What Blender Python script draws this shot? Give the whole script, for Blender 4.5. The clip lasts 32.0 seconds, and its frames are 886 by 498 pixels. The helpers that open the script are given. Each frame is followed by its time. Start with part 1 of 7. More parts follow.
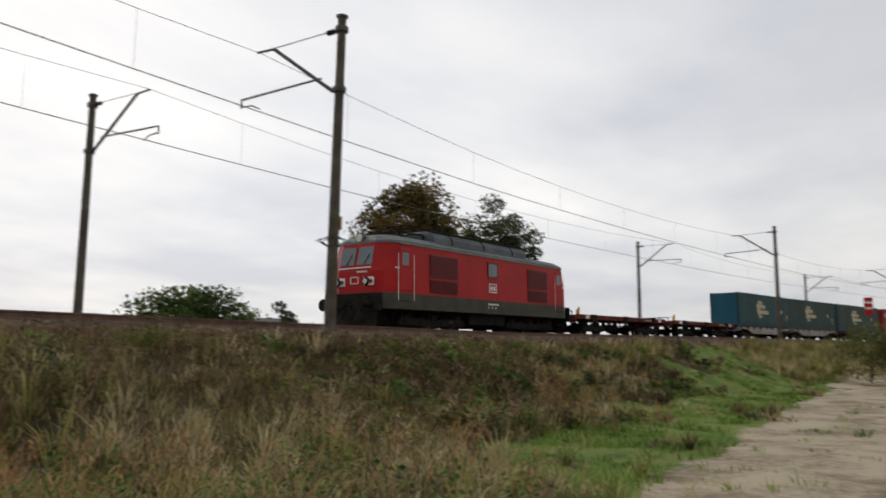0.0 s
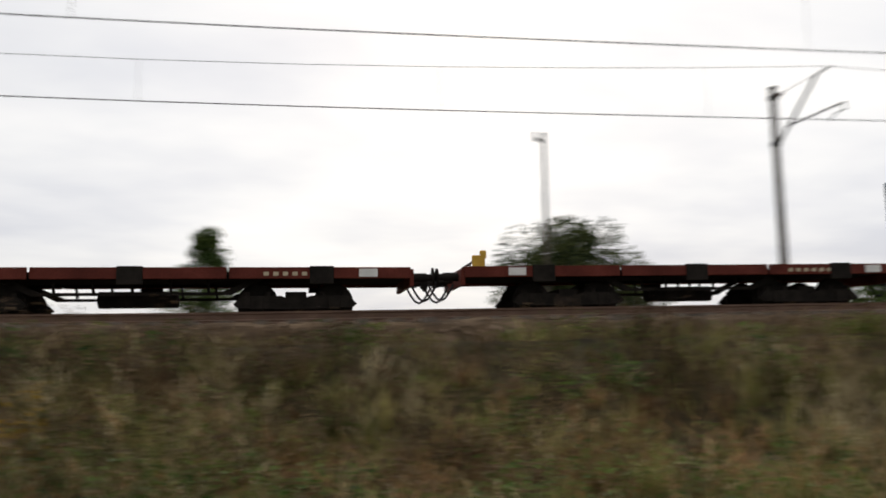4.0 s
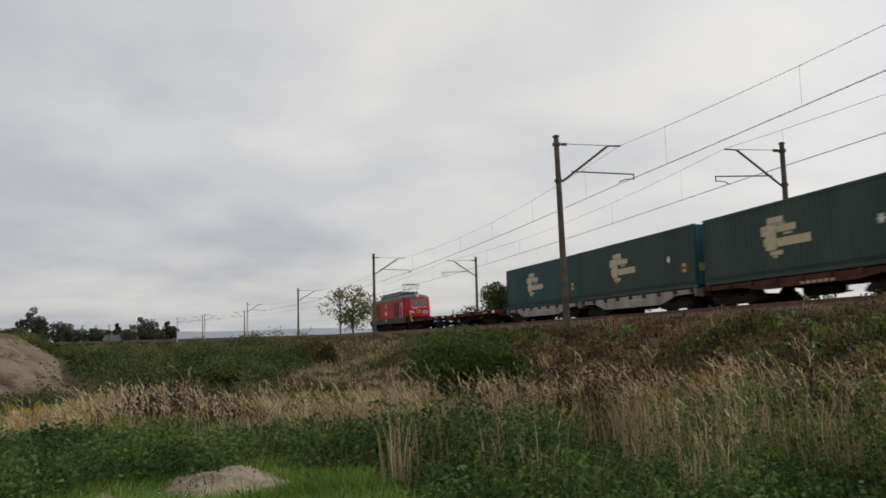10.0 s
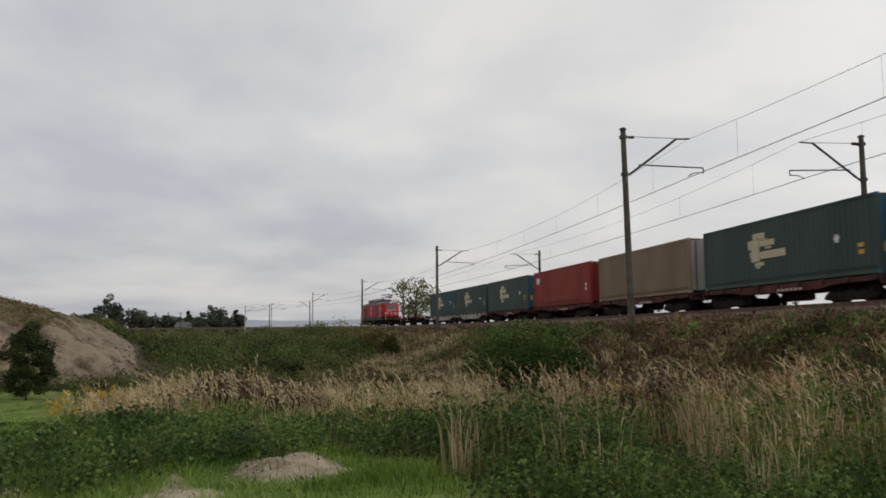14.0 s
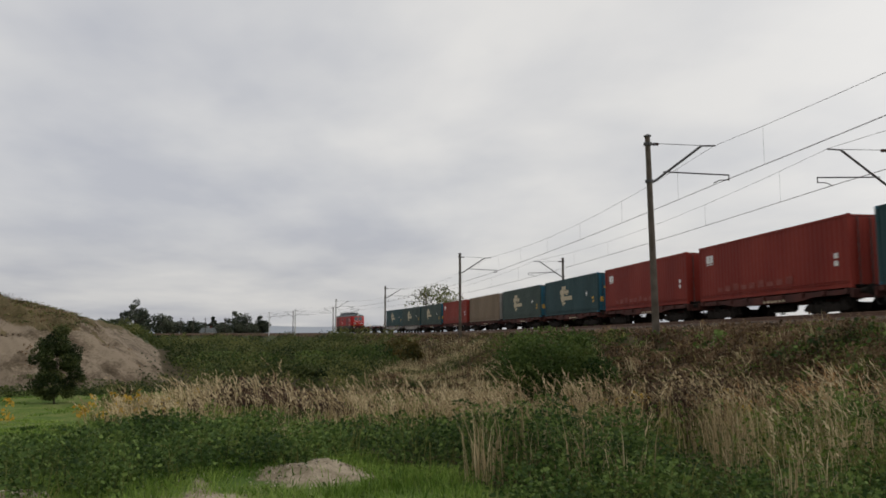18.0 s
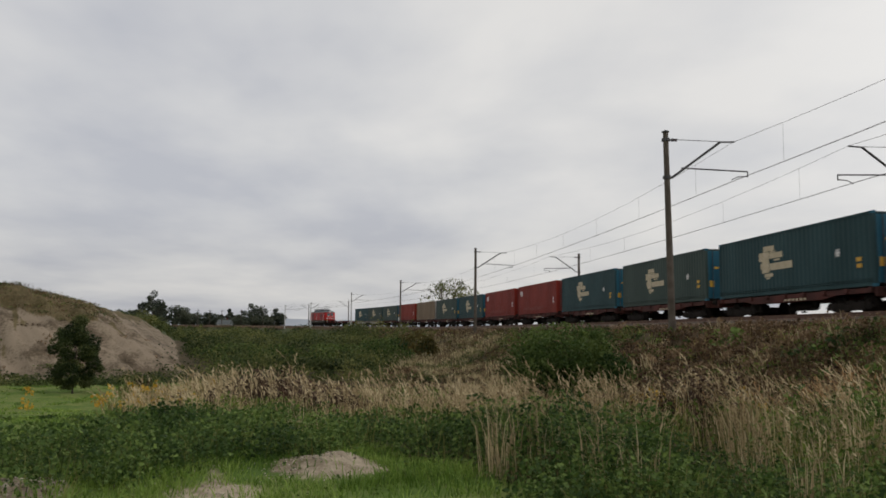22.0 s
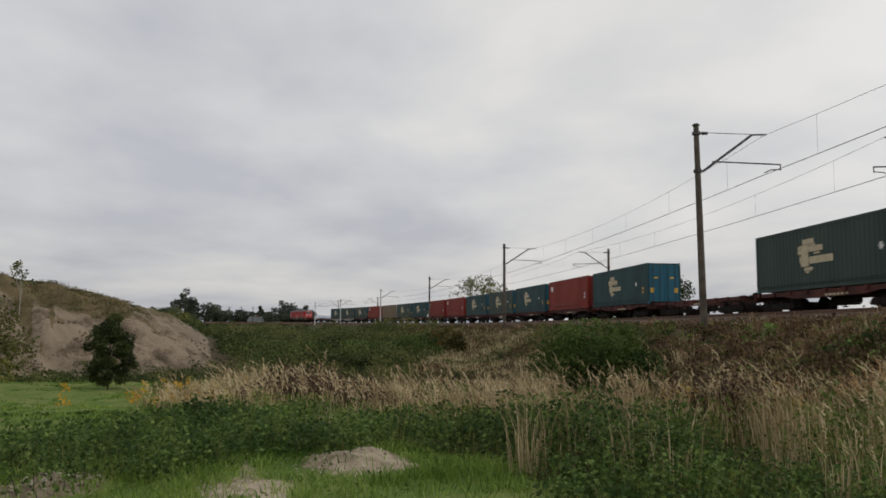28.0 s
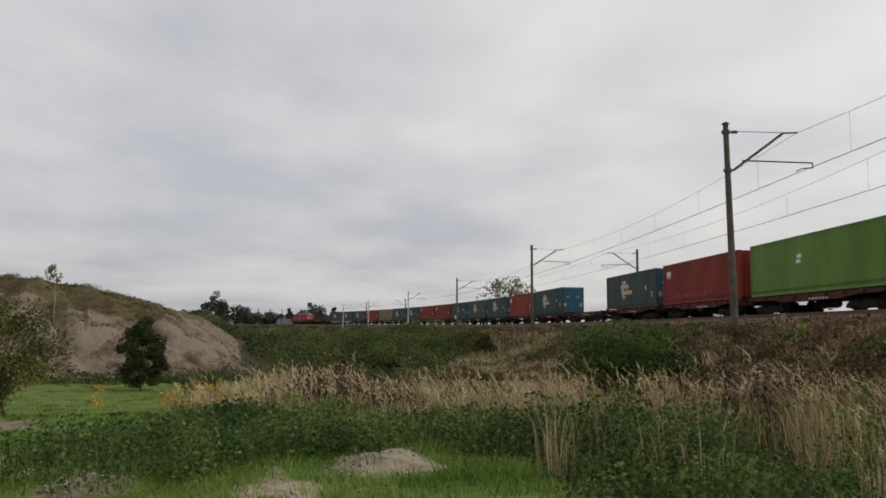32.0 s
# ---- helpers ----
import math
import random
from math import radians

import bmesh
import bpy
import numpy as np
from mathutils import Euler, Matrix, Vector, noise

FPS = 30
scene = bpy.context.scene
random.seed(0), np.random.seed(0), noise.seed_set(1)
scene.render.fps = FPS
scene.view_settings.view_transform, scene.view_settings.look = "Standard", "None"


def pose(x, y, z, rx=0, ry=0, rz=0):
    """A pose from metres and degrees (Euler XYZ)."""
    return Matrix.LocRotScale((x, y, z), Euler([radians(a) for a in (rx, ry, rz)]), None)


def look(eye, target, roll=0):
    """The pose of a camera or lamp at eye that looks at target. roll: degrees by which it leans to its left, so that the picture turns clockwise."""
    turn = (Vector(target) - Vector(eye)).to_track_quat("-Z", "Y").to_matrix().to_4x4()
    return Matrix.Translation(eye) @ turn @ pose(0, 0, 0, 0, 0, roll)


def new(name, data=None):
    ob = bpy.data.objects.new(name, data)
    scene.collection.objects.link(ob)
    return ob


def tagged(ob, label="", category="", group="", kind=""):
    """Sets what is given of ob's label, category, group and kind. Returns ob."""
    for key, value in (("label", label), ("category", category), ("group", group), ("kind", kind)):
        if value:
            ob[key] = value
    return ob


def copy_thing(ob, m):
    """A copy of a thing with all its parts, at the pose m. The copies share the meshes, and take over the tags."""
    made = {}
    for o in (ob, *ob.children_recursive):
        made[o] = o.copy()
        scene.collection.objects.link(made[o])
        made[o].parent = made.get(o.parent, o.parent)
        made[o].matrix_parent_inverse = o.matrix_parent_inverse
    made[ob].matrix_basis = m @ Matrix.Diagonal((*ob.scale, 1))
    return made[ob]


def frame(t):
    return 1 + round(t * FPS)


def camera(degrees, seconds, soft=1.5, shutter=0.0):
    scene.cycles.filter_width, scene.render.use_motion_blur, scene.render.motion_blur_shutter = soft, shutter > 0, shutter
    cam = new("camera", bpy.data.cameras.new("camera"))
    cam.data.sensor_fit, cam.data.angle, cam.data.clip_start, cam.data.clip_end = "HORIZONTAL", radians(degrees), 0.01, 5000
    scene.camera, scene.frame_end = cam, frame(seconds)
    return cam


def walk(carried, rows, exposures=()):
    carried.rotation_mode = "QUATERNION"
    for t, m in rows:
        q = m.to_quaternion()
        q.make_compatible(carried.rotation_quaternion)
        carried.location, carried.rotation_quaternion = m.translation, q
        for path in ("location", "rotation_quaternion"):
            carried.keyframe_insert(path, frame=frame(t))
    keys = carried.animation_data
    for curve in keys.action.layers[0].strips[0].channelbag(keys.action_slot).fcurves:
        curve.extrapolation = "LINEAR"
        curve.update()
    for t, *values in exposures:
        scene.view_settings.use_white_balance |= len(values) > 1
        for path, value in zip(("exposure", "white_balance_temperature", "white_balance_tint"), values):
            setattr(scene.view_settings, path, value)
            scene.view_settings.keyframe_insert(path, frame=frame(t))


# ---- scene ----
cam = camera(58.4, 32.0, soft=1.7, shutter=0.5)
# seconds, yaw, pitch, roll of a camera turned by a standing viewer
PATH = [
(0.0, -64.14, 8.09, 0.43), (0.5, -58.19, 9.01, 1.25), (1.0, -51.88, 9.45, 1.18), (1.5, -47.57, 9.61, 1.31),
(2.0, -47.78, 9.24, 1.26), (2.5, -49.28, 9.34, 1.69), (4.5, 5.1, 7.47, -1.26), (5.0, 27.25, 6.85, -1.19),
(5.5, 42.84, 7.07, -1.06), (6.0, 53.49, 6.63, -1.33), (6.5, 57.52, 6.41, -1.75), (7.0, 62.19, 5.74, -2.11),
(7.5, 66.7, 6.02, -0.99), (8.0, 68.28, 6.07, -1.38), (8.5, 68.78, 6.0, -1.49), (9.0, 70.0, 6.1, -1.76),
(9.5, 70.96, 6.02, -1.73), (10.0, 71.81, 6.05, -1.49), (10.5, 72.4, 5.98, -1.19), (11.0, 73.22, 5.87, -0.9),
(11.5, 73.68, 5.75, -0.77), (12.0, 74.36, 5.7, -0.67), (12.5, 74.93, 5.64, -0.62), (13.0, 75.45, 5.61, -0.44),
(13.5, 75.86, 5.61, -0.34), (14.0, 76.41, 5.61, -0.36), (14.5, 77.04, 5.69, -0.34), (16.5, 77.69, 6.1, -0.25),
(17.0, 77.96, 6.13, -0.28), (17.5, 78.14, 6.11, -0.19), (18.0, 78.08, 6.12, -0.02), (18.5, 78.1, 6.2, -0.11),
(19.0, 78.15, 6.24, -0.02), (19.5, 78.23, 6.26, 0.07), (20.0, 78.38, 6.04, 0.04), (20.5, 78.62, 5.87, 0.21),
(21.0, 78.82, 5.8, 0.38), (21.5, 78.99, 5.77, 0.48), (22.0, 79.22, 5.72, 0.63), (22.5, 79.4, 5.62, 0.71),
(23.0, 79.56, 5.55, 0.65), (23.5, 79.6, 5.47, 0.7), (24.0, 79.59, 5.39, 0.79), (24.5, 79.72, 5.3, 0.93),
(25.0, 80.13, 5.21, 1.12), (25.5, 80.46, 5.17, 1.03), (27.5, 81.17, 5.33, 0.7), (28.0, 81.29, 5.43, 0.44),
(28.5, 81.41, 5.54, 0.4), (29.0, 81.58, 5.56, 0.35), (29.5, 81.76, 5.57, 0.29), (30.0, 82.01, 5.53, 0.33),
(30.5, 82.44, 5.49, 0.36), (31.0, 82.71, 5.49, 0.55), (31.5, 82.99, 5.5, 0.44), (32.0, 83.27, 5.54, 0.3)
]
walk(cam, [(t, pose(0, 0, 0, 90 + p, 0, y) @ pose(0, 0, 0, 0, 0, r)) for t, y, p, r in PATH])

# ---------------------------------------------------------------- light
scene.view_settings.exposure = 0.0
world = bpy.data.worlds.new("overcast_sky")
scene.world = world
world.use_nodes = True
SUN_ELEV, SUN_ROT = 34.0, 20.0


def build_sky():
    nt = world.node_tree
    nt.nodes.clear()
    N, L = nt.nodes.new, nt.links.new
    out, bg = N("ShaderNodeOutputWorld"), N("ShaderNodeBackground")
    sky = N("ShaderNodeTexSky")
    sky.sky_type, sky.sun_disc = "NISHITA", False
    sky.sun_elevation, sky.sun_rotation = radians(SUN_ELEV), radians(SUN_ROT)
    sky.dust_density, sky.air_density = 4.0, 1.2
    geo, sep = N("ShaderNodeTexCoord"), N("ShaderNodeSeparateXYZ")
    L(geo.outputs["Generated"], sep.inputs[0])
    # the cloud deck is a flat layer: direction / height gives the place on it
    zc = N("ShaderNodeMath"); zc.operation = "MAXIMUM"; zc.inputs[1].default_value = 0.0
    L(sep.outputs[2], zc.inputs[0])
    za = N("ShaderNodeMath"); za.operation = "ADD"; za.inputs[1].default_value = 0.13
    L(zc.outputs[0], za.inputs[0])
    dx, dy = N("ShaderNodeMath"), N("ShaderNodeMath")
    for d, k in ((dx, 0), (dy, 1)):
        d.operation = "DIVIDE"
        L(sep.outputs[k], d.inputs[0]); L(za.outputs[0], d.inputs[1])
    comb = N("ShaderNodeCombineXYZ")
    L(dx.outputs[0], comb.inputs[0]); L(dy.outputs[0], comb.inputs[1])
    mp = N("ShaderNodeMapping")
    mp.inputs["Rotation"].default_value = (0, 0, radians(12))
    mp.inputs["Scale"].default_value = (0.56, 0.68, 1)
    L(comb.outputs[0], mp.inputs[0])
    big, small = N("ShaderNodeTexNoise"), N("ShaderNodeTexNoise")
    big.inputs["Scale"].default_value, big.inputs["Detail"].default_value, big.inputs["Roughness"].default_value = 0.75, 5, 0.5
    big.inputs["Distortion"].default_value = 0.35
    small.inputs["Scale"].default_value, small.inputs["Detail"].default_value = 2.4, 5
    L(mp.outputs[0], big.inputs["Vector"]); L(mp.outputs[0], small.inputs["Vector"])
    mixf = N("ShaderNodeMath"); mixf.operation = "MULTIPLY_ADD"; mixf.inputs[1].default_value = 0.42
    L(small.outputs[0], mixf.inputs[0]); L(big.outputs[0], mixf.inputs[2])
    ramp = N("ShaderNodeValToRGB")
    e = ramp.color_ramp.elements
    e[0].position, e[0].color = 0.54, (0.53, 0.542, 0.588, 1)
    e[1].position, e[1].color = 0.88, (0.81, 0.795, 0.775, 1)
    m = e.new(0.71); m.color = (0.675, 0.675, 0.685, 1)
    L(mixf.outputs[0], ramp.inputs[0])
    # the deck thins and brightens towards one side, and is thicker low over the horizon
    dot = N("ShaderNodeVectorMath"); dot.operation = "DOT_PRODUCT"
    dot.inputs[1].default_value = (0.42, 0.88, 0.2)
    L(geo.outputs["Generated"], dot.inputs[0])
    glow = N("ShaderNodeMapRange"); glow.interpolation_type = "SMOOTHSTEP"
    glow.inputs[1].default_value, glow.inputs[2].default_value = 0.0, 1.0
    glow.inputs[3].default_value, glow.inputs[4].default_value = 0.965, 1.36
    L(dot.outputs["Value"], glow.inputs[0])
    cl = N("ShaderNodeMix"); cl.data_type = "RGBA"; cl.blend_type = "MULTIPLY"
    cl.inputs["Factor"].default_value = 1.0
    low = N("ShaderNodeMapRange"); low.interpolation_type = "SMOOTHSTEP"
    low.inputs[1].default_value, low.inputs[2].default_value = 0.0, 0.17
    low.inputs[3].default_value, low.inputs[4].default_value = 0.87, 1.0
    L(zc.outputs[0], low.inputs[0])
    both = N("ShaderNodeMath"); both.operation = "MULTIPLY"
    L(glow.outputs[0], both.inputs[0]); L(low.outputs[0], both.inputs[1])
    L(ramp.outputs[0], cl.inputs["A"]); L(both.outputs[0], cl.inputs["B"])
    sk = N("ShaderNodeMix"); sk.data_type = "RGBA"; sk.blend_type = "MULTIPLY"
    sk.inputs["Factor"].default_value = 1.0
    sk.inputs["B"].default_value = (0.1, 0.1, 0.1, 1)
    L(sky.outputs[0], sk.inputs["A"])
    mx = N("ShaderNodeMix"); mx.data_type = "RGBA"
    mx.inputs["Factor"].default_value = 0.93
    L(sk.outputs["Result"], mx.inputs["A"]); L(cl.outputs["Result"], mx.inputs["B"])
    L(mx.outputs["Result"], bg.inputs["Color"])
    bg.inputs["Strength"].default_value = 1.0
    L(bg.outputs[0], out.inputs[0])


build_sky()
sun = new("sun", bpy.data.lights.new("sun", "SUN"))
sun.data.energy, sun.data.angle, sun.data.color = 0.7, radians(35), (1, 0.97, 0.92)
sun.matrix_world = look((0, 0, 0), (-math.sin(radians(SUN_ROT)), -math.cos(radians(SUN_ROT)), -math.tan(radians(SUN_ELEV))))


# ---------------------------------------------------------------- materials
def mat(name, a, b, rough=0.8, scale=3.0, fine=40.0, bump=0.2, metal=0.0, c=None, spec=0.4, island=False, rand=0.0, streak=None):
    """A procedural surface: two colours mixed by coarse and fine noise, an optional third for stains, relief from the fine noise."""
    m = bpy.data.materials.new(name)
    m.use_nodes = True
    nt = m.node_tree
    N, L = nt.nodes.new, nt.links.new
    bs = nt.nodes["Principled BSDF"]
    tc = N("ShaderNodeTexCoord")
    mp = N("ShaderNodeMapping")
    L(tc.outputs["Object"], mp.inputs[0])
    if streak:
        mp.inputs["Scale"].default_value = streak
    n1, n2 = N("ShaderNodeTexNoise"), N("ShaderNodeTexNoise")
    n1.inputs["Scale"].default_value, n1.inputs["Detail"].default_value = scale, 6
    n2.inputs["Scale"].default_value, n2.inputs["Detail"].default_value = fine, 4
    L(mp.outputs[0], n1.inputs["Vector"]); L(tc.outputs["Object"], n2.inputs["Vector"])
    add = N("ShaderNodeMath"); add.operation = "MULTIPLY_ADD"; add.inputs[1].default_value = 0.45
    L(n2.outputs[0], add.inputs[0]); L(n1.outputs[0], add.inputs[2])
    fac = add.outputs[0]
    if island or rand:
        r = N("ShaderNodeNewGeometry").outputs["Random Per Island"] if island else N("ShaderNodeObjectInfo").outputs["Random"]
        ad2 = N("ShaderNodeMath"); ad2.operation = "MULTIPLY_ADD"; ad2.inputs[1].default_value = rand or 0.5
        sub = N("ShaderNodeMath"); sub.operation = "SUBTRACT"; sub.inputs[1].default_value = (rand or 0.5) * 0.5
        L(r, ad2.inputs[0]); L(fac, ad2.inputs[2]); L(ad2.outputs[0], sub.inputs[0])
        fac = sub.outputs[0]
    ramp = N("ShaderNodeValToRGB")
    e = ramp.color_ramp.elements
    e[0].position, e[0].color = 0.45, (*a, 1)
    e[1].position, e[1].color = 0.98, (*b, 1)
    if c:
        k = e.new(0.74); k.color = (*c, 1)
    L(fac, ramp.inputs[0])
    L(ramp.outputs[0], bs.inputs["Base Color"])
    bs.inputs["Roughness"].default_value, bs.inputs["Metallic"].default_value = rough, metal
    bs.inputs["Specular IOR Level"].default_value = spec
    if bump:
        bp = N("ShaderNodeBump"); bp.inputs["Strength"].default_value, bp.inputs["Distance"].default_value = bump, 0.02
        L(n2.outputs[0], bp.inputs["Height"]); L(bp.outputs[0], bs.inputs["Normal"])
    return m


def leafy(name, a, b, c=None, thin=0.35, rough=0.65):
    """Leaves and blades: the plant's own tone (an attribute) and fine mottling pick the colour; some light passes through."""
    m = bpy.data.materials.new(name)
    m.use_nodes = True
    nt = m.node_tree
    N, L = nt.nodes.new, nt.links.new
    bs = nt.nodes["Principled BSDF"]
    bs.inputs["Roughness"].default_value, bs.inputs["Specular IOR Level"].default_value = rough, 0.2
    tone, nz, tc = N("ShaderNodeAttribute"), N("ShaderNodeTexNoise"), N("ShaderNodeTexCoord")
    tone.attribute_name = "tone"
    nz.inputs["Scale"].default_value, nz.inputs["Detail"].default_value = 3.0, 4
    L(tc.outputs["Object"], nz.inputs["Vector"])
    sb = N("ShaderNodeMath"); sb.operation = "SUBTRACT"; sb.inputs[1].default_value = 0.5
    ad = N("ShaderNodeMath"); ad.operation = "MULTIPLY_ADD"; ad.inputs[1].default_value = 0.7
    L(nz.outputs[0], sb.inputs[0]); L(sb.outputs[0], ad.inputs[0]); L(tone.outputs["Fac"], ad.inputs[2])
    ramp = N("ShaderNodeValToRGB")
    e = ramp.color_ramp.elements
    e[0].position, e[0].color = 0.12, (*a, 1)
    e[1].position, e[1].color = 0.90, (*b, 1)
    if c:
        k = e.new(0.5); k.color = (*c, 1)
    L(ad.outputs[0], ramp.inputs[0]); L(ramp.outputs[0], bs.inputs["Base Color"])
    tr, mx = N("ShaderNodeBsdfTranslucent"), N("ShaderNodeMixShader")
    L(ramp.outputs[0], tr.inputs["Color"])
    mx.inputs[0].default_value = thin
    L(bs.outputs[0], mx.inputs[1]); L(tr.outputs[0], mx.inputs[2])
    L(mx.outputs[0], nt.nodes["Material Output"].inputs[0])
    return m


M_RED = mat("loco_red_paint", (0.31, 0.008, 0.008), (0.46, 0.016, 0.014), 0.5, 0.7, 25, 0.03, c=(0.39, 0.011, 0.010), spec=0.22)
M_REDDK = mat("louvre_red", (0.10, 0.007, 0.008), (0.16, 0.012, 0.012), 0.6, 2, 25, 0.1)
M_BLACK = mat("dark_gap", (0.01, 0.01, 0.01), (0.03, 0.027, 0.025), 0.8, 3, 30, 0.1)
M_CORNICE = mat("dull_grey_edge", (0.13, 0.145, 0.14), (0.25, 0.27, 0.26), 0.7, 1.2, 20, 0.05)
M_HATCH = mat("blue_grey_hatch", (0.035, 0.043, 0.05), (0.095, 0.108, 0.118), 0.6, 1.0, 20, 0.08)
M_ROOF = mat("loco_roof_grey", (0.055, 0.063, 0.062), (0.13, 0.142, 0.14), 0.6, 1.2, 20, 0.08)
M_SKIRT = mat("dusty_grey_skirt", (0.032, 0.030, 0.021), (0.076, 0.070, 0.050), 0.75, 1.4, 30, 0.1)
M_UNDER = mat("brake_dust_black", (0.010, 0.009, 0.008), (0.030, 0.025, 0.021), 0.9, 3, 30, 0.2, spec=0.08)
M_RAIL = mat("rusty_rail", (0.075, 0.04, 0.025), (0.17, 0.10, 0.07), 0.7, 4, 40, 0.15)
M_GLASSM = mat("cab_glass", (0.05, 0.065, 0.07), (0.10, 0.12, 0.125), 0.08, 0.5, 5, 0, spec=0.8)
M_WHITE = mat("white_paint", (0.66, 0.65, 0.62), (0.82, 0.81, 0.78), 0.6, 3, 30, 0.05)
M_LAMP = mat("lamp_glass", (0.55, 0.55, 0.50), (0.8, 0.8, 0.74), 0.15, 3, 30, 0)
M_YELLOW = mat("yellow_paint", (0.50, 0.28, 0.03), (0.66, 0.40, 0.05), 0.6, 3, 30, 0.05)
M_FLATRED = mat("faded_red_sill", (0.075, 0.018, 0.013), (0.19, 0.05, 0.036), 0.85, 1.3, 25, 0.1, c=(0.125, 0.030, 0.021), spec=0.15)
M_SKELRED = mat("grimy_red_frame", (0.035, 0.014, 0.010), (0.12, 0.035, 0.025), 0.85, 1.1, 25, 0.1, c=(0.07, 0.021, 0.016))
M_GREYWAG = mat("dirty_grey_frame", (0.17, 0.155, 0.135), (0.40, 0.385, 0.36), 0.8, 0.9, 20, 0.1, c=(0.30, 0.28, 0.255), streak=(1, 1, 0.4))
M_CONC = mat("weathered_concrete", (0.055, 0.044, 0.033), (0.15, 0.125, 0.098), 0.9, 2.2, 30, 0.3, c=(0.095, 0.078, 0.059))
M_PALE = mat("pale_concrete", (0.36, 0.35, 0.33), (0.56, 0.55, 0.52), 0.9, 2.2, 30, 0.2)
M_GALV = mat("dull_galvanised", (0.035, 0.034, 0.033), (0.11, 0.108, 0.105), 0.55, 5, 40, 0.1, metal=0.4)
M_WIRE = mat("oxidised_copper_wire", (0.06, 0.05, 0.045), (0.12, 0.105, 0.095), 0.6, 5, 40, 0)
M_INSUL = mat("brown_porcelain", (0.05, 0.02, 0.015), (0.10, 0.045, 0.03), 0.25, 5, 40, 0)
M_BALLAST = mat("ballast", (0.035, 0.023, 0.014), (0.20, 0.14, 0.088), 0.95, 1.5, 11, 1.0, c=(0.092, 0.062, 0.038), spec=0.04)
M_STONE = mat("ballast_stone", (0.08, 0.053, 0.034), (0.28, 0.205, 0.145), 0.95, 3, 20, 0.2, spec=0.04, island=True, rand=0.7)
M_SLEEPER = mat("sleeper_concrete", (0.10, 0.08, 0.062), (0.21, 0.18, 0.15), 0.9, 3, 30, 0.2)


def box_paint(name, a, b, c, rough=0.55):
    return mat("container_" + name, a, b, rough, 0.55, 18, 0.06, c=c, spec=0.14, streak=(1.2, 1.2, 0.25), rand=0.25)


M_TEAL = box_paint("teal", (0.016, 0.042, 0.045), (0.036, 0.078, 0.082), (0.024, 0.058, 0.062))
M_OLIVE = box_paint("olive_teal", (0.032, 0.052, 0.045), (0.062, 0.088, 0.074), (0.045, 0.068, 0.058))
M_BLUE = box_paint("blue", (0.018, 0.085, 0.13), (0.045, 0.16, 0.22), (0.028, 0.118, 0.17))
M_CRED = box_paint("red", (0.15, 0.016, 0.010), (0.25, 0.040, 0.026), (0.20, 0.025, 0.016))
M_TAN = box_paint("tan", (0.16, 0.115, 0.072), (0.26, 0.195, 0.13), (0.205, 0.15, 0.097))
M_GREEN = box_paint("green", (0.085, 0.155, 0.028), (0.15, 0.25, 0.055), (0.115, 0.20, 0.04))
M_CREAM = mat("faded_cream_lettering", (0.42, 0.35, 0.22), (0.60, 0.52, 0.37), 0.7, 4, 25, 0.05)


# ---------------------------------------------------------------- mesh helpers
def link_mesh(name, bm, material, parent=None, label="", smooth=False):
    me = bpy.data.meshes.new(name)
    bm.to_mesh(me)
    bm.free()
    for m in material if isinstance(material, (list, tuple)) else [material]:
        me.materials.append(m)
    if smooth:
        me.shade_smooth()
    ob = new(name, me)
    if parent:
        ob.parent = parent
    if label:
        ob["label"] = label
    return ob


def part(name, bm, material, parent, label="", smooth=False):
    return link_mesh(name, bm, material, parent, label, smooth)


def box(bm, x0, x1, y0, y1, z0, z1, mi=0, bev=0.0):
    r = bmesh.ops.create_cube(bm, size=1)
    for v in r["verts"]:
        v.co = Vector((x0 + (v.co.x + 0.5) * (x1 - x0), y0 + (v.co.y + 0.5) * (y1 - y0), z0 + (v.co.z + 0.5) * (z1 - z0)))
    fs = {f for v in r["verts"] for f in v.link_faces}
    if bev:
        es = list({e for v in r["verts"] for e in v.link_edges})
        out = bmesh.ops.bevel(bm, geom=es, offset=bev, segments=1, affect="EDGES")
        fs = set(out["faces"]) | {f for f in fs if f.is_valid}
    for f in fs:
        if f.is_valid:
            f.material_index = mi
    return bm


def rod(bm, p, q, r, r2=None, n=8, mi=0):
    p, q = Vector(p), Vector(q)
    d = q - p
    m = Matrix.Translation((p + q) / 2) @ d.to_track_quat("Z", "Y").to_matrix().to_4x4()
    out = bmesh.ops.create_cone(bm, cap_ends=True, segments=n, radius1=r, radius2=r if r2 is None else r2, depth=d.length, matrix=m)
    for v in out["verts"]:
        for f in v.link_faces:
            f.material_index = mi
    return bm


def loft(bm, rings, close=True, mi=0):
    """Skins a list of rings of points; caps both ends."""
    vs = [[bm.verts.new(p) for p in ring] for ring in rings]
    n = len(vs[0])
    for a, b in zip(vs, vs[1:]):
        for i in range(n):
            bm.faces.new((a[i], a[(i + 1) % n], b[(i + 1) % n], b[i])).material_index = mi
    if close:
        bm.faces.new(vs[0][::-1]).material_index = mi
        bm.faces.new(vs[-1]).material_index = mi
    bmesh.ops.recalc_face_normals(bm, faces=bm.faces[:])
    return bm


def nb():
    return bmesh.new()


# ---------------------------------------------------------------- the line of the track
K = 1.03
CURVE = (-2.1707284562e-11, -1.4221149010e-08, -2.4799951156e-06, -8.1730214764e-04, -1.0409700293e-01, 19.7545456852)


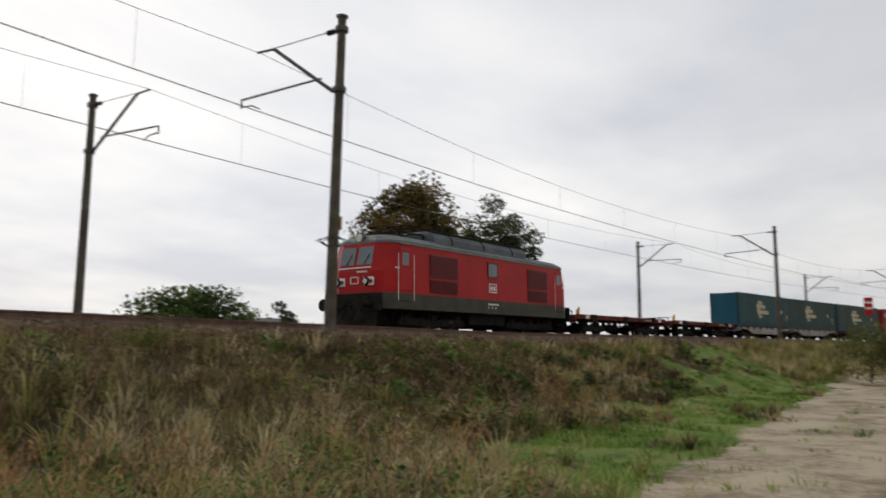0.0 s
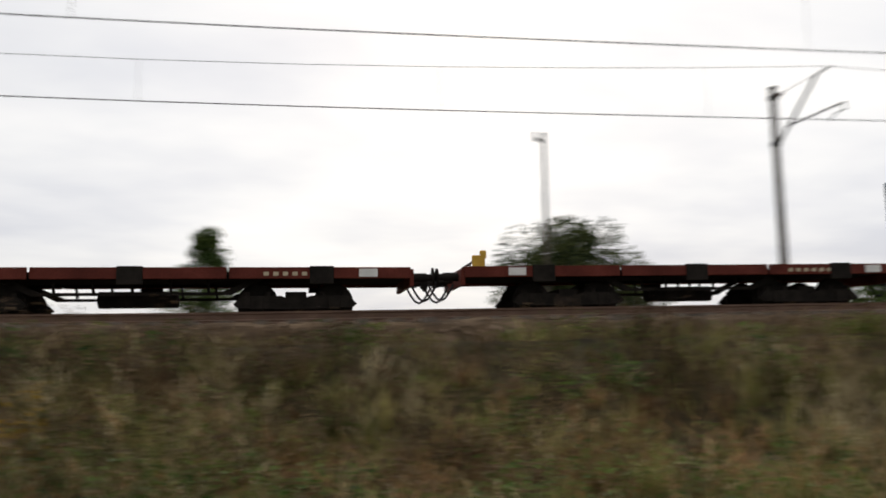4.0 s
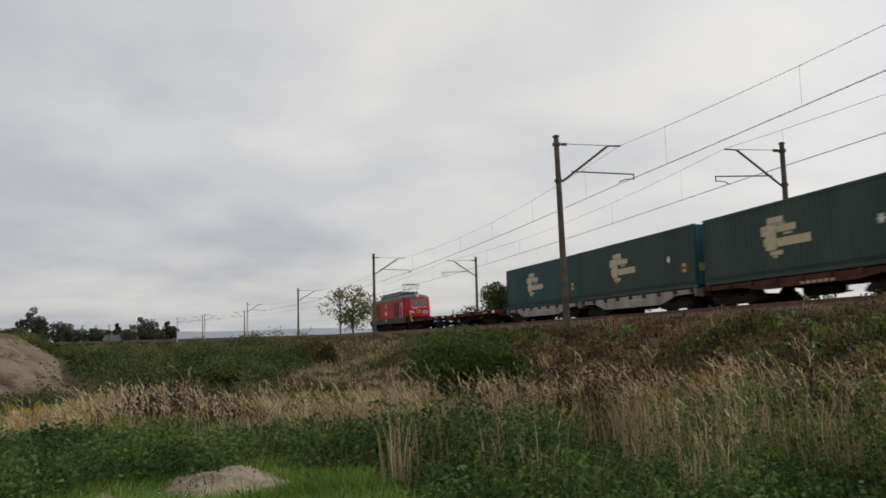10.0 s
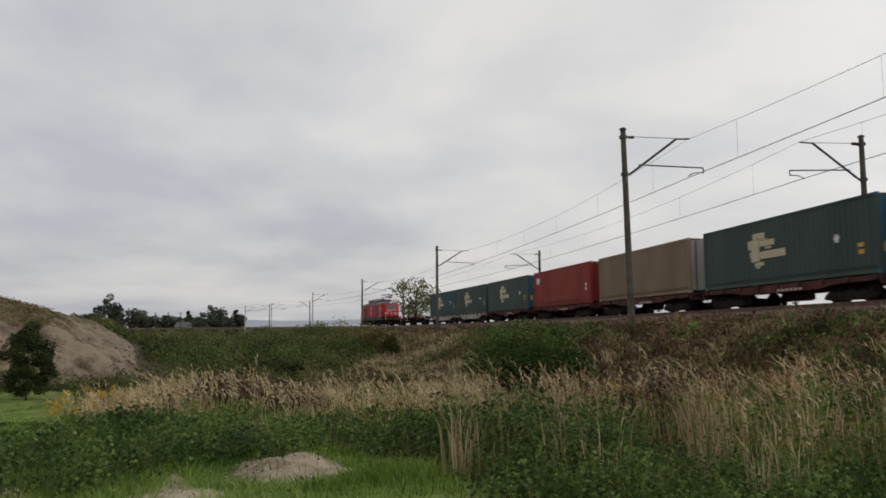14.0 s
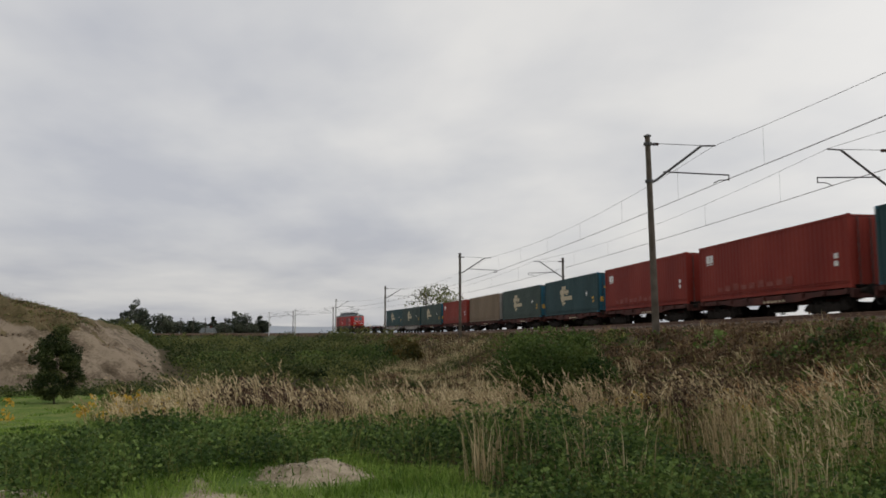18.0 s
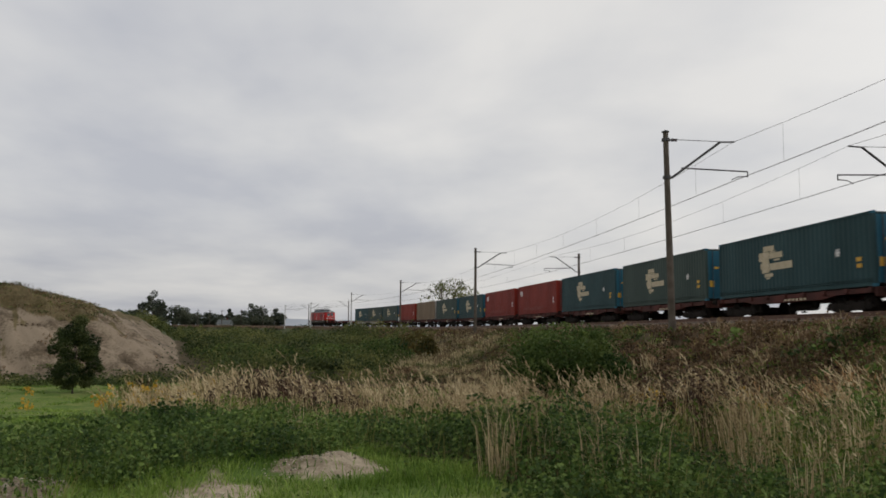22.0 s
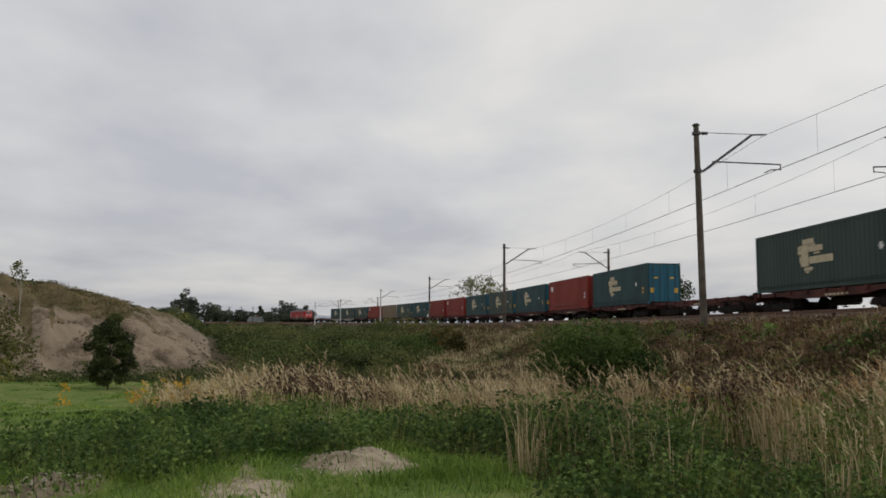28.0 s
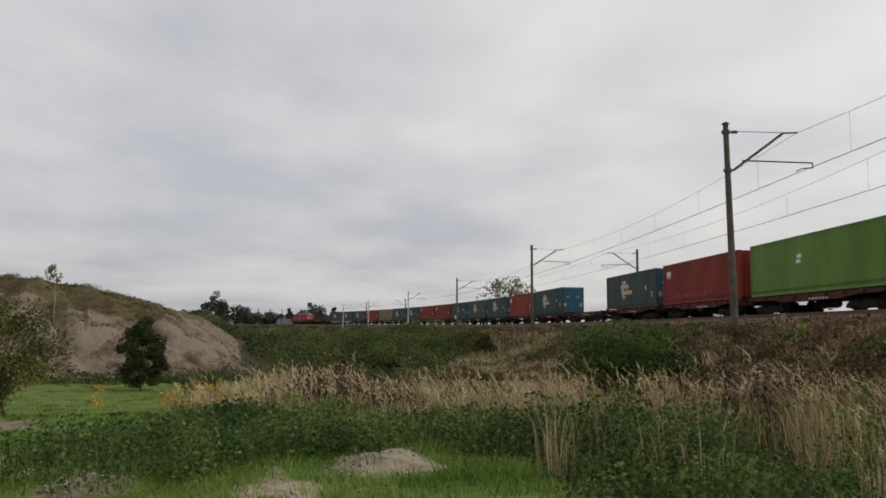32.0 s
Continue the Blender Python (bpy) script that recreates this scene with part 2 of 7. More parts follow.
def _track_table():
    x = np.linspace(420, -460, 8801)
    xc = np.clip(x, -300, 95)
    d = np.polyder(CURVE)
    y = np.polyval(CURVE, xc) + np.polyval(d, xc) * (x - xc)
    x, y = x * K, y * K
    s = np.r_[0, np.cumsum(np.hypot(np.diff(x), np.diff(y)))]
    s -= np.interp(0, -x, s)
    tx, ty = np.gradient(x, s), np.gradient(y, s)
    return s, x, y, tx, ty


TS, TX, TY, TDX, TDY = _track_table()
NEAR_TRACK = 5.0           # from the far track's centre to the near track's


def rail_z(x):
    """Height of the rail tops over the eye, by the place along the line."""
    return np.interp(x, [-320, -100, -45, 0, 29, 55, 95, 200], [0.35, 0.2, 0.45, 0.75, 1.12, 1.7, 2.4, 3.6])


def on_track(s, off=0.0, dz=0.0):
    """A place beside the far track's centre line, off metres towards the viewer's side, and the heading there."""
    x, y = np.interp(s, TS, TX), np.interp(s, TS, TY)
    dx, dy = np.interp(s, TS, TDX), np.interp(s, TS, TDY)
    n = math.hypot(dx, dy)
    dx, dy = dx / n, dy / n
    return Vector((x - dy * off, y + dx * off, float(rail_z(x)) + dz)), math.atan2(dy, dx)


def s_at_yaw(yaw, off):
    """How far along the line a thing stands that is off metres beside it and seen at that yaw."""
    px, py = TX - TDY * off, TY + TDX * off
    a = np.degrees(np.arctan2(-px, py))
    d = np.abs((a - yaw + 180) % 360 - 180) + (np.abs(TS) > 450) * 90
    return float(TS[np.argmin(d)])


def side_distance(x, y):
    """Signed distance of places from the far track's centre line, positive on the viewer's side, and the place along it."""
    k = np.clip(np.interp(-np.asarray(x), -TX, np.arange(len(TX))), 0, len(TX) - 1)
    i = k.astype(int)
    for _ in range(2):
        along = (x - TX[i]) * TDX[i] + (y - TY[i]) * TDY[i]
        i = np.clip(i + np.round(along / 0.104).astype(int), 0, len(TX) - 1)
    return -(x - TX[i]) * TDY[i] + (y - TY[i]) * TDX[i], TX[i]


# ---------------------------------------------------------------- ground
def smooth(e0, e1, v):
    t = np.clip((v - e0) / (e1 - e0), 0, 1)
    return t * t * (3 - 2 * t)


def wob(x, y, s=1.0):
    """Cheap smooth unevenness."""
    return (np.sin(x * 0.9 * s + 1.3) * np.cos(y * 1.1 * s + 0.4) + 0.6 * np.sin(x * 2.3 * s - y * 1.7 * s) + 0.5 * np.cos(y * 3.1 * s + x * 0.7 * s)) / 2.1


def lattice(i, j, seed):
    h = (i * 374761393 + j * 668265263 + seed * 974711) & 0x7FFFFFFF
    h = ((h ^ (h >> 13)) * 1274126177) & 0x7FFFFFFF
    return ((h ^ (h >> 16)) & 0xFFFF) / 65535.0


def cells(x, y, seed=0):
    """Smooth random field with a grain of one metre, from 0 to 1."""
    i, j = np.floor(x).astype(np.int64), np.floor(y).astype(np.int64)
    u, v = x - i, y - j
    u, v = u * u * (3 - 2 * u), v * v * (3 - 2 * v)
    a, b = lattice(i, j, seed), lattice(i + 1, j, seed)
    c, d = lattice(i, j + 1, seed), lattice(i + 1, j + 1, seed)
    return (a * (1 - u) + b * u) * (1 - v) + (c * (1 - u) + d * u) * v


def clouds(x, y, grain, seed=0, rough=0.55):
    """Irregular patches: four octaves, the coarsest of that grain in metres; about -1 to 1."""
    x, y = np.asarray(x, float), np.asarray(y, float)
    t, amp, total = 0.0, 1.0, 0.0
    for k in range(4):
        f = 2.03 ** k / grain
        c, sn = math.cos(k * 0.9 + seed), math.sin(k * 0.9 + seed)
        t = t + amp * (cells((x * c - y * sn) * f + 31.7 * k, (x * sn + y * c) * f - 17.3 * k, seed + k) - 0.5)
        total += amp * amp
        amp *= rough
    return t / math.sqrt(total) * 2.4


def bank_side(x, y):
    """How far a place lies inside the bank's open flank."""
    return 0.139 * x - 0.990 * y + 0.9


def mound(x, y):
    """How far inside the edge of the sand bank a place lies."""
    u, v = -40.6 - x + 0.8 * wob(x, y, 0.25), bank_side(x, y) + 0.5 * wob(y, x, 0.3)
    u, v = np.clip(u, -60, 60), np.clip(v, -60, 60)
    k = 1.3
    return -k * np.log(np.exp(-u / k) + np.exp(-v / k))


def bank_height(x, y):
    return 3.8 + 0.19 * np.clip(bank_side(x, y) - 4.8, -3, 9)


def turfed(x, y):
    """How far a place on the sand bank lies above the ragged lower edge of its growth."""
    return mound(x, y) - 1.29 * bank_height(x, y) - 0.55 * clouds(x, y, 2.2, 31)


def ground_z(x, y):
    x, y = np.asarray(x, float), np.asarray(y, float)
    n, xt = side_distance(x, y)
    zr = rail_z(xt)
    r = np.hypot(x, y)
    base = -1.6 + 0.010 * np.clip(x, 0, 120) - 1.1 * smooth(-10, -29, x) + 0.05 * wob(x, y, 0.6)
    base = base + 0.35 * smooth(3, 13, y) * smooth(-20, -5, x)
    top = zr - 0.62
    front = top - np.clip(n - 7.9, 0, None) * 0.50
    back_base = zr - 1.9 - 0.012 * np.clip(-n - 6, 0, 200)
    back = np.maximum(top - np.clip(-3.4 - n, 0, None) * 0.6, back_base)
    z = np.where(n > 0, np.maximum(base, np.minimum(top, front)), back)
    # soften the foot of the bank
    w = np.exp(-((front - base) / 0.5) ** 2) * (n > 7.3)
    z = z + 0.12 * w + 0.06 * wob(x, y, 1.3) * smooth(7.6, 9, np.abs(n - 2))
    d = mound(x, y)
    up = bank_height(x, y)
    lump = np.clip(d * 0.66, 0, None)
    z = z + (n > 12) * np.where(lump < up, lump, up + 0.08 * wob(x, y, 0.5)) * (1 + 0.06 * wob(x, y, 0.9))
    # rain gullies down the open flanks, and slumped steps
    across, flank = 0.75 * x - 0.85 * y, smooth(0.0, 0.9, d) * (1 - smooth(0.9, 1.3, lump / up)) * (n > 12)
    z = z - flank * (0.50 * np.abs(clouds(across, d * 0.35, 1.7, 21)) + 0.10 * np.abs(clouds(across, d * 0.5, 0.7, 22)) - 0.15 + 0.12 * clouds(x, y, 2.5, 23))
    # heap of sand and rubble in the foreground
    hx, hy = x + 9.3, y - 0.5
    z = z + (0.14 + 0.05 * wob(x, y, 4.0) + 0.03 * wob(y, x, 9.0)) * np.exp(-(hx / 0.55) ** 2 - (np.where(hy < 0, hy / 0.75, hy / 0.5)) ** 2) + 0.03 * np.exp(-((hx - 0.15) / 0.4) ** 2 - ((hy + 1.3) / 0.4) ** 2)
    z = z + (0.10 + 0.04 * wob(x, y, 5.0)) * np.exp(-((x + 8.35) / 0.5) ** 2 - ((y + 2.5) / 0.5) ** 2)
    far = smooth(250, 900, r)
    return z * (1 - far) + far * (-4.0)


def zone_road(x, y):
    edge = 2.8 - 0.06 * x + 0.30 * clouds(x, y, 1.6, 51)
    return (x > 4) & (y < edge) & (y > edge - 5.5)


def ground_material():
    """Soil with turf, sand, gravel track and dry turf laid over it; ragged edges between them from noise."""
    m = bpy.data.materials.new("meadow_ground")
    m.use_nodes = True
    nt = m.node_tree
    N, L = nt.nodes.new, nt.links.new
    bs = nt.nodes["Principled BSDF"]
    bs.inputs["Roughness"].default_value, bs.inputs["Specular IOR Level"].default_value = 1.0, 0.1
    tc = N("ShaderNodeTexCoord")

    def noise_tex(scale, detail=6):
        n = N("ShaderNodeTexNoise")
        n.inputs["Scale"].default_value, n.inputs["Detail"].default_value = scale, detail
        L(tc.outputs["Object"], n.inputs["Vector"])
        return n.outputs[0]
    coarse, fine, grit = noise_tex(0.7), noise_tex(7.0), noise_tex(38.0, 3)
    mix1 = N("ShaderNodeMath"); mix1.operation = "MULTIPLY_ADD"; mix1.inputs[1].default_value = 0.5
    L(fine, mix1.inputs[0]); L(coarse, mix1.inputs[2])
    mix2 = N("ShaderNodeMath"); mix2.operation = "MULTIPLY_ADD"; mix2.inputs[1].default_value = 0.35
    L(grit, mix2.inputs[0]); L(mix1.outputs[0], mix2.inputs[2])

    def tone(a, c, b):
        r = N("ShaderNodeValToRGB")
        e = r.color_ramp.elements
        e[0].position, e[0].color = 0.62, (*a, 1)
        e[1].position, e[1].color = 1.22, (*b, 1)
        e[1].position = 1.0
        k = e.new(0.84); k.color = (*c, 1)
        L(mix2.outputs[0], r.inputs[0])
        return r.outputs[0]
    col = tone((0.022, 0.018, 0.009), (0.045, 0.036, 0.018), (0.085, 0.066, 0.036))
    for name, tones in (("turf", ((0.05, 0.09, 0.018), (0.095, 0.15, 0.03), (0.155, 0.185, 0.055))),
                        ("dry", ((0.045, 0.036, 0.016), (0.085, 0.068, 0.032), (0.14, 0.11, 0.058))),
                        ("sand", ((0.050, 0.038, 0.024), (0.125, 0.096, 0.065), (0.245, 0.195, 0.140))),
                        ("road", ((0.12, 0.094, 0.060), (0.25, 0.203, 0.140), (0.40, 0.335, 0.245))),
                        ("field", ((0.032, 0.044, 0.016), (0.048, 0.062, 0.024), (0.075, 0.083, 0.036)))):
        at = N("ShaderNodeAttribute"); at.attribute_name = name
        ad = N("ShaderNodeMath"); ad.operation = "MULTIPLY_ADD"; ad.inputs[1].default_value = 0.55
        sb = N("ShaderNodeMath"); sb.operation = "SUBTRACT"; sb.inputs[1].default_value = 0.42
        L(mix1.outputs[0], sb.inputs[0]); L(sb.outputs[0], ad.inputs[0]); L(at.outputs["Fac"], ad.inputs[2])
        mr = N("ShaderNodeMapRange"); mr.interpolation_type = "SMOOTHSTEP"
        mr.inputs[1].default_value, mr.inputs[2].default_value = 0.55, 0.80
        L(ad.outputs[0], mr.inputs[0])
        mx = N("ShaderNodeMix"); mx.data_type = "RGBA"
        L(mr.outputs[0], mx.inputs["Factor"]); L(col, mx.inputs["A"]); L(tone(*tones), mx.inputs["B"])
        col = mx.outputs["Result"]
    L(col, bs.inputs["Base Color"])
    bp = N("ShaderNodeBump"); bp.inputs["Strength"].default_value, bp.inputs["Distance"].default_value = 0.7, 0.05
    L(mix2.outputs[0], bp.inputs["Height"]); L(bp.outputs[0], bs.inputs["Normal"])
    return m


M_GROUND = ground_material()


def soft(v, w):
    return np.clip(0.5 + v / (2 * w), 0, 1)


def build_ground():
    rad = np.r_[0.0, np.geomspace(0.6, 14, 60), np.linspace(14.4, 37.5, 40), np.linspace(38, 54, 54), np.linspace(54.5, 62, 16), np.geomspace(63, 4200, 40)]
    ang = np.radians(np.r_[np.linspace(0, 185, 230, endpoint=False), np.linspace(185, 217, 160, endpoint=False), np.linspace(217, 360, 110, endpoint=False)])
    na = len(ang)
    rr, aa = np.meshgrid(rad[1:], ang, indexing="ij")
    x, y = (rr * np.cos(aa)).ravel(), (rr * np.sin(aa)).ravel()
    z = ground_z(x, y)
    v = np.vstack([[0, 0, ground_z(0.0, 0.0)], np.c_[x, y, z]])
    nr = len(rad) - 1
    i = np.arange(nr - 1)[:, None] * na + 1
    j = np.arange(na)[None]
    q = np.stack([i + j, i + na + j, i + na + (j + 1) % na, i + (j + 1) % na], -1).reshape(-1, 4)
    tri = [(0, 1 + k, 1 + (k + 1) % na) for k in range(na)]
    me = bpy.data.meshes.new("ground")
    me.from_pydata(v.tolist(), [], tri + q.tolist())
    me.materials.append(M_GROUND)
    cx, cy = v[:, 0], v[:, 1]
    r = np.hypot(cx, cy)
    yaw = np.degrees(np.arctan2(-cx, cy))
    n, _ = side_distance(cx, cy)
    jit = 0.5 * wob(cx, cy, 2.0)
    d = mound(cx, cy)
    hx, hy = cx + 9.3, cy - 0.5
    e1 = 1 - ((hx / 0.75) ** 2 + (hy / 0.85) ** 2)
    e2 = 0.85 + 0.6 * clouds(cx, cy, 0.35, 42) - (((cx + 8.2) / 1.1) ** 2 + ((cy + 0.65) / 0.55) ** 2)
    e3 = 1.0 - (((cx + 8.2) / 0.75) ** 2 + ((cy + 2.5) / 0.55) ** 2)
    e4 = 1 - (((cx + 14.8) / 2.4) ** 2 + ((cy + 6.4) / 1.3) ** 2)
    turf = np.maximum.reduce([np.minimum(soft(yaw - 84, 4), soft(np.where(yaw > 96, 42, 27) - r, 3)) * (yaw < 140), soft(np.where((yaw > 40) | (yaw < -100), 8.6, 4.5) + 0.8 * jit - r, 1.2),
                              np.minimum(soft(cx - 8, 1), soft(np.clip(2.2 + 0.14 * cx, 3.0, 5.4) + 1.3 * clouds(cx, cy, 2.4, 52) - cy, 1.0) * soft(0.75 - clouds(cx, cy, 1.5, 53), 0.3))])
    edge = 2.8 - 0.06 * cx + 0.30 * clouds(cx, cy, 1.6, 51)
    masks = {"turf": turf,
             "sand": np.maximum.reduce([np.where(n > 12, soft(d - 0.2, 0.5), 0) * soft(d, 0.4), soft(e3 - 0.3, 0.6), soft(e4 - 0.4, 0.7) * 0.85]),
             "dry": np.where(n > 12, np.maximum.reduce([soft(turfed(cx, cy), 0.5), 0.8 * soft(clouds(cx, cy, 1.6, 33) - 1.1, 0.2) * (d > 0.4), 0.75 * soft(np.abs(clouds(0.75 * cx - 0.85 * cy + 0.5 * d, d * 0.16, 0.8, 34)) - 0.95, 0.35) * soft(d - 1.6, 0.8)]), 0),
             "road": np.maximum.reduce([np.minimum.reduce([soft(cx - 4, 1), soft(edge - cy, 0.5), soft(cy - edge + 5.5, 0.5)]), soft(e1 - 0.2, 0.5), soft(e2 - 0.45, 0.7)]),
             "field": soft(r - 150, 20)}
    masks["sand"] = masks["sand"] * (1 - masks["dry"])
    for name, values in masks.items():
        me.attributes.new(name, "FLOAT", "POINT").data.foreach_set("value", np.ascontiguousarray(values, np.float32))
    me.shade_smooth()
    ob = new("ground", me)
    return tagged(ob, "rough meadow ground with turf, sand bank and dirt track", "ground", kind="structure")


build_ground()


# ---------------------------------------------------------------- permanent way
def strip(name, profile, s0, s1, step, material, off=0.0, jitter=0.0, label="", cat="", smooth_it=False):
    """Sweeps a cross-section (offset towards the viewer, height over rail top) along the line."""
    ss = np.arange(s0, s1 + step, step)
    vs, fs = [], []
    rng = np.random.RandomState(5)
    for s in ss:
        for o, dz in profile:
            p, _ = on_track(s, off + o, dz)
            if jitter:
                p.z += rng.uniform(-jitter, jitter)
            vs.append(p)
    n = len(profile)
    for i in range(len(ss) - 1):
        for j in range(n - 1):
            a = i * n + j
            fs.append((a, a + 1, a + n + 1, a + n))
    me = bpy.data.meshes.new(name)
    me.from_pydata(vs, [], fs)
    me.materials.append(material)
    if smooth_it:
        me.shade_smooth()
    return tagged(new(name, me), label, cat, kind="structure")


strip("ballast_bed", [(-3.6, -0.9), (-2.0, -0.28), (-0.9, -0.2), (0.9, -0.2), (2.05, -0.26), (3.2, -0.24), (4.0, -0.2), (5.9, -0.2), (6.5, -0.26), (6.75, -0.32), (7.8, -0.85)],
      -150, 455, 0.6, M_BALLAST, jitter=0.05, label="grey-brown crushed stone ballast under two tracks", cat="ballast")
RAIL = [(-0.075, -0.17), (-0.075, -0.15), (-0.012, -0.13), (-0.012, -0.05), (-0.036, -0.035), (-0.036, 0), (0.036, 0), (0.036, -0.035), (0.012, -0.05), (0.012, -0.13), (0.075, -0.15), (0.075, -0.17)]
for off in (0.0, NEAR_TRACK):
    for g in (-0.754, 0.754):
        strip("rail", [(o + g, z) for o, z in RAIL], -150, 455, 2.5, M_RAIL, off=off, label="rusty brown steel running rail on sleepers", cat="rail")


def sleepers():
    for off in (0.0, NEAR_TRACK):
        bm = nb()
        for s in np.arange(-80, 130, 0.6):
            p, h = on_track(s, off, -0.17)
            m = Matrix.Translation(p) @ Matrix.Rotation(h, 4, "Z")
            ring = [(-0.14, -0.17), (0.14, -0.17), (0.11, 0.0), (-0.11, 0.0)]
            vs = [bm.verts.new(m @ Vector((a, y, b))) for y in (-1.3, 1.3) for a, b in ring]
            for f in ((0, 1, 2, 3), (7, 6, 5, 4), (3, 2, 6, 7), (0, 4, 5, 1), (1, 5, 6, 2), (0, 3, 7, 4)):
                bm.faces.new([vs[k] for k in f])
        tagged(link_mesh("sleepers", bm, M_SLEEPER), "row of grey concrete sleepers half sunk in ballast", "sleepers", kind="stuff")


sleepers()


# ---------------------------------------------------------------- overhead line
CONTACT, MESSENGER, MAST = 5.62, 7.24, 7.55


def line_scale(s):
    """The overhead line hangs lower along the curve."""
    return float(np.interp(s, [38, 78, 130], [1.0, 0.91, 0.88]))



def mast_parts(root, arm, pale=False, both=False, extras=False, tall=0.0):
    """A mast at the origin, its bracket reaching along +x to the wire 'arm' metres off; heights over rail top."""
    pole_m = M_PALE if pale else M_CONC
    bm = nb()
    h = MAST + tall
    rod(bm, (0, 0, -1.6), (0, 0, h), 0.155, 0.105, 12)
    part("pole", bm, pole_m, root, smooth=False)
    bm = nb()
    rod(bm, (0, 0, h), (0, 0, h + 0.05), 0.15, 0.15, 10)
    rod(bm, (0, 0, h + 0.05), (0, 0, h + 0.09), 0.13, 0.07, 10)
    part("cap", bm, M_GALV, root)
    for sgn in ((1, -1) if both else (1,)):
        a = arm * sgn
        for z in (MESSENGER, CONTACT + 0.06):
            bm = nb()
            rod(bm, (0, 0, z - 0.06), (0, 0, z + 0.06), 0.17, n=12)
            rod(bm, (0, 0, z), (0.24 * sgn, 0, z), 0.04)
            part("clamp", bm, M_GALV, root)
        bm = nb()
        rod(bm, (0.22 * sgn, 0, CONTACT + 0.06), (a * 0.84, 0, MESSENGER - 0.04), 0.05)
        rod(bm, (a * 0.84, 0, MESSENGER - 0.04), (a * 1.06, 0, MESSENGER - 0.02), 0.035)
        part("bracket_tube", bm, M_GALV, root)
        bm = nb()
        rod(bm, (0.5 * sgn, 0, MESSENGER + 0.02), (a * 0.84, 0, MESSENGER - 0.02), 0.014)
        part("top_tie", bm, M_GALV, root)
        bm = nb()
        rod(bm, (0.62 * sgn, 0, CONTACT + 0.46), (a * 1.25, 0, CONTACT + 0.36), 0.03)
        rod(bm, (a * 1.25, 0, CONTACT + 0.38), (a * 1.25, 0, CONTACT + 0.12), 0.024)
        part("registration_arm", bm, M_GALV, root)
        bm = nb()
        rod(bm, (a * 1.25, 0, CONTACT + 0.16), (a * 1.10, 0, CONTACT + 0.14), 0.022)
        rod(bm, (a * 1.10, 0, CONTACT + 0.14), (a * 1.0, 0, CONTACT + 0.01), 0.02)
        part("steady_arm", bm, M_GALV, root)
        bm = nb()
        for i in range(5):
            x = (0.25 + i * 0.05) * sgn
            rod(bm, (x, 0, MESSENGER), (x + 0.025 * sgn, 0, MESSENGER), 0.075, 0.045)
        part("insulator", bm, M_INSUL, root)
    if extras:
        bm = nb()
        box(bm, -0.11, 0.11, -0.17, -0.155, 2.18, 2.52, bev=0.005)
        part("sign_plate", bm, M_YELLOW, root, "weathered yellow warning plate")
        bm = nb()
        for k in range(10):
            a = k * 2 * math.pi / 10
            for z, dz in ((1.75, 0.16), (2.0, -0.12)):
                rod(bm, (0.12 * math.cos(a), 0.12 * math.sin(a), z), (0.42 * math.cos(a), 0.42 * math.sin(a), z + dz), 0.016, 0.006, 5)
        part("climbing_guard", bm, M_GALV, root, "ring of steel anti-climb spikes")
    return root


NEAR_OFF, FAR_OFF, ARM = NEAR_TRACK + 2.75, -2.95, 2.8
NEAR_YAWS = [63.15, 76.85, 82.25, -56.1, -87.1, -94.2]
FAR_YAWS = [48.15, 69.45, 79.3, -39.5, -78.1, -88.8]


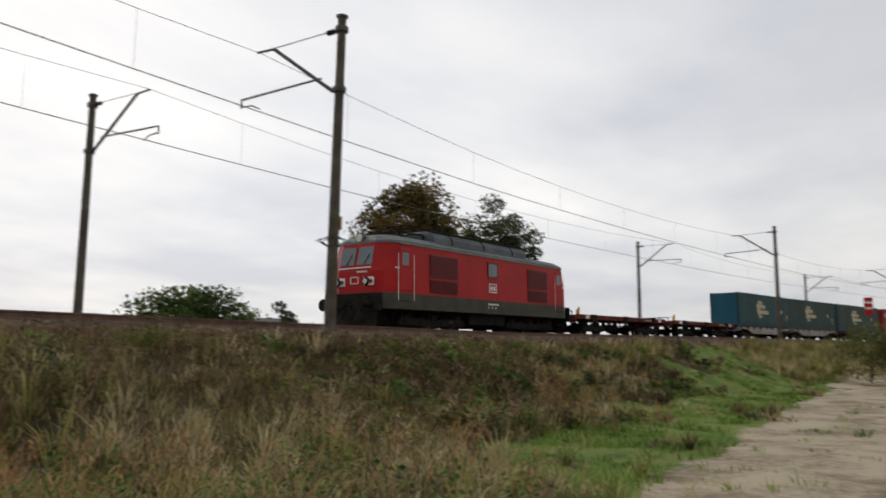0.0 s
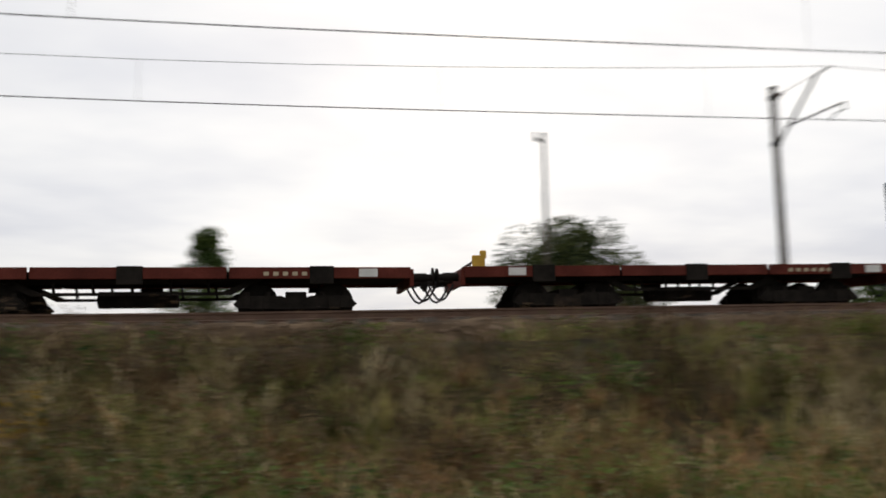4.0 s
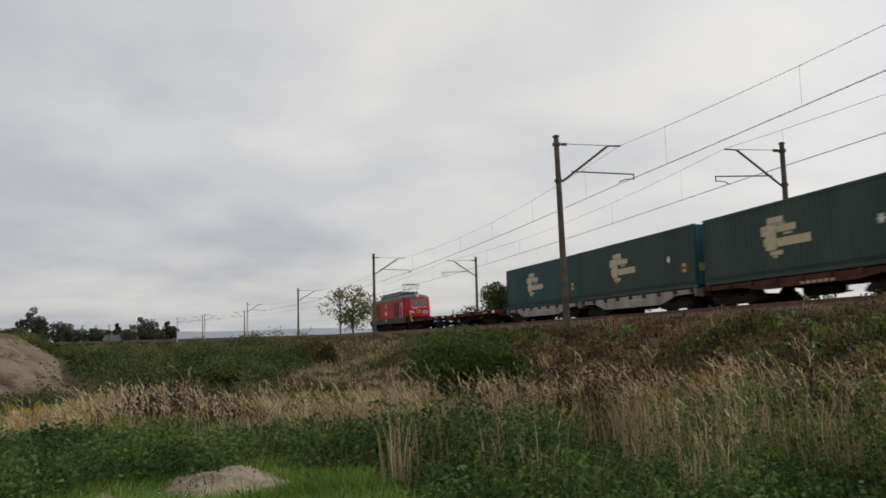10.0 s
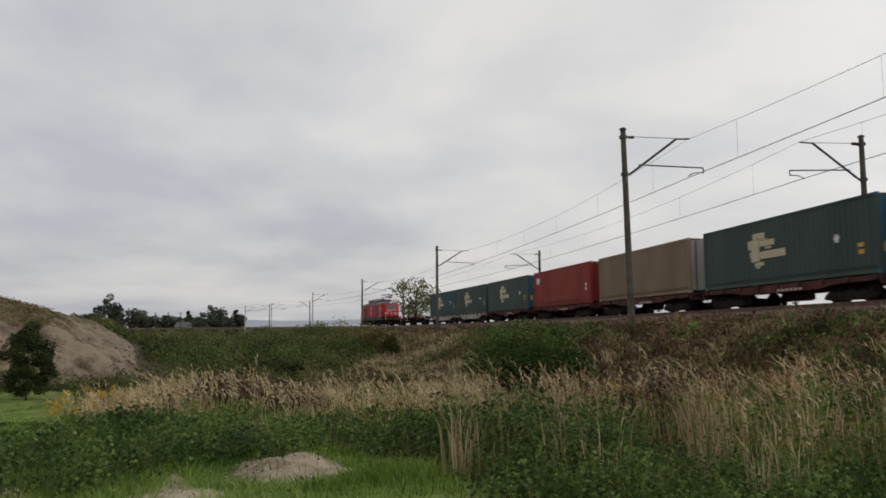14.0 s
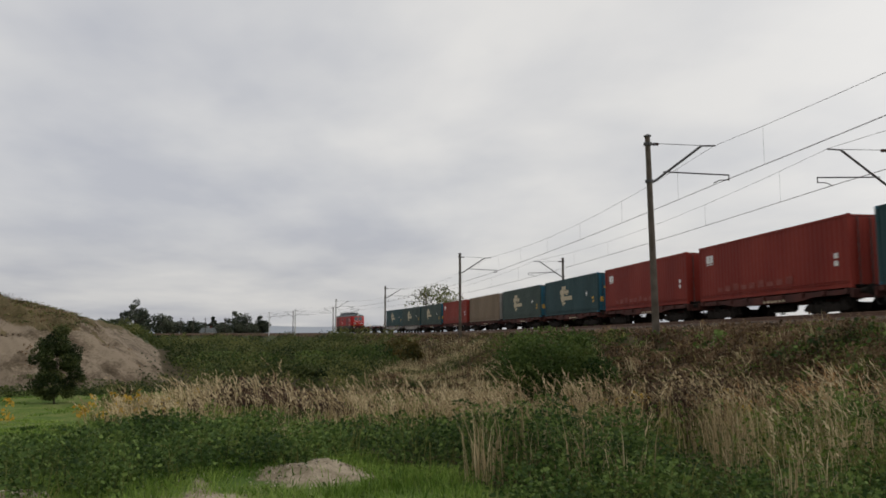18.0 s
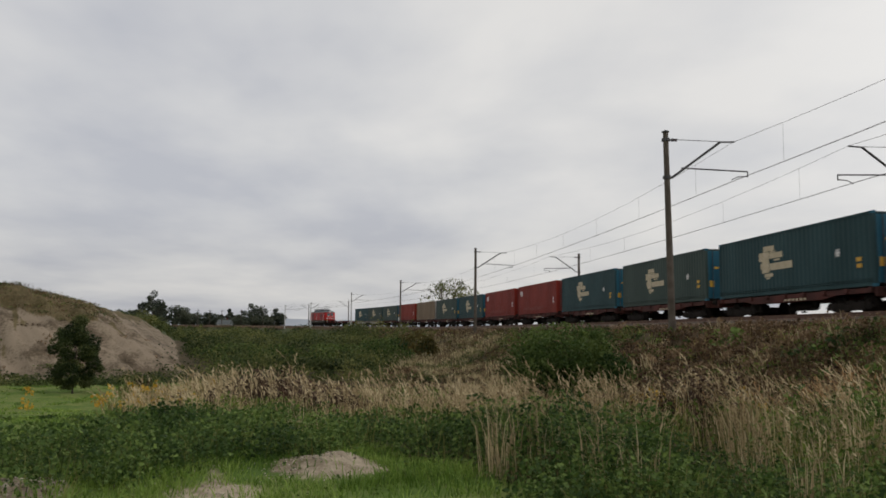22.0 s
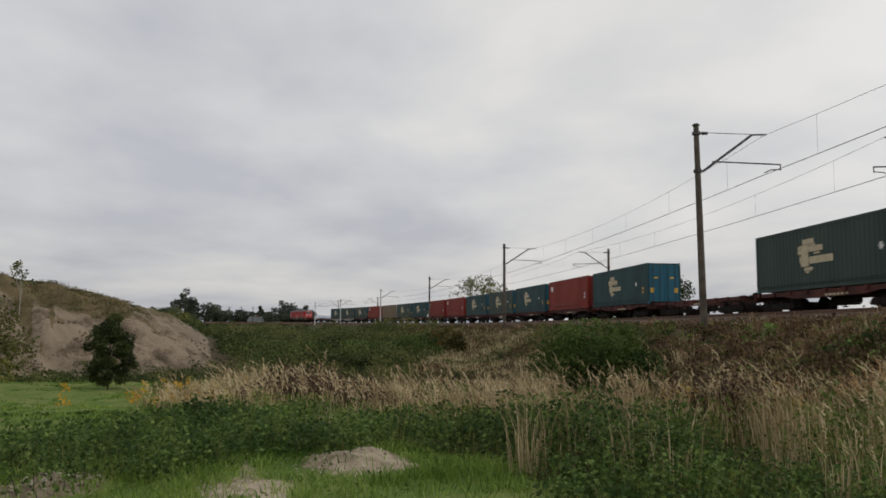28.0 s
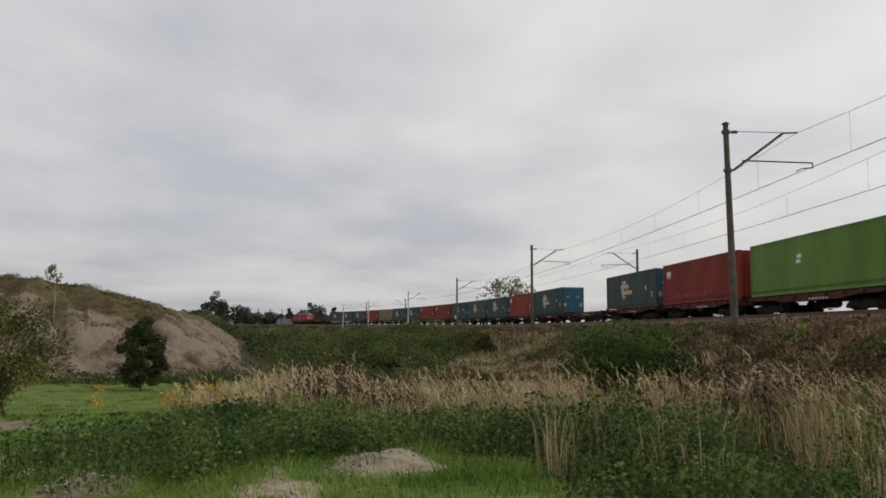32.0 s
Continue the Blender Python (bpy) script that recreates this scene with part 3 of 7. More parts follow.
def build_masts():
    near = tagged(new("catenary_mast"), "weathered dark concrete mast with bracket arm over the near track", "catenary mast", "masts along the line")
    mast_parts(near, ARM, extras=True)
    plain = tagged(new("catenary_mast"), "weathered dark concrete mast with bracket arm over the track", "catenary mast", "masts along the line")
    mast_parts(plain, ARM)
    pale = tagged(new("catenary_mast"), "slim pale concrete mast with bracket over the near track", "catenary mast", "far masts")
    mast_parts(pale, ARM, pale=True)
    lone = tagged(new("anchor_mast"), "slim weathered mast without bracket behind the tracks", "mast")
    mast_parts(lone, 0.6, tall=-1.3)
    for o in list(lone.children):
        if o.name.split(".")[0] in ("insulator", "bracket_tube", "registration_arm", "steady_arm", "top_tie", "clamp"):
            bpy.data.objects.remove(o)
    for o in lone.children:
        o.data.transform(Matrix.Diagonal((0.5, 0.5, 1, 1)))
    bm = nb()
    rod(bm, (0, -0.02, 6.0), (0, -0.3, 6.15), 0.05, n=6)
    rod(bm, (0, -0.3, 6.05), (0, -0.3, 6.35), 0.04, n=6)
    part("side_arm", bm, M_GALV, lone)

    def at(s, off, flip, lean):
        p, h = on_track(s, off)
        return Matrix.Translation(p) @ Matrix.Rotation(h + (math.pi / 2 if flip else -math.pi / 2), 4, "Z") @ Matrix.Rotation(radians(lean), 4, "Y") @ Matrix.Diagonal((1, 1, line_scale(s), 1))

    first = True
    for i, yaw in enumerate(NEAR_YAWS):
        s = s_at_yaw(yaw, NEAR_OFF)
        m = at(s, NEAR_OFF, False, -1.0 if i in (0, 3) else 0.0)
        if yaw == 82.25:
            ob = copy_thing(plain, m)
            ob["label"] = "weathered dark concrete mast with small white sign board"
            bm = nb()
            box(bm, -0.03, 0.03, -0.30, 0.30, 0.9, 1.5, bev=0.01)
            part("sign_board", bm, M_WHITE, ob, "small white sign board").location = (-0.2, 0, 0)
        elif yaw == -56.1:
            near.matrix_basis = m
        elif first:
            plain.matrix_basis = m
            first = False
        else:
            copy_thing(plain, m)
    for yaw in FAR_YAWS + [85.95, 88.75]:
        copy_thing(plain, at(s_at_yaw(yaw, FAR_OFF), FAR_OFF, True, 0))
    pale.matrix_basis = at(s_at_yaw(85.75, NEAR_OFF), NEAR_OFF, False, 0)
    for yaw in (88.6, 90.4):
        copy_thing(pale, at(s_at_yaw(yaw, NEAR_OFF), NEAR_OFF, False, 0))
    lone.matrix_basis = at(s_at_yaw(-23.5, -4.4), -4.4, True, 0)


build_masts()


def tube(name, pts, r, material, label, cat, n=4, parent=None):
    bm = nb()
    rings = []
    for i, p in enumerate(pts):
        a, b = pts[max(i - 1, 0)], pts[min(i + 1, len(pts) - 1)]
        d = (b - a).normalized()
        u = d.cross(Vector((0, 0, 1))).normalized()
        w = u.cross(d)
        rings.append([p + r * (math.cos(k * 2 * math.pi / n) * u + math.sin(k * 2 * math.pi / n) * w) for k in range(n)])
    loft(bm, rings)
    ob = link_mesh(name, bm, material, parent)
    return tagged(ob, label, cat, kind="" if parent else "structure")


def build_wires():
    for track, off, yaws, extra in (("near", NEAR_TRACK, NEAR_YAWS, [85.75, 88.6, 90.4]), ("far", 0.0, FAR_YAWS, [85.0, 88.0, 90.2])):
        o = NEAR_OFF if track == "near" else FAR_OFF
        st = sorted(s_at_yaw(y, o) for y in list(yaws) + extra)
        st = [st[0] - 45] + st + [st[-1] + 40]
        mess, con, drops = [], [], nb()
        for a, b in zip(st, st[1:]):
            for k in range(12):
                u = k / 12
                s = a + (b - a) * u
                sag = 0.55 * 4 * u * (1 - u)
                ls = line_scale(a) * (1 - u) + line_scale(b) * u
                mess.append(on_track(s, off, MESSENGER * ls - sag)[0])
                con.append(on_track(s, off, CONTACT * ls - 0.02 * u * (1 - u))[0])
                if k in (1, 3, 5, 7, 9, 11) and -110 < s < 130:
                    rod(drops, con[-1], mess[-1], 0.005, n=4)
        side = Vector((0, 0.02, 0))
        root = tagged(new("contact_line"), "thin dark overhead wires with droppers over a track", "overhead wire", kind="structure")
        tube("messenger_wire", mess, 0.0085, M_WIRE, "", "", parent=root)
        tube("contact_wire", [p + side for p in con], 0.0075, M_WIRE, "", "", parent=root)
        tube("contact_wire", [p - side * 1.5 for p in con], 0.0075, M_WIRE, "", "", parent=root)
        part("droppers", drops, M_WIRE, root)


build_wires()


# ---------------------------------------------------------------- the train
def bogie(root, x, axles, wb, gauge_r=0.46, frame_m=None):
    """A bogie under a vehicle: frame, springs, axle boxes; wheels are sub-parts."""
    frame_m = frame_m or M_UNDER
    bm = nb()
    half = wb * (axles - 1) / 2
    for sy in (-1, 1):
        y = sy * 1.02
        ring = [(-half - 0.55, 0.42), (-half - 0.35, 0.62), (-half * 0.4, 0.62), (0, 0.50), (half * 0.4, 0.62), (half + 0.35, 0.62), (half + 0.55, 0.42),
                (half + 0.45, 0.34), (half * 0.3, 0.30), (-half * 0.3, 0.30), (-half - 0.45, 0.34)]
        loft(bm, [[(x + a, y - 0.06, b) for a, b in ring], [(x + a, y + 0.06, b) for a, b in ring]])
    box(bm, x - 0.25, x + 0.25, -1.0, 1.0, 0.42, 0.72, bev=0.02)
    fr = part("bogie_frame", bm, frame_m, root)
    for i in range(axles):
        ax = x - half + i * wb
        for sy in (-1, 1):
            bm = nb()
            rod(bm, (ax, sy * 0.69, gauge_r), (ax, sy * 0.82, gauge_r), gauge_r, n=20)
            rod(bm, (ax, sy * 0.66, gauge_r), (ax, sy * 0.69, gauge_r), gauge_r + 0.03, n=20)
            rod(bm, (ax, sy * 0.82, gauge_r), (ax, sy * 0.90, gauge_r), 0.14, n=12)
            part("wheel", bm, M_UNDER, fr, "", False)
            bm = nb()
            box(bm, ax - 0.15, ax + 0.15, sy * 0.98 - 0.13, sy * 0.98 + 0.13, gauge_r - 0.17, gauge_r + 0.16, bev=0.02)
            rod(bm, (ax - 0.25, sy * 1.0, gauge_r + 0.02), (ax - 0.25, sy * 1.0, gauge_r + 0.26), 0.075)
            rod(bm, (ax + 0.25, sy * 1.0, gauge_r + 0.02), (ax + 0.25, sy * 1.0, gauge_r + 0.26), 0.075)
            part("axle_box", bm, frame_m, fr)
    return fr


def buffers(root, x, sgn, z=1.06):
    for y in (-0.88, 0.88):
        bm = nb()
        rod(bm, (x, y, z), (x + sgn * 0.38, y, z), 0.11, n=12)
        rod(bm, (x + sgn * 0.38, y, z), (x + sgn * 0.62, y, z), 0.085, n=12)
        rod(bm, (x + sgn * 0.62, y, z), (x + sgn * 0.66, y, z), 0.23, n=16)
        part("buffer", bm, M_UNDER, root)
    bm = nb()
    rod(bm, (x, 0, z - 0.04), (x + sgn * 0.7, 0, z - 0.10), 0.05)
    box(bm, x + sgn * 0.45 - 0.08, x + sgn * 0.45 + 0.08, -0.09, 0.09, z - 0.2, z + 0.05)
    part("coupling", bm, M_UNDER, root)
    for y in (-0.4, 0.45):
        bm = nb()
        pts = [Vector((x + sgn * (0.05 + 0.65 * u), y, 0.92 - 0.42 * math.sin(math.pi * u))) for u in np.linspace(0, 1, 7)]
        for a, b in zip(pts, pts[1:]):
            rod(bm, a, b, 0.028, n=6)
        part("brake_hose", bm, M_BLACK, root)


LOCO_LEN = 15.3


def build_loco():
    root = tagged(new("electric_locomotive"), "red six-axle electric locomotive with grey roof and skirt", "locomotive")
    h = LOCO_LEN / 2
    W = 1.45
    # plan outlines: rounded cab ends, leaning windscreens
    def outline(z, inset_end, w):
        e = h - inset_end
        pts = [(e, -w * 0.55), (e, w * 0.55), (e - 0.22, w * 0.86), (e - 0.75, w)]
        ring = pts + [(-x, y) for x, y in pts[::-1]]
        ring += [(-x, -y) for x, y in pts]
        ring += [(x, -y) for x, y in pts[::-1]]
        # order round the body
        u = [(e, w * 0.55), (e - 0.22, w * 0.86), (e - 0.75, w), (-(e - 0.75), w), (-(e - 0.22), w * 0.86), (-e, w * 0.55),
             (-e, -w * 0.55), (-(e - 0.22), -w * 0.86), (-(e - 0.75), -w), (e - 0.75, -w), (e - 0.22, -w * 0.86), (e, -w * 0.55)]
        return [(x, y, z) for x, y in u]
    bm = nb()
    loft(bm, [outline(1.52, 0.10, W), outline(2.35, 0.10, W), outline(2.45, 0.14, W), outline(3.42, 0.36, W - 0.015)])
    part("body", bm, M_RED, root)
    bm = nb()
    loft(bm, [outline(0.92, 0.06, W + 0.01), outline(1.52, 0.06, W + 0.012)])
    part("skirt", bm, M_SKIRT, root, "dust-grey lower body skirt")
    bm = nb()
    loft(bm, [outline(3.42, 0.34, W + 0.02), outline(3.52, 0.37, W + 0.01), outline(3.70, 0.55, W - 0.28), outline(3.80, 0.9, W - 0.62), outline(3.84, 1.4, 0.4)])
    part("roof", bm, M_ROOF, root, "curved grey roof")
    bm = nb()
    for sy in (-1, 1):
        box(bm, -h + 1.0, h - 1.0, sy * (W + 0.012) - 0.012, sy * (W + 0.012) + 0.012, 3.40, 3.46)
    part("cornice_strip", bm, M_CORNICE, root, "pale strip under the roof edge")
    bm = nb()
    prof = [(-1.04, 3.60), (-0.98, 3.98), (-0.80, 4.20), (-0.5, 4.27), (0.5, 4.27), (0.80, 4.20), (0.98, 3.98), (1.04, 3.60)]
    loft(bm, [[(x, y * k, 3.60 + (z - 3.60) * k) for y, z in prof] for x, k in ((-3.95, 0.80), (-3.8, 1), (3.8, 1), (3.95, 0.80))])
    hatch = part("roof_hatch", bm, M_HATCH, root, "long blue-grey roof hatch")
    for x in (-2.5, 0.0, 2.5):
        bm = nb()
        loft(bm, [[(x + d, y * 1.012, z + 0.012) for y, z in prof] for d in (-0.04, 0.04)])
        part("joint_strip", bm, M_UNDER, hatch)
    for sy in (-1, 1):
        bm = nb()
        rod(bm, (-3.85, sy * 0.82, 4.24), (3.85, sy * 0.82, 4.24), 0.028, n=6)
        part("edge_rail", bm, M_UNDER, hatch)
        bm = nb()
        box(bm, -3.9, 3.9, *sorted((sy * 1.08, sy * 1.26)), 3.66, 3.70)
        part("roof_walkway", bm, M_ROOF, root)
    bm = nb()
    for x in np.linspace(-3.4, 3.4, 6):
        rod(bm, (x, 0.25, 4.25), (x, 0.25, 4.40), 0.04)
    rod(bm, (-3.9, 0.25, 4.40), (3.9, 0.25, 4.40), 0.025, n=6)
    part("roof_busbar", bm, M_UNDER, root)
    for sy in (-1, 1):
        yy = sy * (W + 0.004)
        for x0 in (-4.1, 3.75):
            for z0, z1 in ((1.62, 2.17), (2.25, 3.15)):
                bm = nb()
                box(bm, x0 - 0.98, x0 + 0.98, yy - 0.02, yy + 0.02, z0, z1)
                g = part("louvre", bm, M_REDDK, root, "dark red ventilation louvre")
                for k in range(11):
                    z = z0 + 0.04 + (z1 - z0 - 0.08) * k / 10
                    b2 = nb()
                    loft(b2, [[(x0 - 0.94, yy + sy * 0.02, z), (x0 - 0.94, yy + sy * 0.05, z - 0.025), (x0 - 0.94, yy + sy * 0.02, z + 0.012)],
                              [(x0 + 0.94, yy + sy * 0.02, z), (x0 + 0.94, yy + sy * 0.05, z - 0.025), (x0 + 0.94, yy + sy * 0.02, z + 0.012)]])
                    part("slat", b2, M_REDDK, g)
        bm = nb()
        box(bm, -0.36, 0.36, yy - 0.015, yy + 0.015, 2.55, 3.15, bev=0.02)
        w = part("side_window", bm, M_GLASSM, root, "dark side window")
        bm = nb()
        for a in ((-0.42, 0.42, 3.15, 3.2), (-0.42, 0.42, 2.5, 2.55), (-0.42, -0.36, 2.55, 3.15), (0.36, 0.42, 2.55, 3.15)):
            box(bm, a[0], a[1], yy - 0.022, yy + 0.022, a[2], a[3])
        part("frame", bm, M_REDDK, w)
        bm = nb()
        for bx in ((-0.32, 0.32, 2.22, 2.26), (-0.32, 0.32, 1.86, 1.90), (-0.32, -0.28, 1.9, 2.22), (0.28, 0.32, 1.9, 2.22), (-0.2, -0.03, 1.97, 2.15), (0.04, 0.2, 1.97, 2.15)):
            box(bm, bx[0], bx[1], yy - 0.006, yy + 0.006, bx[2], bx[3])
        part("emblem", bm, M_WHITE, root, "white outlined operator emblem")
        bm = nb()
        for k in range(6):
            box(bm, -0.45 + 0.15 * k, -0.35 + 0.15 * k, yy - 0.018, yy + 0.018, 1.30, 1.38)
            if k % 2:
                box(bm, -0.4 + 0.15 * k, -0.33 + 0.15 * k, yy - 0.018, yy + 0.018, 1.16, 1.22)
        part("data_panel", bm, M_WHITE, root)
        for sx in (-1, 1):
            x0 = sx * (h - 1.35)
            bm = nb()
            box(bm, x0 - 0.36, x0 + 0.36, yy - 0.018, yy + 0.018, 1.62, 3.22, bev=0.015)
            dr = part("cab_door", bm, M_RED, root)
            bm = nb()
            box(bm, x0 - 0.22, x0 + 0.22, yy - 0.026, yy + 0.026, 2.55, 3.1, bev=0.03)
            part("door_window", bm, M_GLASSM, dr)
            for k in (-0.48, 0.48):
                bm = nb()
                rod(bm, (x0 + k, yy + sy * 0.06, 1.25), (x0 + k, yy + sy * 0.06, 3.0), 0.014, n=6)
                part("handrail", bm, M_WHITE, root, "pale vertical handrail")
            bm = nb()
            for z in (0.55, 0.9, 1.2):
                box(bm, x0 - 0.3, x0 + 0.3, yy - 0.1, yy + sy * 0.02, z, z + 0.03)
            part("cab_step", bm, M_UNDER, root)
    for sx in (-1, 1):
        def face(z):
            return sx * (h - np.interp(z, [1.5, 2.35, 2.45, 3.42], [0.10, 0.10, 0.14, 0.36]))
        for y0, y1 in ((-0.80, -0.07), (0.07, 0.80)):
            bm = nb()
            z0, z1 = 2.58, 3.27
            o = sx * 0.03
            loft(bm, [[(face(z0) + o, y0, z0), (face(z0) + o, y1, z0), (face(z1) + o, y1, z1), (face(z1) + o, y0, z1)],
                      [(face(z0) - o, y0, z0), (face(z0) - o, y1, z0), (face(z1) - o, y1, z1), (face(z1) - o, y0, z1)]])
            wn = part("windscreen", bm, M_GLASSM, root, "windscreen reflecting pale sky")
            bm = nb()
            rod(bm, (face(2.6) + o * 1.6, (y0 + y1) / 2, 2.6), (face(2.95) + o * 1.6, (y0 + y1) / 2 + 0.2, 3.0), 0.012, n=5)
            part("wiper", bm, M_BLACK, wn)
        bm = nb()
        box(bm, min(face(2.4), face(2.4) + sx * 0.03), max(face(2.4), face(2.4) + sx * 0.03), -0.8, 0.8, 2.44, 2.49)
        for sy in (-1, 1):
            box(bm, *sorted((sx * (h - 1.0), sx * (h - 0.75))), sy * (W + 0.008) - 0.008, sy * (W + 0.008) + 0.008, 2.44, 2.49)
        part("waist_stripe", bm, M_WHITE, root, "thin white waist stripe")
        for y in (-0.72, 0.72):
            bm = nb()
            box(bm, *sorted((face(1.9), face(1.9) + sx * 0.05)), y - 0.26, y + 0.26, 1.78, 2.1, bev=0.02)
            hl = part("lamp_housing", bm, M_WHITE, root)
            bm = nb()
            rod(bm, (face(1.9) + sx * 0.04, y - 0.11, 1.94), (face(1.9) + sx * 0.11, y - 0.11, 1.94), 0.17, 0.15, 18)
            part("lamp_rim", bm, M_UNDER, hl, "black lamp rim")
            bm = nb()
            rod(bm, (face(1.9) + sx * 0.05, y - 0.11, 1.94), (face(1.9) + sx * 0.125, y - 0.11, 1.94), 0.10, n=16)
            part("headlight", bm, M_LAMP, hl, "round headlight glass")
            bm = nb()
            rod(bm, (face(1.9) + sx * 0.05, y + 0.13, 1.94), (face(1.9) + sx * 0.09, y + 0.13, 1.94), 0.08, n=12)
            part("tail_light", bm, M_REDDK, hl, "dark red tail light")
        bm = nb()
        rod(bm, (sx * (h - 0.62), 0, 3.68), (sx * (h - 0.36), 0, 3.66), 0.17, 0.2, 16)
        tp = part("top_headlight", bm, M_ROOF, root)
        bm = nb()
        rod(bm, (sx * (h - 0.36), 0, 3.66), (sx * (h - 0.34), 0, 3.66), 0.16, n=16)
        part("lens", bm, M_LAMP, tp)
        bm = nb()
        for k in range(7):
            box(bm, *sorted((face(2.3), face(2.3) + sx * 0.02)), 0.12 + k * 0.075, 0.165 + k * 0.075, 2.28, 2.345)
        part("number_bars", bm, M_WHITE, root)
        bm = nb()
        for a in ((-0.2, 0.2, 2.1, 2.13), (-0.2, 0.2, 1.86, 1.89), (-0.2, -0.17, 1.89, 2.1), (0.17, 0.2, 1.89, 2.1)):
            box(bm, *sorted((face(2.0), face(2.0) + sx * 0.02)), *a)
        part("emblem", bm, M_WHITE, root)
        bm = nb()
        box(bm, *sorted((sx * (h - 0.08), sx * (h + 0.06))), -1.38, 1.38, 0.80, 1.50, bev=0.03)
        part("buffer_beam", bm, M_UNDER, root)
        bm = nb()
        loft(bm, [[(sx * (h + 0.02), -1.2, 0.2), (sx * (h + 0.25), 0, 0.2), (sx * (h + 0.02), 1.2, 0.2), (sx * (h - 0.1), 0, 0.2)],
                  [(sx * (h - 0.02), -1.2, 0.85), (sx * (h + 0.1), 0, 0.85), (sx * (h - 0.02), 1.2, 0.85), (sx * (h - 0.14), 0, 0.85)]])
        part("snow_plough", bm, M_UNDER, root)
        buffers(root, sx * (h + 0.02), sx)
        bogie(root, sx * 4.0, 3, 1.75, 0.58)
        # pantographs: the leading one folded, the trailing one up
        px = sx * 4.75
        up = sx < 0
        bm = nb()
        for y in (-0.55, 0.55):
            rod(bm, (px - 0.9, y, 4.05), (px + 0.9, y, 4.05), 0.03, n=6)
            for dx in (-0.8, 0.8):
                rod(bm, (px + dx, y, 3.72), (px + dx, y, 4.05), 0.055, 0.04, 8)
        for dx in (-0.85, 0.85):
            rod(bm, (px + dx, -0.55, 4.05), (px + dx, 0.55, 4.05), 0.025, n=6)
        part("pantograph_base", bm, M_UNDER, root)
        zt = CONTACT / 1.06 - 0.30 if up else 4.36
        zm, sp = (zt + 4.05) / 2, 1.15 if up else 1.5
        bm = nb()
        for y in (-0.5, 0.5):
            for k in (-1, 1):
                rod(bm, (px + k * 0.35, y, 4.08), (px + k * sp, y * 0.9, zm), 0.024, n=6)
                rod(bm, (px + k * sp, y * 0.9, zm), (px + k * 0.28, y * 0.6, zt - 0.05), 0.02, n=6)
        for k in (-1, 1):
            rod(bm, (px + k * sp, -0.45, zm), (px + k * sp, 0.45, zm), 0.02, n=6)
        for y in (-0.5, 0.5):
            rod(bm, (px - 0.35, y, 4.08), (px + 0.35, y, 4.08), 0.03, n=6)
        rod(bm, (px - 0.35, -0.5, 4.08), (px - 0.35, 0.5, 4.08), 0.03, n=6)
        part("pantograph_frame", bm, M_UNDER, root)
        bm = nb()
        for k in (-0.28, 0.28):
            prev = None
            for y, z in ((-0.95, -0.22), (-0.75, -0.03), (-0.5, 0.0), (0.5, 0.0), (0.75, -0.03), (0.95, -0.22)):
                p = (px + k, y, zt + z)
                if prev:
                    rod(bm, prev, p, 0.025, n=6)
                prev = p
        part("collector_head", bm, M_UNDER, root)
    bm = nb()
    box(bm, -1.5, 1.5, -1.15, 1.15, 0.40, 0.95, bev=0.05)
    box(bm, -7.2, 7.2, -0.6, 0.6, 0.30, 0.95, bev=0.05)
    part("underfloor_box", bm, M_UNDER, root)
    for o in root.children_recursive:
        o.data.transform(Matrix.Scale(1.06, 4))
    return root


FLOOR = 1.17               # height of wagon floors over rail top


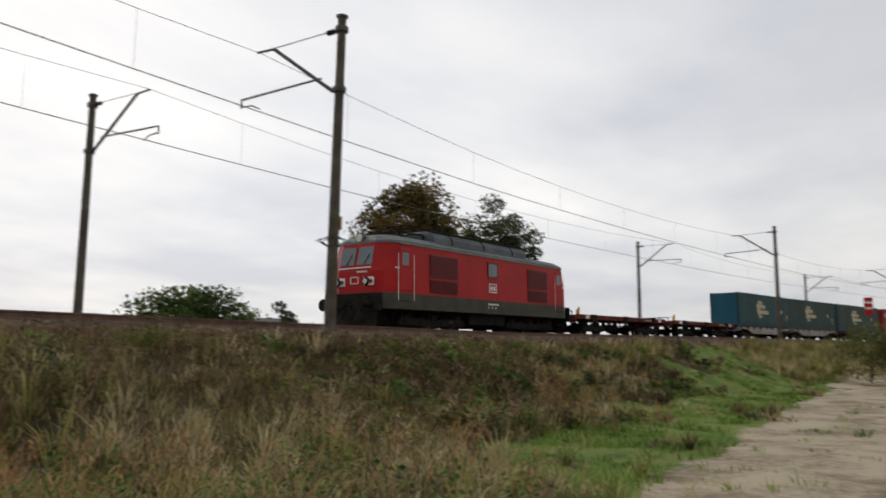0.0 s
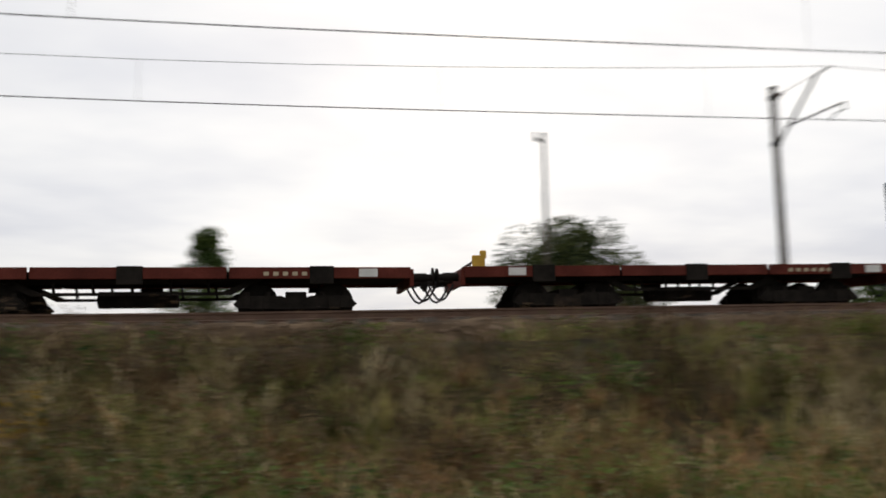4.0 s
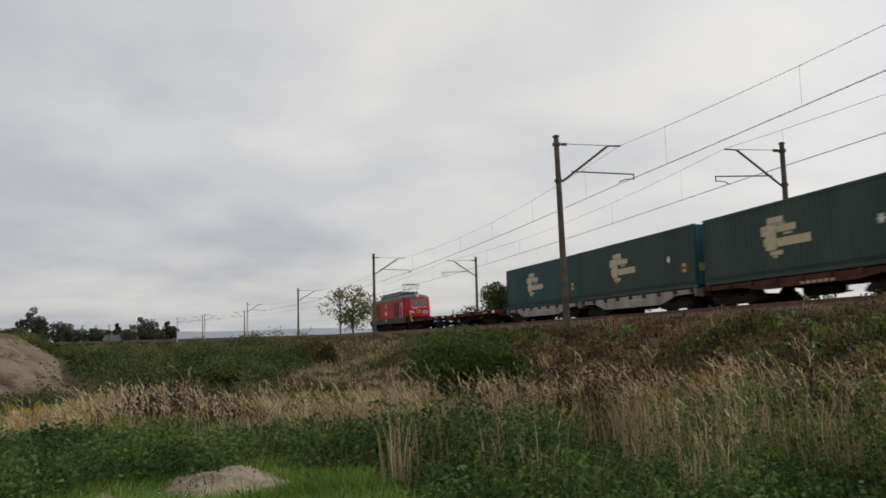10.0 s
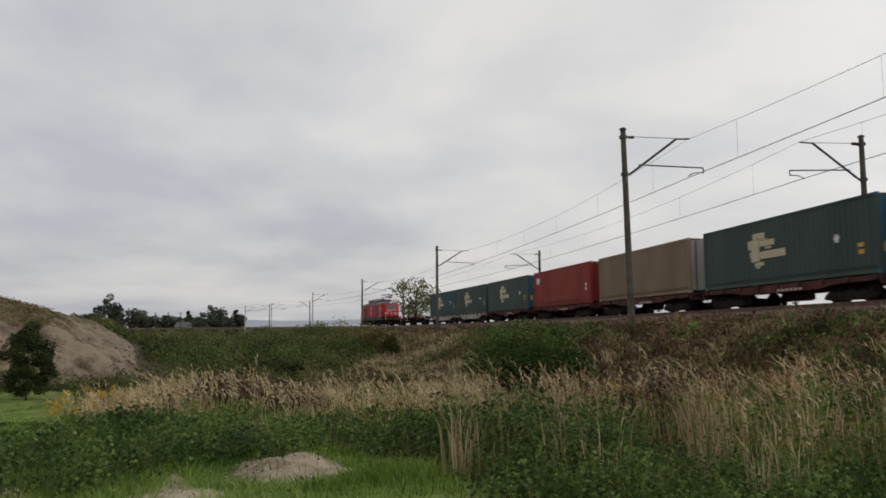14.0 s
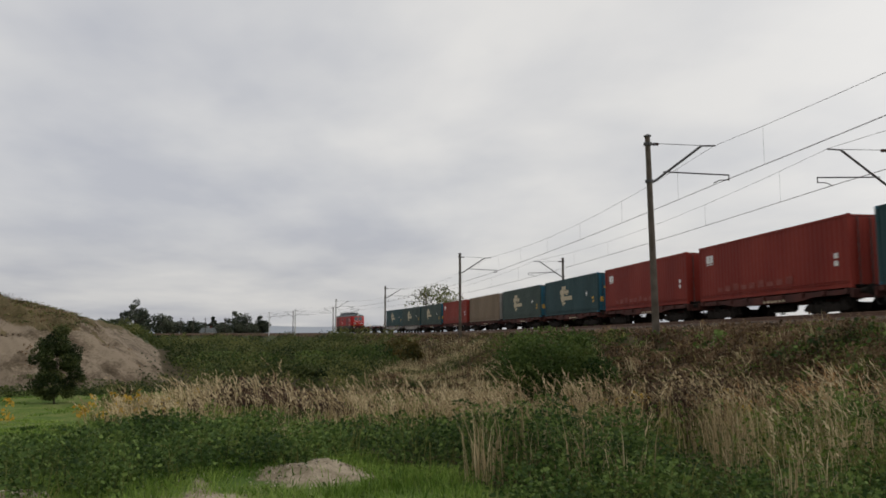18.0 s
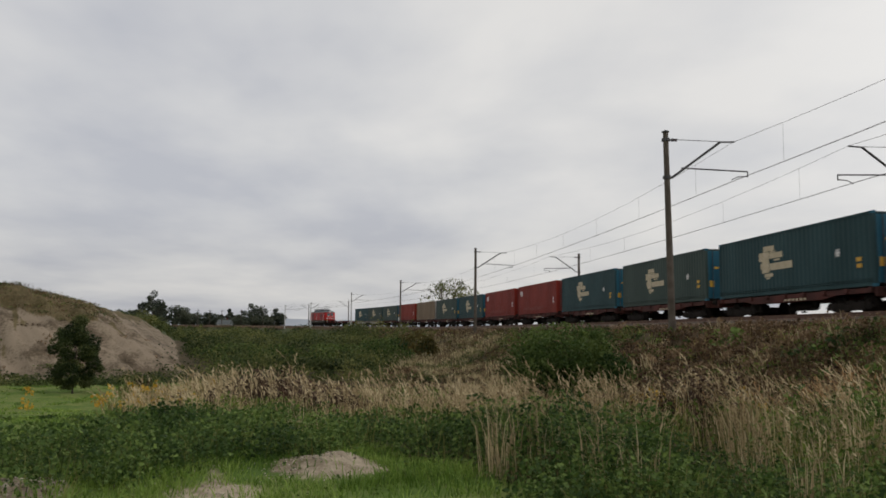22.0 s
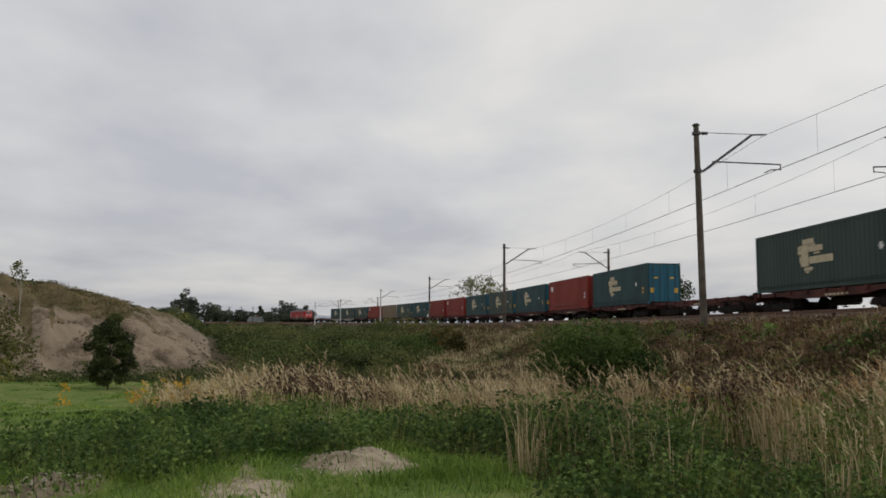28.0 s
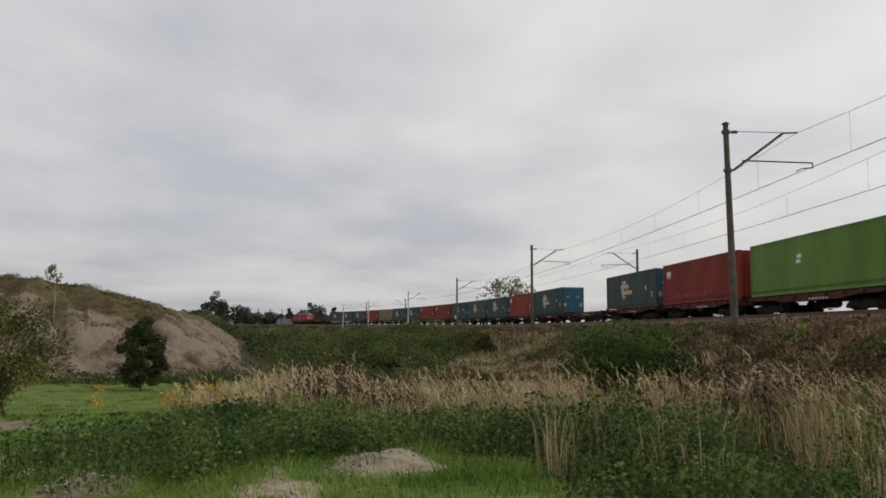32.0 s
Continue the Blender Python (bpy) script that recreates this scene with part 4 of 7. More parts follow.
def build_flat(length, name, label, stanchions):
    """An empty low-sided flat wagon on two bogies."""
    root = tagged(new(name), label, "flat wagon")
    h = length / 2
    bm = nb()
    box(bm, -h + 0.06, h - 0.06, -1.32, 1.32, FLOOR - 0.09, FLOOR, bev=0.01)
    part("deck", bm, M_UNDER, root, "dark plank deck")
    for sy in (-1, 1):
        n = 6
        for i in range(n):
            x0, x1 = -h + 0.05 + (length - 0.1) * i / n, -h + 0.05 + (length - 0.1) * (i + 1) / n
            bm = nb()
            box(bm, x0 + 0.03, x1 - 0.03, sy * 1.36 - 0.035, sy * 1.36 + 0.035, FLOOR - 0.17, FLOOR + 0.10, bev=0.01)
            part("side_sill", bm, M_FLATRED, root, "faded red side sill")
            if i % 2:
                bm = nb()
                box(bm, x0 - 0.28, x0 + 0.28, sy * 1.41 - 0.05, sy * 1.41 + 0.05, FLOOR - 0.30, FLOOR + 0.12, bev=0.01)
                part("stake_pocket", bm, M_UNDER, root)
        bm = nb()
        ring = [(-h + 3.5, FLOOR - 0.1), (h - 3.5, FLOOR - 0.1), (h - 4.3, FLOOR - 0.52), (-h + 4.3, FLOOR - 0.52)]
        ri2 = [(-h + 3.9, FLOOR - 0.17), (h - 3.9, FLOOR - 0.17), (h - 4.5, FLOOR - 0.45), (-h + 4.5, FLOOR - 0.45)]
        for a, b, c, d in ((0, 1, 1, 0), (1, 2, 2, 1), (2, 3, 3, 2), (3, 0, 0, 3)):
            loft(bm, [[(ring[a][0], sy * 0.95, ring[a][1]), (ring[b][0], sy * 0.95, ring[b][1]), (ri2[c][0], sy * 0.95, ri2[c][1]), (ri2[d][0], sy * 0.95, ri2[d][1])],
                      [(ring[a][0], sy * 1.03, ring[a][1]), (ring[b][0], sy * 1.03, ring[b][1]), (ri2[c][0], sy * 1.03, ri2[c][1]), (ri2[d][0], sy * 1.03, ri2[d][1])]])
        part("truss_girder", bm, M_UNDER, root)
        for x in np.linspace(-h + 4.8, h - 4.8, 5):
            bm = nb()
            rod(bm, (x, sy * 0.99, FLOOR - 0.48), (x + 0.05, sy * 0.99, FLOOR - 0.14), 0.035, n=6)
            part("truss_post", bm, M_UNDER, root)
        for x in (-h + 1.1, h - 1.4):
            bm = nb()
            box(bm, x - 0.22, x + 0.22, sy * 1.40 - 0.01, sy * 1.40 + 0.01, FLOOR - 0.13, FLOOR + 0.06)
            part("data_plate", bm, M_WHITE, root, "white data plate")
        bm = nb()
        for k in range(7):
            x = -h + 2.1 + k * 0.22
            box(bm, x, x + 0.12, sy * 1.398 - 0.004, sy * 1.398 + 0.004, FLOOR - 0.10, FLOOR - 0.01)
        part("lettering_bars", bm, M_CREAM, root)["kind"] = "stuff"
    bm = nb()
    rod(bm, (-0.9, 0.25, 0.6), (0.9, 0.25, 0.6), 0.2, n=14)
    part("brake_reservoir", bm, M_UNDER, root)
    for sx in (-1, 1):
        bm = nb()
        box(bm, *sorted((sx * (h - 0.10), sx * h)), -1.35, 1.35, FLOOR - 0.35, FLOOR + 0.06, bev=0.01)
        part("headstock", bm, M_FLATRED, root)
        buffers(root, sx * h, sx)
        bogie(root, sx * (h - 2.8), 2, 1.8)
    bm = nb()
    x = h - 0.45
    box(bm, x - 0.16, x + 0.16, 1.24, 1.32, FLOOR + 0.0, FLOOR + 0.38, bev=0.02)
    box(bm, x - 0.2, x - 0.04, 1.24, 1.32, FLOOR + 0.3, FLOOR + 0.5, bev=0.02)
    part("hand_brake_guard", bm, M_YELLOW, root, "yellow hand brake guard")
    bm = nb()
    for y in (-0.9, 0.2, 0.9):
        rod(bm, (x, y, FLOOR), (x, y, FLOOR + 0.32), 0.03, n=6)
    rod(bm, (x, -0.9, FLOOR + 0.3), (x, 0.9, FLOOR + 0.3), 0.03, n=6)
    part("end_rail", bm, M_UNDER, root)
    return root


def build_skeletal(length, label, frame_m, solid=False):
    """A container wagon: deep side frame, cross beams, spigots, bogies."""
    root = tagged(new("container_wagon"), label, "container wagon", "container wagons")
    h = length / 2
    for sy in (-1, 1):
        bm = nb()
        if solid:
            ring = [(-h, FLOOR - 0.04), (h, FLOOR - 0.04), (h, FLOOR - 0.24), (h - 1.9, FLOOR - 0.27), (h - 3.1, FLOOR - 0.62), (-h + 3.1, FLOOR - 0.62), (-h + 1.9, FLOOR - 0.27), (-h, FLOOR - 0.24)]
        else:
            ring = [(-h, FLOOR - 0.04), (h, FLOOR - 0.04), (h, FLOOR - 0.22), (h - 2.6, FLOOR - 0.24), (h - 3.6, FLOOR - 0.37), (-h + 3.6, FLOOR - 0.37), (-h + 2.6, FLOOR - 0.24), (-h, FLOOR - 0.22)]
        y0, y1 = sorted((sy * 1.02, sy * 1.20))
        loft(bm, [[(a, y0, b) for a, b in ring], [(a, y1, b) for a, b in ring]])
        part("side_frame", bm, frame_m, root)
        for x in np.linspace(-h + 0.4, h - 0.4, 9):
            bm = nb()
            box(bm, x - 0.12, x + 0.12, sy * 1.24 - 0.05, sy * 1.24 + 0.05, FLOOR - 0.20, FLOOR - 0.02, bev=0.01)
            part("bracket", bm, M_SKELRED, root)
        bm = nb()
        for k in range(6):
            x = -1.6 + k * 0.3
            box(bm, x, x + 0.18, sy * 1.204 - 0.003, sy * 1.204 + 0.003, FLOOR - 0.34, FLOOR - 0.24)
        part("lettering_bars", bm, M_CREAM, root)["kind"] = "stuff"
        for x in (-2.1, 2.3):
            bm = nb()
            rod(bm, (x, sy * 1.12, FLOOR - 0.42), (x, sy * 1.12, 0.42), 0.03, n=6)
            rod(bm, (x - 0.22, sy * 1.12, 0.44), (x + 0.22, sy * 1.12, 0.44), 0.03, n=6)
            part("step", bm, M_UNDER, root)
    for x in np.linspace(-h + 0.3, h - 0.3, 7):
        bm = nb()
        box(bm, x - 0.09, x + 0.09, -1.1, 1.1, FLOOR - 0.22, FLOOR - 0.06)
        part("cross_beam", bm, M_UNDER, root)
    for sx in (-1, 1):
        for sy in (-1, 1):
            bm = nb()
            box(bm, sx * 6.0 - 0.09, sx * 6.0 + 0.09, sy * 1.13 - 0.09, sy * 1.13 + 0.09, FLOOR - 0.05, FLOOR - 0.003, bev=0.01)
            part("spigot", bm, M_UNDER, root)
        bm = nb()
        box(bm, *sorted((sx * (h - 0.1), sx * (h + 0.0))), -1.3, 1.3, FLOOR - 0.38, FLOOR - 0.03, bev=0.01)
        part("headstock", bm, frame_m, root)
        buffers(root, sx * h, sx)
        bogie(root, sx * (h - 2.0), 2, 1.8)
    bm = nb()
    rod(bm, (-0.9, 0.3, 0.62), (0.9, 0.3, 0.62), 0.2, n=14)
    part("brake_reservoir", bm, M_UNDER, root)
    return root


CLEN, CWID, CHGT = 12.19, 2.44, 2.86


def build_container(name_col, material, end_m, mark, label):
    """A forty-foot box: ribbed panels, posts, rails, doors at the trailing end."""
    root = tagged(new("shipping_container"), label, "shipping container", "containers on the train")
    h, w = CLEN / 2, CWID / 2
    for sy in (-1, 1):
        bm = nb()
        n = 38
        prof = []
        for i in range(n):
            x0 = -h + 0.12 + (CLEN - 0.24) * i / n
            p = (CLEN - 0.24) / n
            prof += [(x0, 0.0), (x0 + p * 0.30, 0.0), (x0 + p * 0.5, -0.013), (x0 + p * 0.80, -0.013)]
        prof.append((h - 0.12, 0.0))
        lo = [bm.verts.new((x, sy * (w - 0.02 + d), 0.15)) for x, d in prof]
        hi = [bm.verts.new((x, sy * (w - 0.02 + d), CHGT - 0.10)) for x, d in prof]
        for i in range(len(prof) - 1):
            bm.faces.new((lo[i], lo[i + 1], hi[i + 1], hi[i]) if sy < 0 else (lo[i + 1], lo[i], hi[i], hi[i + 1]))
        part("side_panel", bm, material, root)
        bm = nb()
        box(bm, -h + 0.1, h - 0.1, *sorted((sy * w, sy * (w - 0.06))), CHGT - 0.11, CHGT - 0.01)
        part("top_rail", bm, material, root)
        bm = nb()
        box(bm, -h + 0.1, h - 0.1, *sorted((sy * w, sy * (w - 0.05))), 0.02, 0.16)
        part("bottom_rail", bm, material, root)
        for z in (0.21, 0.30):
            bm = nb()
            box(bm, -h + 0.14, h - 0.14, *sorted((sy * (w + 0.012), sy * (w - 0.02))), z, z + 0.03)
            part("ledge", bm, material, root)
        yy = sy * (w + 0.001)
        if mark == "crest":
            bm = nb()
            for a, b, c, d in ((1.22, 1.86, 1.04, 2.02), (0.78, 1.70, 2.04, 2.28), (1.88, 2.10, 1.62, 2.00), (1.88, 1.98, 1.22, 1.50), (0.10, 1.18, 1.68, 1.94), (0.62, 1.18, 1.96, 2.02), (0.30, 0.80, 1.56, 1.64), (-0.66, 1.18, 1.14, 1.46), (0.92, 1.62, 0.84, 1.00), (1.20, 1.50, 0.74, 0.82)):
                box(bm, a, b, yy - 0.004, yy + 0.004, c, d)
            part("crest", bm, M_CREAM, root, "faded cream emblem and lettering blocks")["kind"] = "stuff"
            bm = nb()
            for z in (0.75, 1.0):
                box(bm, -5.35, -5.05, yy - 0.004, yy + 0.004, z, z + 0.16)
            part("yellow_mark", bm, M_YELLOW, root)
        elif mark == "square":
            bm = nb()
            for a, b, c, d in ((4.95, 5.3, 1.95, 2.35), (4.6, 4.9, 1.95, 2.35), (4.6, 5.3, 1.86, 1.9)):
                box(bm, a, b, yy - 0.004, yy + 0.004, c, d)
            part("emblem", bm, M_WHITE, root, "small white emblem")
            bm = nb()
            for z in (0.9, 1.2):
                box(bm, -5.4, -5.15, yy - 0.004, yy + 0.004, z, z + 0.2)
            part("data_mark", bm, M_WHITE, root)
            bm = nb()
            for k in range(9):
                x = 4.2 - k * 0.75
                box(bm, x - 0.5, x, yy - 0.003, yy + 0.003, 0.42, 0.62 + 0.06 * (k % 3))
            part("scuffed_lettering", bm, M_SCUFF, root, "rubbed-off lettering bars")["kind"] = "stuff"
        elif mark == "small":
            bm = nb()
            box(bm, 0.6, 1.0, yy - 0.004, yy + 0.004, 1.75, 1.95)
            box(bm, 0.7, 1.1, yy - 0.004, yy + 0.004, 1.5, 1.68)
            part("emblem", bm, M_WHITE, root, "small white emblem")
        bm = nb()
        for k in range(3):
            x = -3.9
            a = k * math.pi / 3
            r = 0.17
            dx, dz = r * math.cos(a), r * math.sin(a)
            px, pz = -0.035 * math.sin(a), 0.035 * math.cos(a)
            loft(bm, [[(x - dx - px, yy - 0.003, 1.45 - dz - pz), (x + dx - px, yy - 0.003, 1.45 + dz - pz), (x + dx + px, yy - 0.003, 1.45 + dz + pz), (x - dx + px, yy - 0.003, 1.45 - dz + pz)],
                      [(x - dx - px, yy + 0.003 + k * 0.001, 1.45 - dz - pz), (x + dx - px, yy + 0.003 + k * 0.001, 1.45 + dz - pz), (x + dx + px, yy + 0.003 + k * 0.001, 1.45 + dz + pz), (x - dx + px, yy + 0.003 + k * 0.001, 1.45 - dz + pz)]])
        if mark == "crest":
            part("star_mark", bm, M_WHITE, root, "white star mark")
        else:
            bm.free()
        for sx in (-1, 1):
            bm = nb()
            box(bm, *sorted((sx * h, sx * (h - 0.14))), *sorted((sy * w, sy * (w - 0.14))), 0.11, CHGT - 0.11)
            part("corner_post", bm, material, root)
            for z in (0.0, CHGT - 0.12):
                bm = nb()
                box(bm, *sorted((sx * (h + 0.003), sx * (h - 0.175))), *sorted((sy * (w + 0.003), sy * (w - 0.16))), z, z + 0.12, bev=0.008)
                part("corner_casting", bm, end_m, root)
    bm = nb()
    for i in range(24):
        x0 = -h + 0.1 + (CLEN - 0.2) * i / 24
        p = (CLEN - 0.2) / 24
        box(bm, x0, x0 + p * 0.6, -w + 0.06, w - 0.06, CHGT - 0.05, CHGT - 0.02)
    box(bm, -h + 0.1, h - 0.1, -w + 0.06, w - 0.06, CHGT - 0.09, CHGT - 0.05)
    part("roof_panel", bm, material, root)
    bm = nb()
    box(bm, -h + 0.1, h - 0.1, -w + 0.05, w - 0.05, 0.05, 0.13)
    part("underfloor", bm, M_UNDER, root)
    # leading end: ribbed bulkhead
    bm = nb()
    p = (CWID - 0.28) / 9
    prof = [(y0 + k * p, d) for y0 in (-w + 0.14 + p * i for i in range(9)) for k, d in ((0.0, 0.05), (0.2, 0.05), (0.35, 0.02), (0.85, 0.02))] + [(w - 0.14, 0.05)]
    outer = [(h - d, y) for y, d in prof]
    ring = outer + [(h - 0.09, w - 0.14), (h - 0.09, -w + 0.14)]
    loft(bm, [[(x, y, 0.12) for x, y in ring], [(x, y, CHGT - 0.1) for x, y in ring]])
    part("end_wall", bm, end_m, root)
    # trailing end: two doors with lock rods
    for sy in (-1, 1):
        bm = nb()
        y0, y1 = sorted((sy * 0.012, sy * (w - 0.13)))
        box(bm, -h + 0.02, -h + 0.07, y0, y1, 0.14, CHGT - 0.13, bev=0.006)
        for i in range(5):
            a = y0 + 0.09 + (y1 - y0 - 0.18) * i / 5
            box(bm, -h + 0.005, -h + 0.02, a, a + 0.12, 0.24, CHGT - 0.24)
        d = part("door", bm, end_m, root)
        for k in (0.28, 0.82):
            bm = nb()
            rod(bm, (-h - 0.015, sy * k, 0.08), (-h - 0.015, sy * k, CHGT - 0.08), 0.018, n=6)
            part("lock_rod", bm, M_GALV, d)
        bm = nb()
        box(bm, -h - 0.004, -h + 0.002, *sorted((sy * 0.45, sy * 0.72)), 1.75, 1.86)
        box(bm, -h - 0.004, -h + 0.002, *sorted((sy * 0.75, sy * 1.0)), 0.75, 1.1)
        if mark == "crest":
            part("door_mark", bm, M_YELLOW, root)
        else:
            bm.free()
    return root


M_SCUFF = mat("scuffed_lettering", (0.16, 0.022, 0.015), (0.30, 0.12, 0.09), 0.7, 2.2, 9, 0, c=(0.21, 0.045, 0.033))

# places behind the front of the first container, in metres along the train
def train_s(t):
    return K * float(np.polyval((3.0597389e-05, -0.0031390566, 0.0060062837, 12.4989608, -69.9838622), t)) + 0.42 * math.exp(-((t - 5.8) / 1.8) ** 2) + 0.95 * math.exp(-((t - 3.5) / 1.7) ** 2)


RIDE = []                  # (thing, distance behind, half length between pivots, height)


def build_train():
    loco = build_loco()
    RIDE.append((loco, -36.9, 4.0, 0.0))
    flat = build_flat(13.0, "flat_wagon", "empty flat wagon with faded red sills and dark bogies", True)
    RIDE.append((flat, -21.4, 4.0, 0.0))
    long_flat = build_flat(12.2, "flat_wagon", "empty flat wagon with yellow brake guard and faded red sills", True)
    RIDE.append((long_flat, -7.6, 4.0, 0.0))
    grey = build_skeletal(12.15, "dirty grey half of an articulated container wagon", M_GREYWAG, True)
    RIDE.append((grey, 6.1, 4.1, 0.0))
    g2 = copy_thing(grey, Matrix())
    RIDE.append((g2, 18.4, 4.1, 0.0))
    wagon = build_skeletal(12.5, "red-brown container wagon with black bogies", M_SKELRED)
    teal = build_container("teal", M_TEAL, M_BLUE, "crest", "dark teal ribbed container with faded cream emblem")
    olive = build_container("olive", M_OLIVE, M_BLUE, "crest", "greenish grey-teal ribbed container with faded cream emblem")
    red = build_container("red", M_CRED, M_CRED, "square", "rust red ribbed container with small white emblem")
    tan = build_container("tan", M_TAN, M_GREYWAG, "none", "plain tan ribbed container with grey doors")
    green = build_container("green", M_GREEN, M_GREEN, "small", "bright green ribbed container with small white emblem")
    kinds = {"t": teal, "o": olive, "r": red, "n": tan, "g": green}
    spots = [("t", 0.0), ("o", 12.25)]
    order = "ornotrrtotrt_org"
    x = 25.2
    first_wagon = True
    for c in order[0:]:
        ride = wagon if first_wagon else copy_thing(wagon, Matrix())
        first_wagon = False
        RIDE.append((ride, x + 6.1, 4.2, 0.0))
        if c != "_":
            spots.append((c, x))
        x += 13.75
    used = set()
    for c, x in spots:
        ob = kinds[c] if c not in used else copy_thing(kinds[c], Matrix())
        used.add(c)
        RIDE.append((ob, x + 6.1, 4.2, FLOOR))


build_train()


def motions():
    times = [i * 1.0 for i in range(33)]
    for ob, behind, half, z in RIDE:
        rows = []
        for t in times:
            s = train_s(t) - behind
            a, _ = on_track(s + half, 0, z)
            b, _ = on_track(s - half, 0, z)
            d = a - b
            yaw = math.degrees(math.atan2(d.y, d.x))
            pitch = -math.degrees(math.atan2(d.z, math.hypot(d.x, d.y)))
            c = (a + b) / 2
            rows.append((t, pose(c.x, c.y, c.z, 0, pitch, yaw)))
        walk(ob, rows)


# ---------------------------------------------------------------- plants
G_TAN = leafy("dry_reed_grass", (0.17, 0.12, 0.05), (0.66, 0.53, 0.305), (0.39, 0.295, 0.145), 0.35)
G_PLUME = leafy("seed_plume", (0.24, 0.175, 0.090), (0.66, 0.535, 0.33), (0.42, 0.32, 0.178), 0.35)
G_RUST = leafy("rusty_plume", (0.20, 0.10, 0.04), (0.50, 0.30, 0.14), (0.34, 0.19, 0.085), 0.35)
G_GREEN = leafy("weed_green", (0.028, 0.055, 0.010), (0.20, 0.25, 0.055), (0.095, 0.145, 0.028), 0.35)
G_LAWN = leafy("lawn_green", (0.055, 0.115, 0.015), (0.27, 0.36, 0.08), (0.145, 0.235, 0.037), 0.35)
G_STRAW = leafy("straw_blade", (0.10, 0.078, 0.034), (0.62, 0.52, 0.31), (0.36, 0.29, 0.15), 0.35)
G_RUSTGRASS = leafy("rust_blade", (0.085, 0.045, 0.018), (0.38, 0.23, 0.10), (0.20, 0.115, 0.05), 0.35)
G_THATCH = leafy("matted_thatch", (0.035, 0.030, 0.012), (0.27, 0.21, 0.09), (0.115, 0.092, 0.036), 0.25)
G_SEDGE = leafy("sedge_blade", (0.03, 0.045, 0.012), (0.28, 0.27, 0.085), (0.115, 0.13, 0.036), 0.35)
G_BROWN = leafy("dead_weed_brown", (0.038, 0.024, 0.012), (0.27, 0.18, 0.10), (0.125, 0.08, 0.043), 0.25)
G_OLIVE = leafy("olive_blade", (0.055, 0.066, 0.016), (0.48, 0.41, 0.155), (0.255, 0.235, 0.07), 0.35)
G_NETTLE = leafy("nettle_leaf", (0.026, 0.052, 0.013), (0.19, 0.265, 0.066), (0.068, 0.118, 0.026), 0.35)
G_GOLD = leafy("goldenrod", (0.26, 0.15, 0.015), (0.60, 0.38, 0.055), (0.44, 0.26, 0.03), 0.35)
G_DOCK = leafy("dark_dock", (0.03, 0.016, 0.010), (0.12, 0.07, 0.045), (0.06, 0.034, 0.022), 0.2)
L_DARK = leafy("tree_leaf_dark", (0.013, 0.025, 0.008), (0.085, 0.10, 0.03), (0.04, 0.058, 0.016), 0.3)
L_AUTUMN = leafy("tree_leaf_autumn", (0.030, 0.034, 0.010), (0.20, 0.128, 0.036), (0.105, 0.084, 0.023), 0.35)
L_PALE = leafy("tree_leaf_pale", (0.06, 0.075, 0.022), (0.22, 0.215, 0.08), (0.13, 0.14, 0.045), 0.35)
L_BUSH = leafy("bush_leaf", (0.022, 0.048, 0.010), (0.13, 0.175, 0.045), (0.065, 0.105, 0.024), 0.35)
L_SCRUB = leafy("scrub_leaf", (0.024, 0.042, 0.011), (0.18, 0.18, 0.06), (0.078, 0.10, 0.029), 0.35)
# distant leaves: the haze of the air is mixed into their colour
L_HAZE = leafy("haze_tinted_far_leaf", (0.035, 0.046, 0.034), (0.12, 0.13, 0.085), (0.07, 0.083, 0.056), 0.3)
L_WILLOW = leafy("willow_leaf", (0.05, 0.045, 0.016), (0.24, 0.22, 0.06), (0.115, 0.125, 0.032), 0.35)
L_BELT = leafy("scrub_belt_leaf", (0.028, 0.044, 0.013), (0.175, 0.175, 0.056), (0.078, 0.102, 0.029), 0.35)
M_BARK = mat("bark", (0.03, 0.024, 0.018), (0.09, 0.075, 0.06), 0.95, 4, 20, 0.5)
M_BIRCH = mat("birch_bark", (0.20, 0.18, 0.16), (0.46, 0.44, 0.41), 0.9, 3, 15, 0.3)
RNG = np.random.RandomState(11)
WIND = np.array([-0.16, -0.30])


def raw_mesh(name, v, loops, counts, material, tone=None):
    """A mesh from arrays: vertices, corner indices, corners per face, and a tone for each vertex."""
    me = bpy.data.meshes.new(name)
    me.vertices.add(len(v))
    me.vertices.foreach_set("co", np.ascontiguousarray(v, np.float32).ravel())
    me.loops.add(len(loops))
    me.loops.foreach_set("vertex_index", loops.astype(np.int32))
    me.polygons.add(len(counts))
    me.polygons.foreach_set("loop_start", np.r_[0, np.cumsum(counts)[:-1]].astype(np.int32))
    me.update(calc_edges=True)
    if tone is not None:
        me.attributes.new("tone", "FLOAT", "POINT").data.foreach_set("value", np.ascontiguousarray(tone, np.float32))
    me.materials.append(material)
    return me


def tones(p):
    """One tone for each plant: neighbours are alike, stands differ."""
    x, y = p[:, 0], p[:, 1]
    return 0.5 + 0.22 * clouds(x, y, 1.1, 3) + 0.14 * clouds(x, y, 5.0, 9) + RNG.normal(size=len(p)) * 0.20


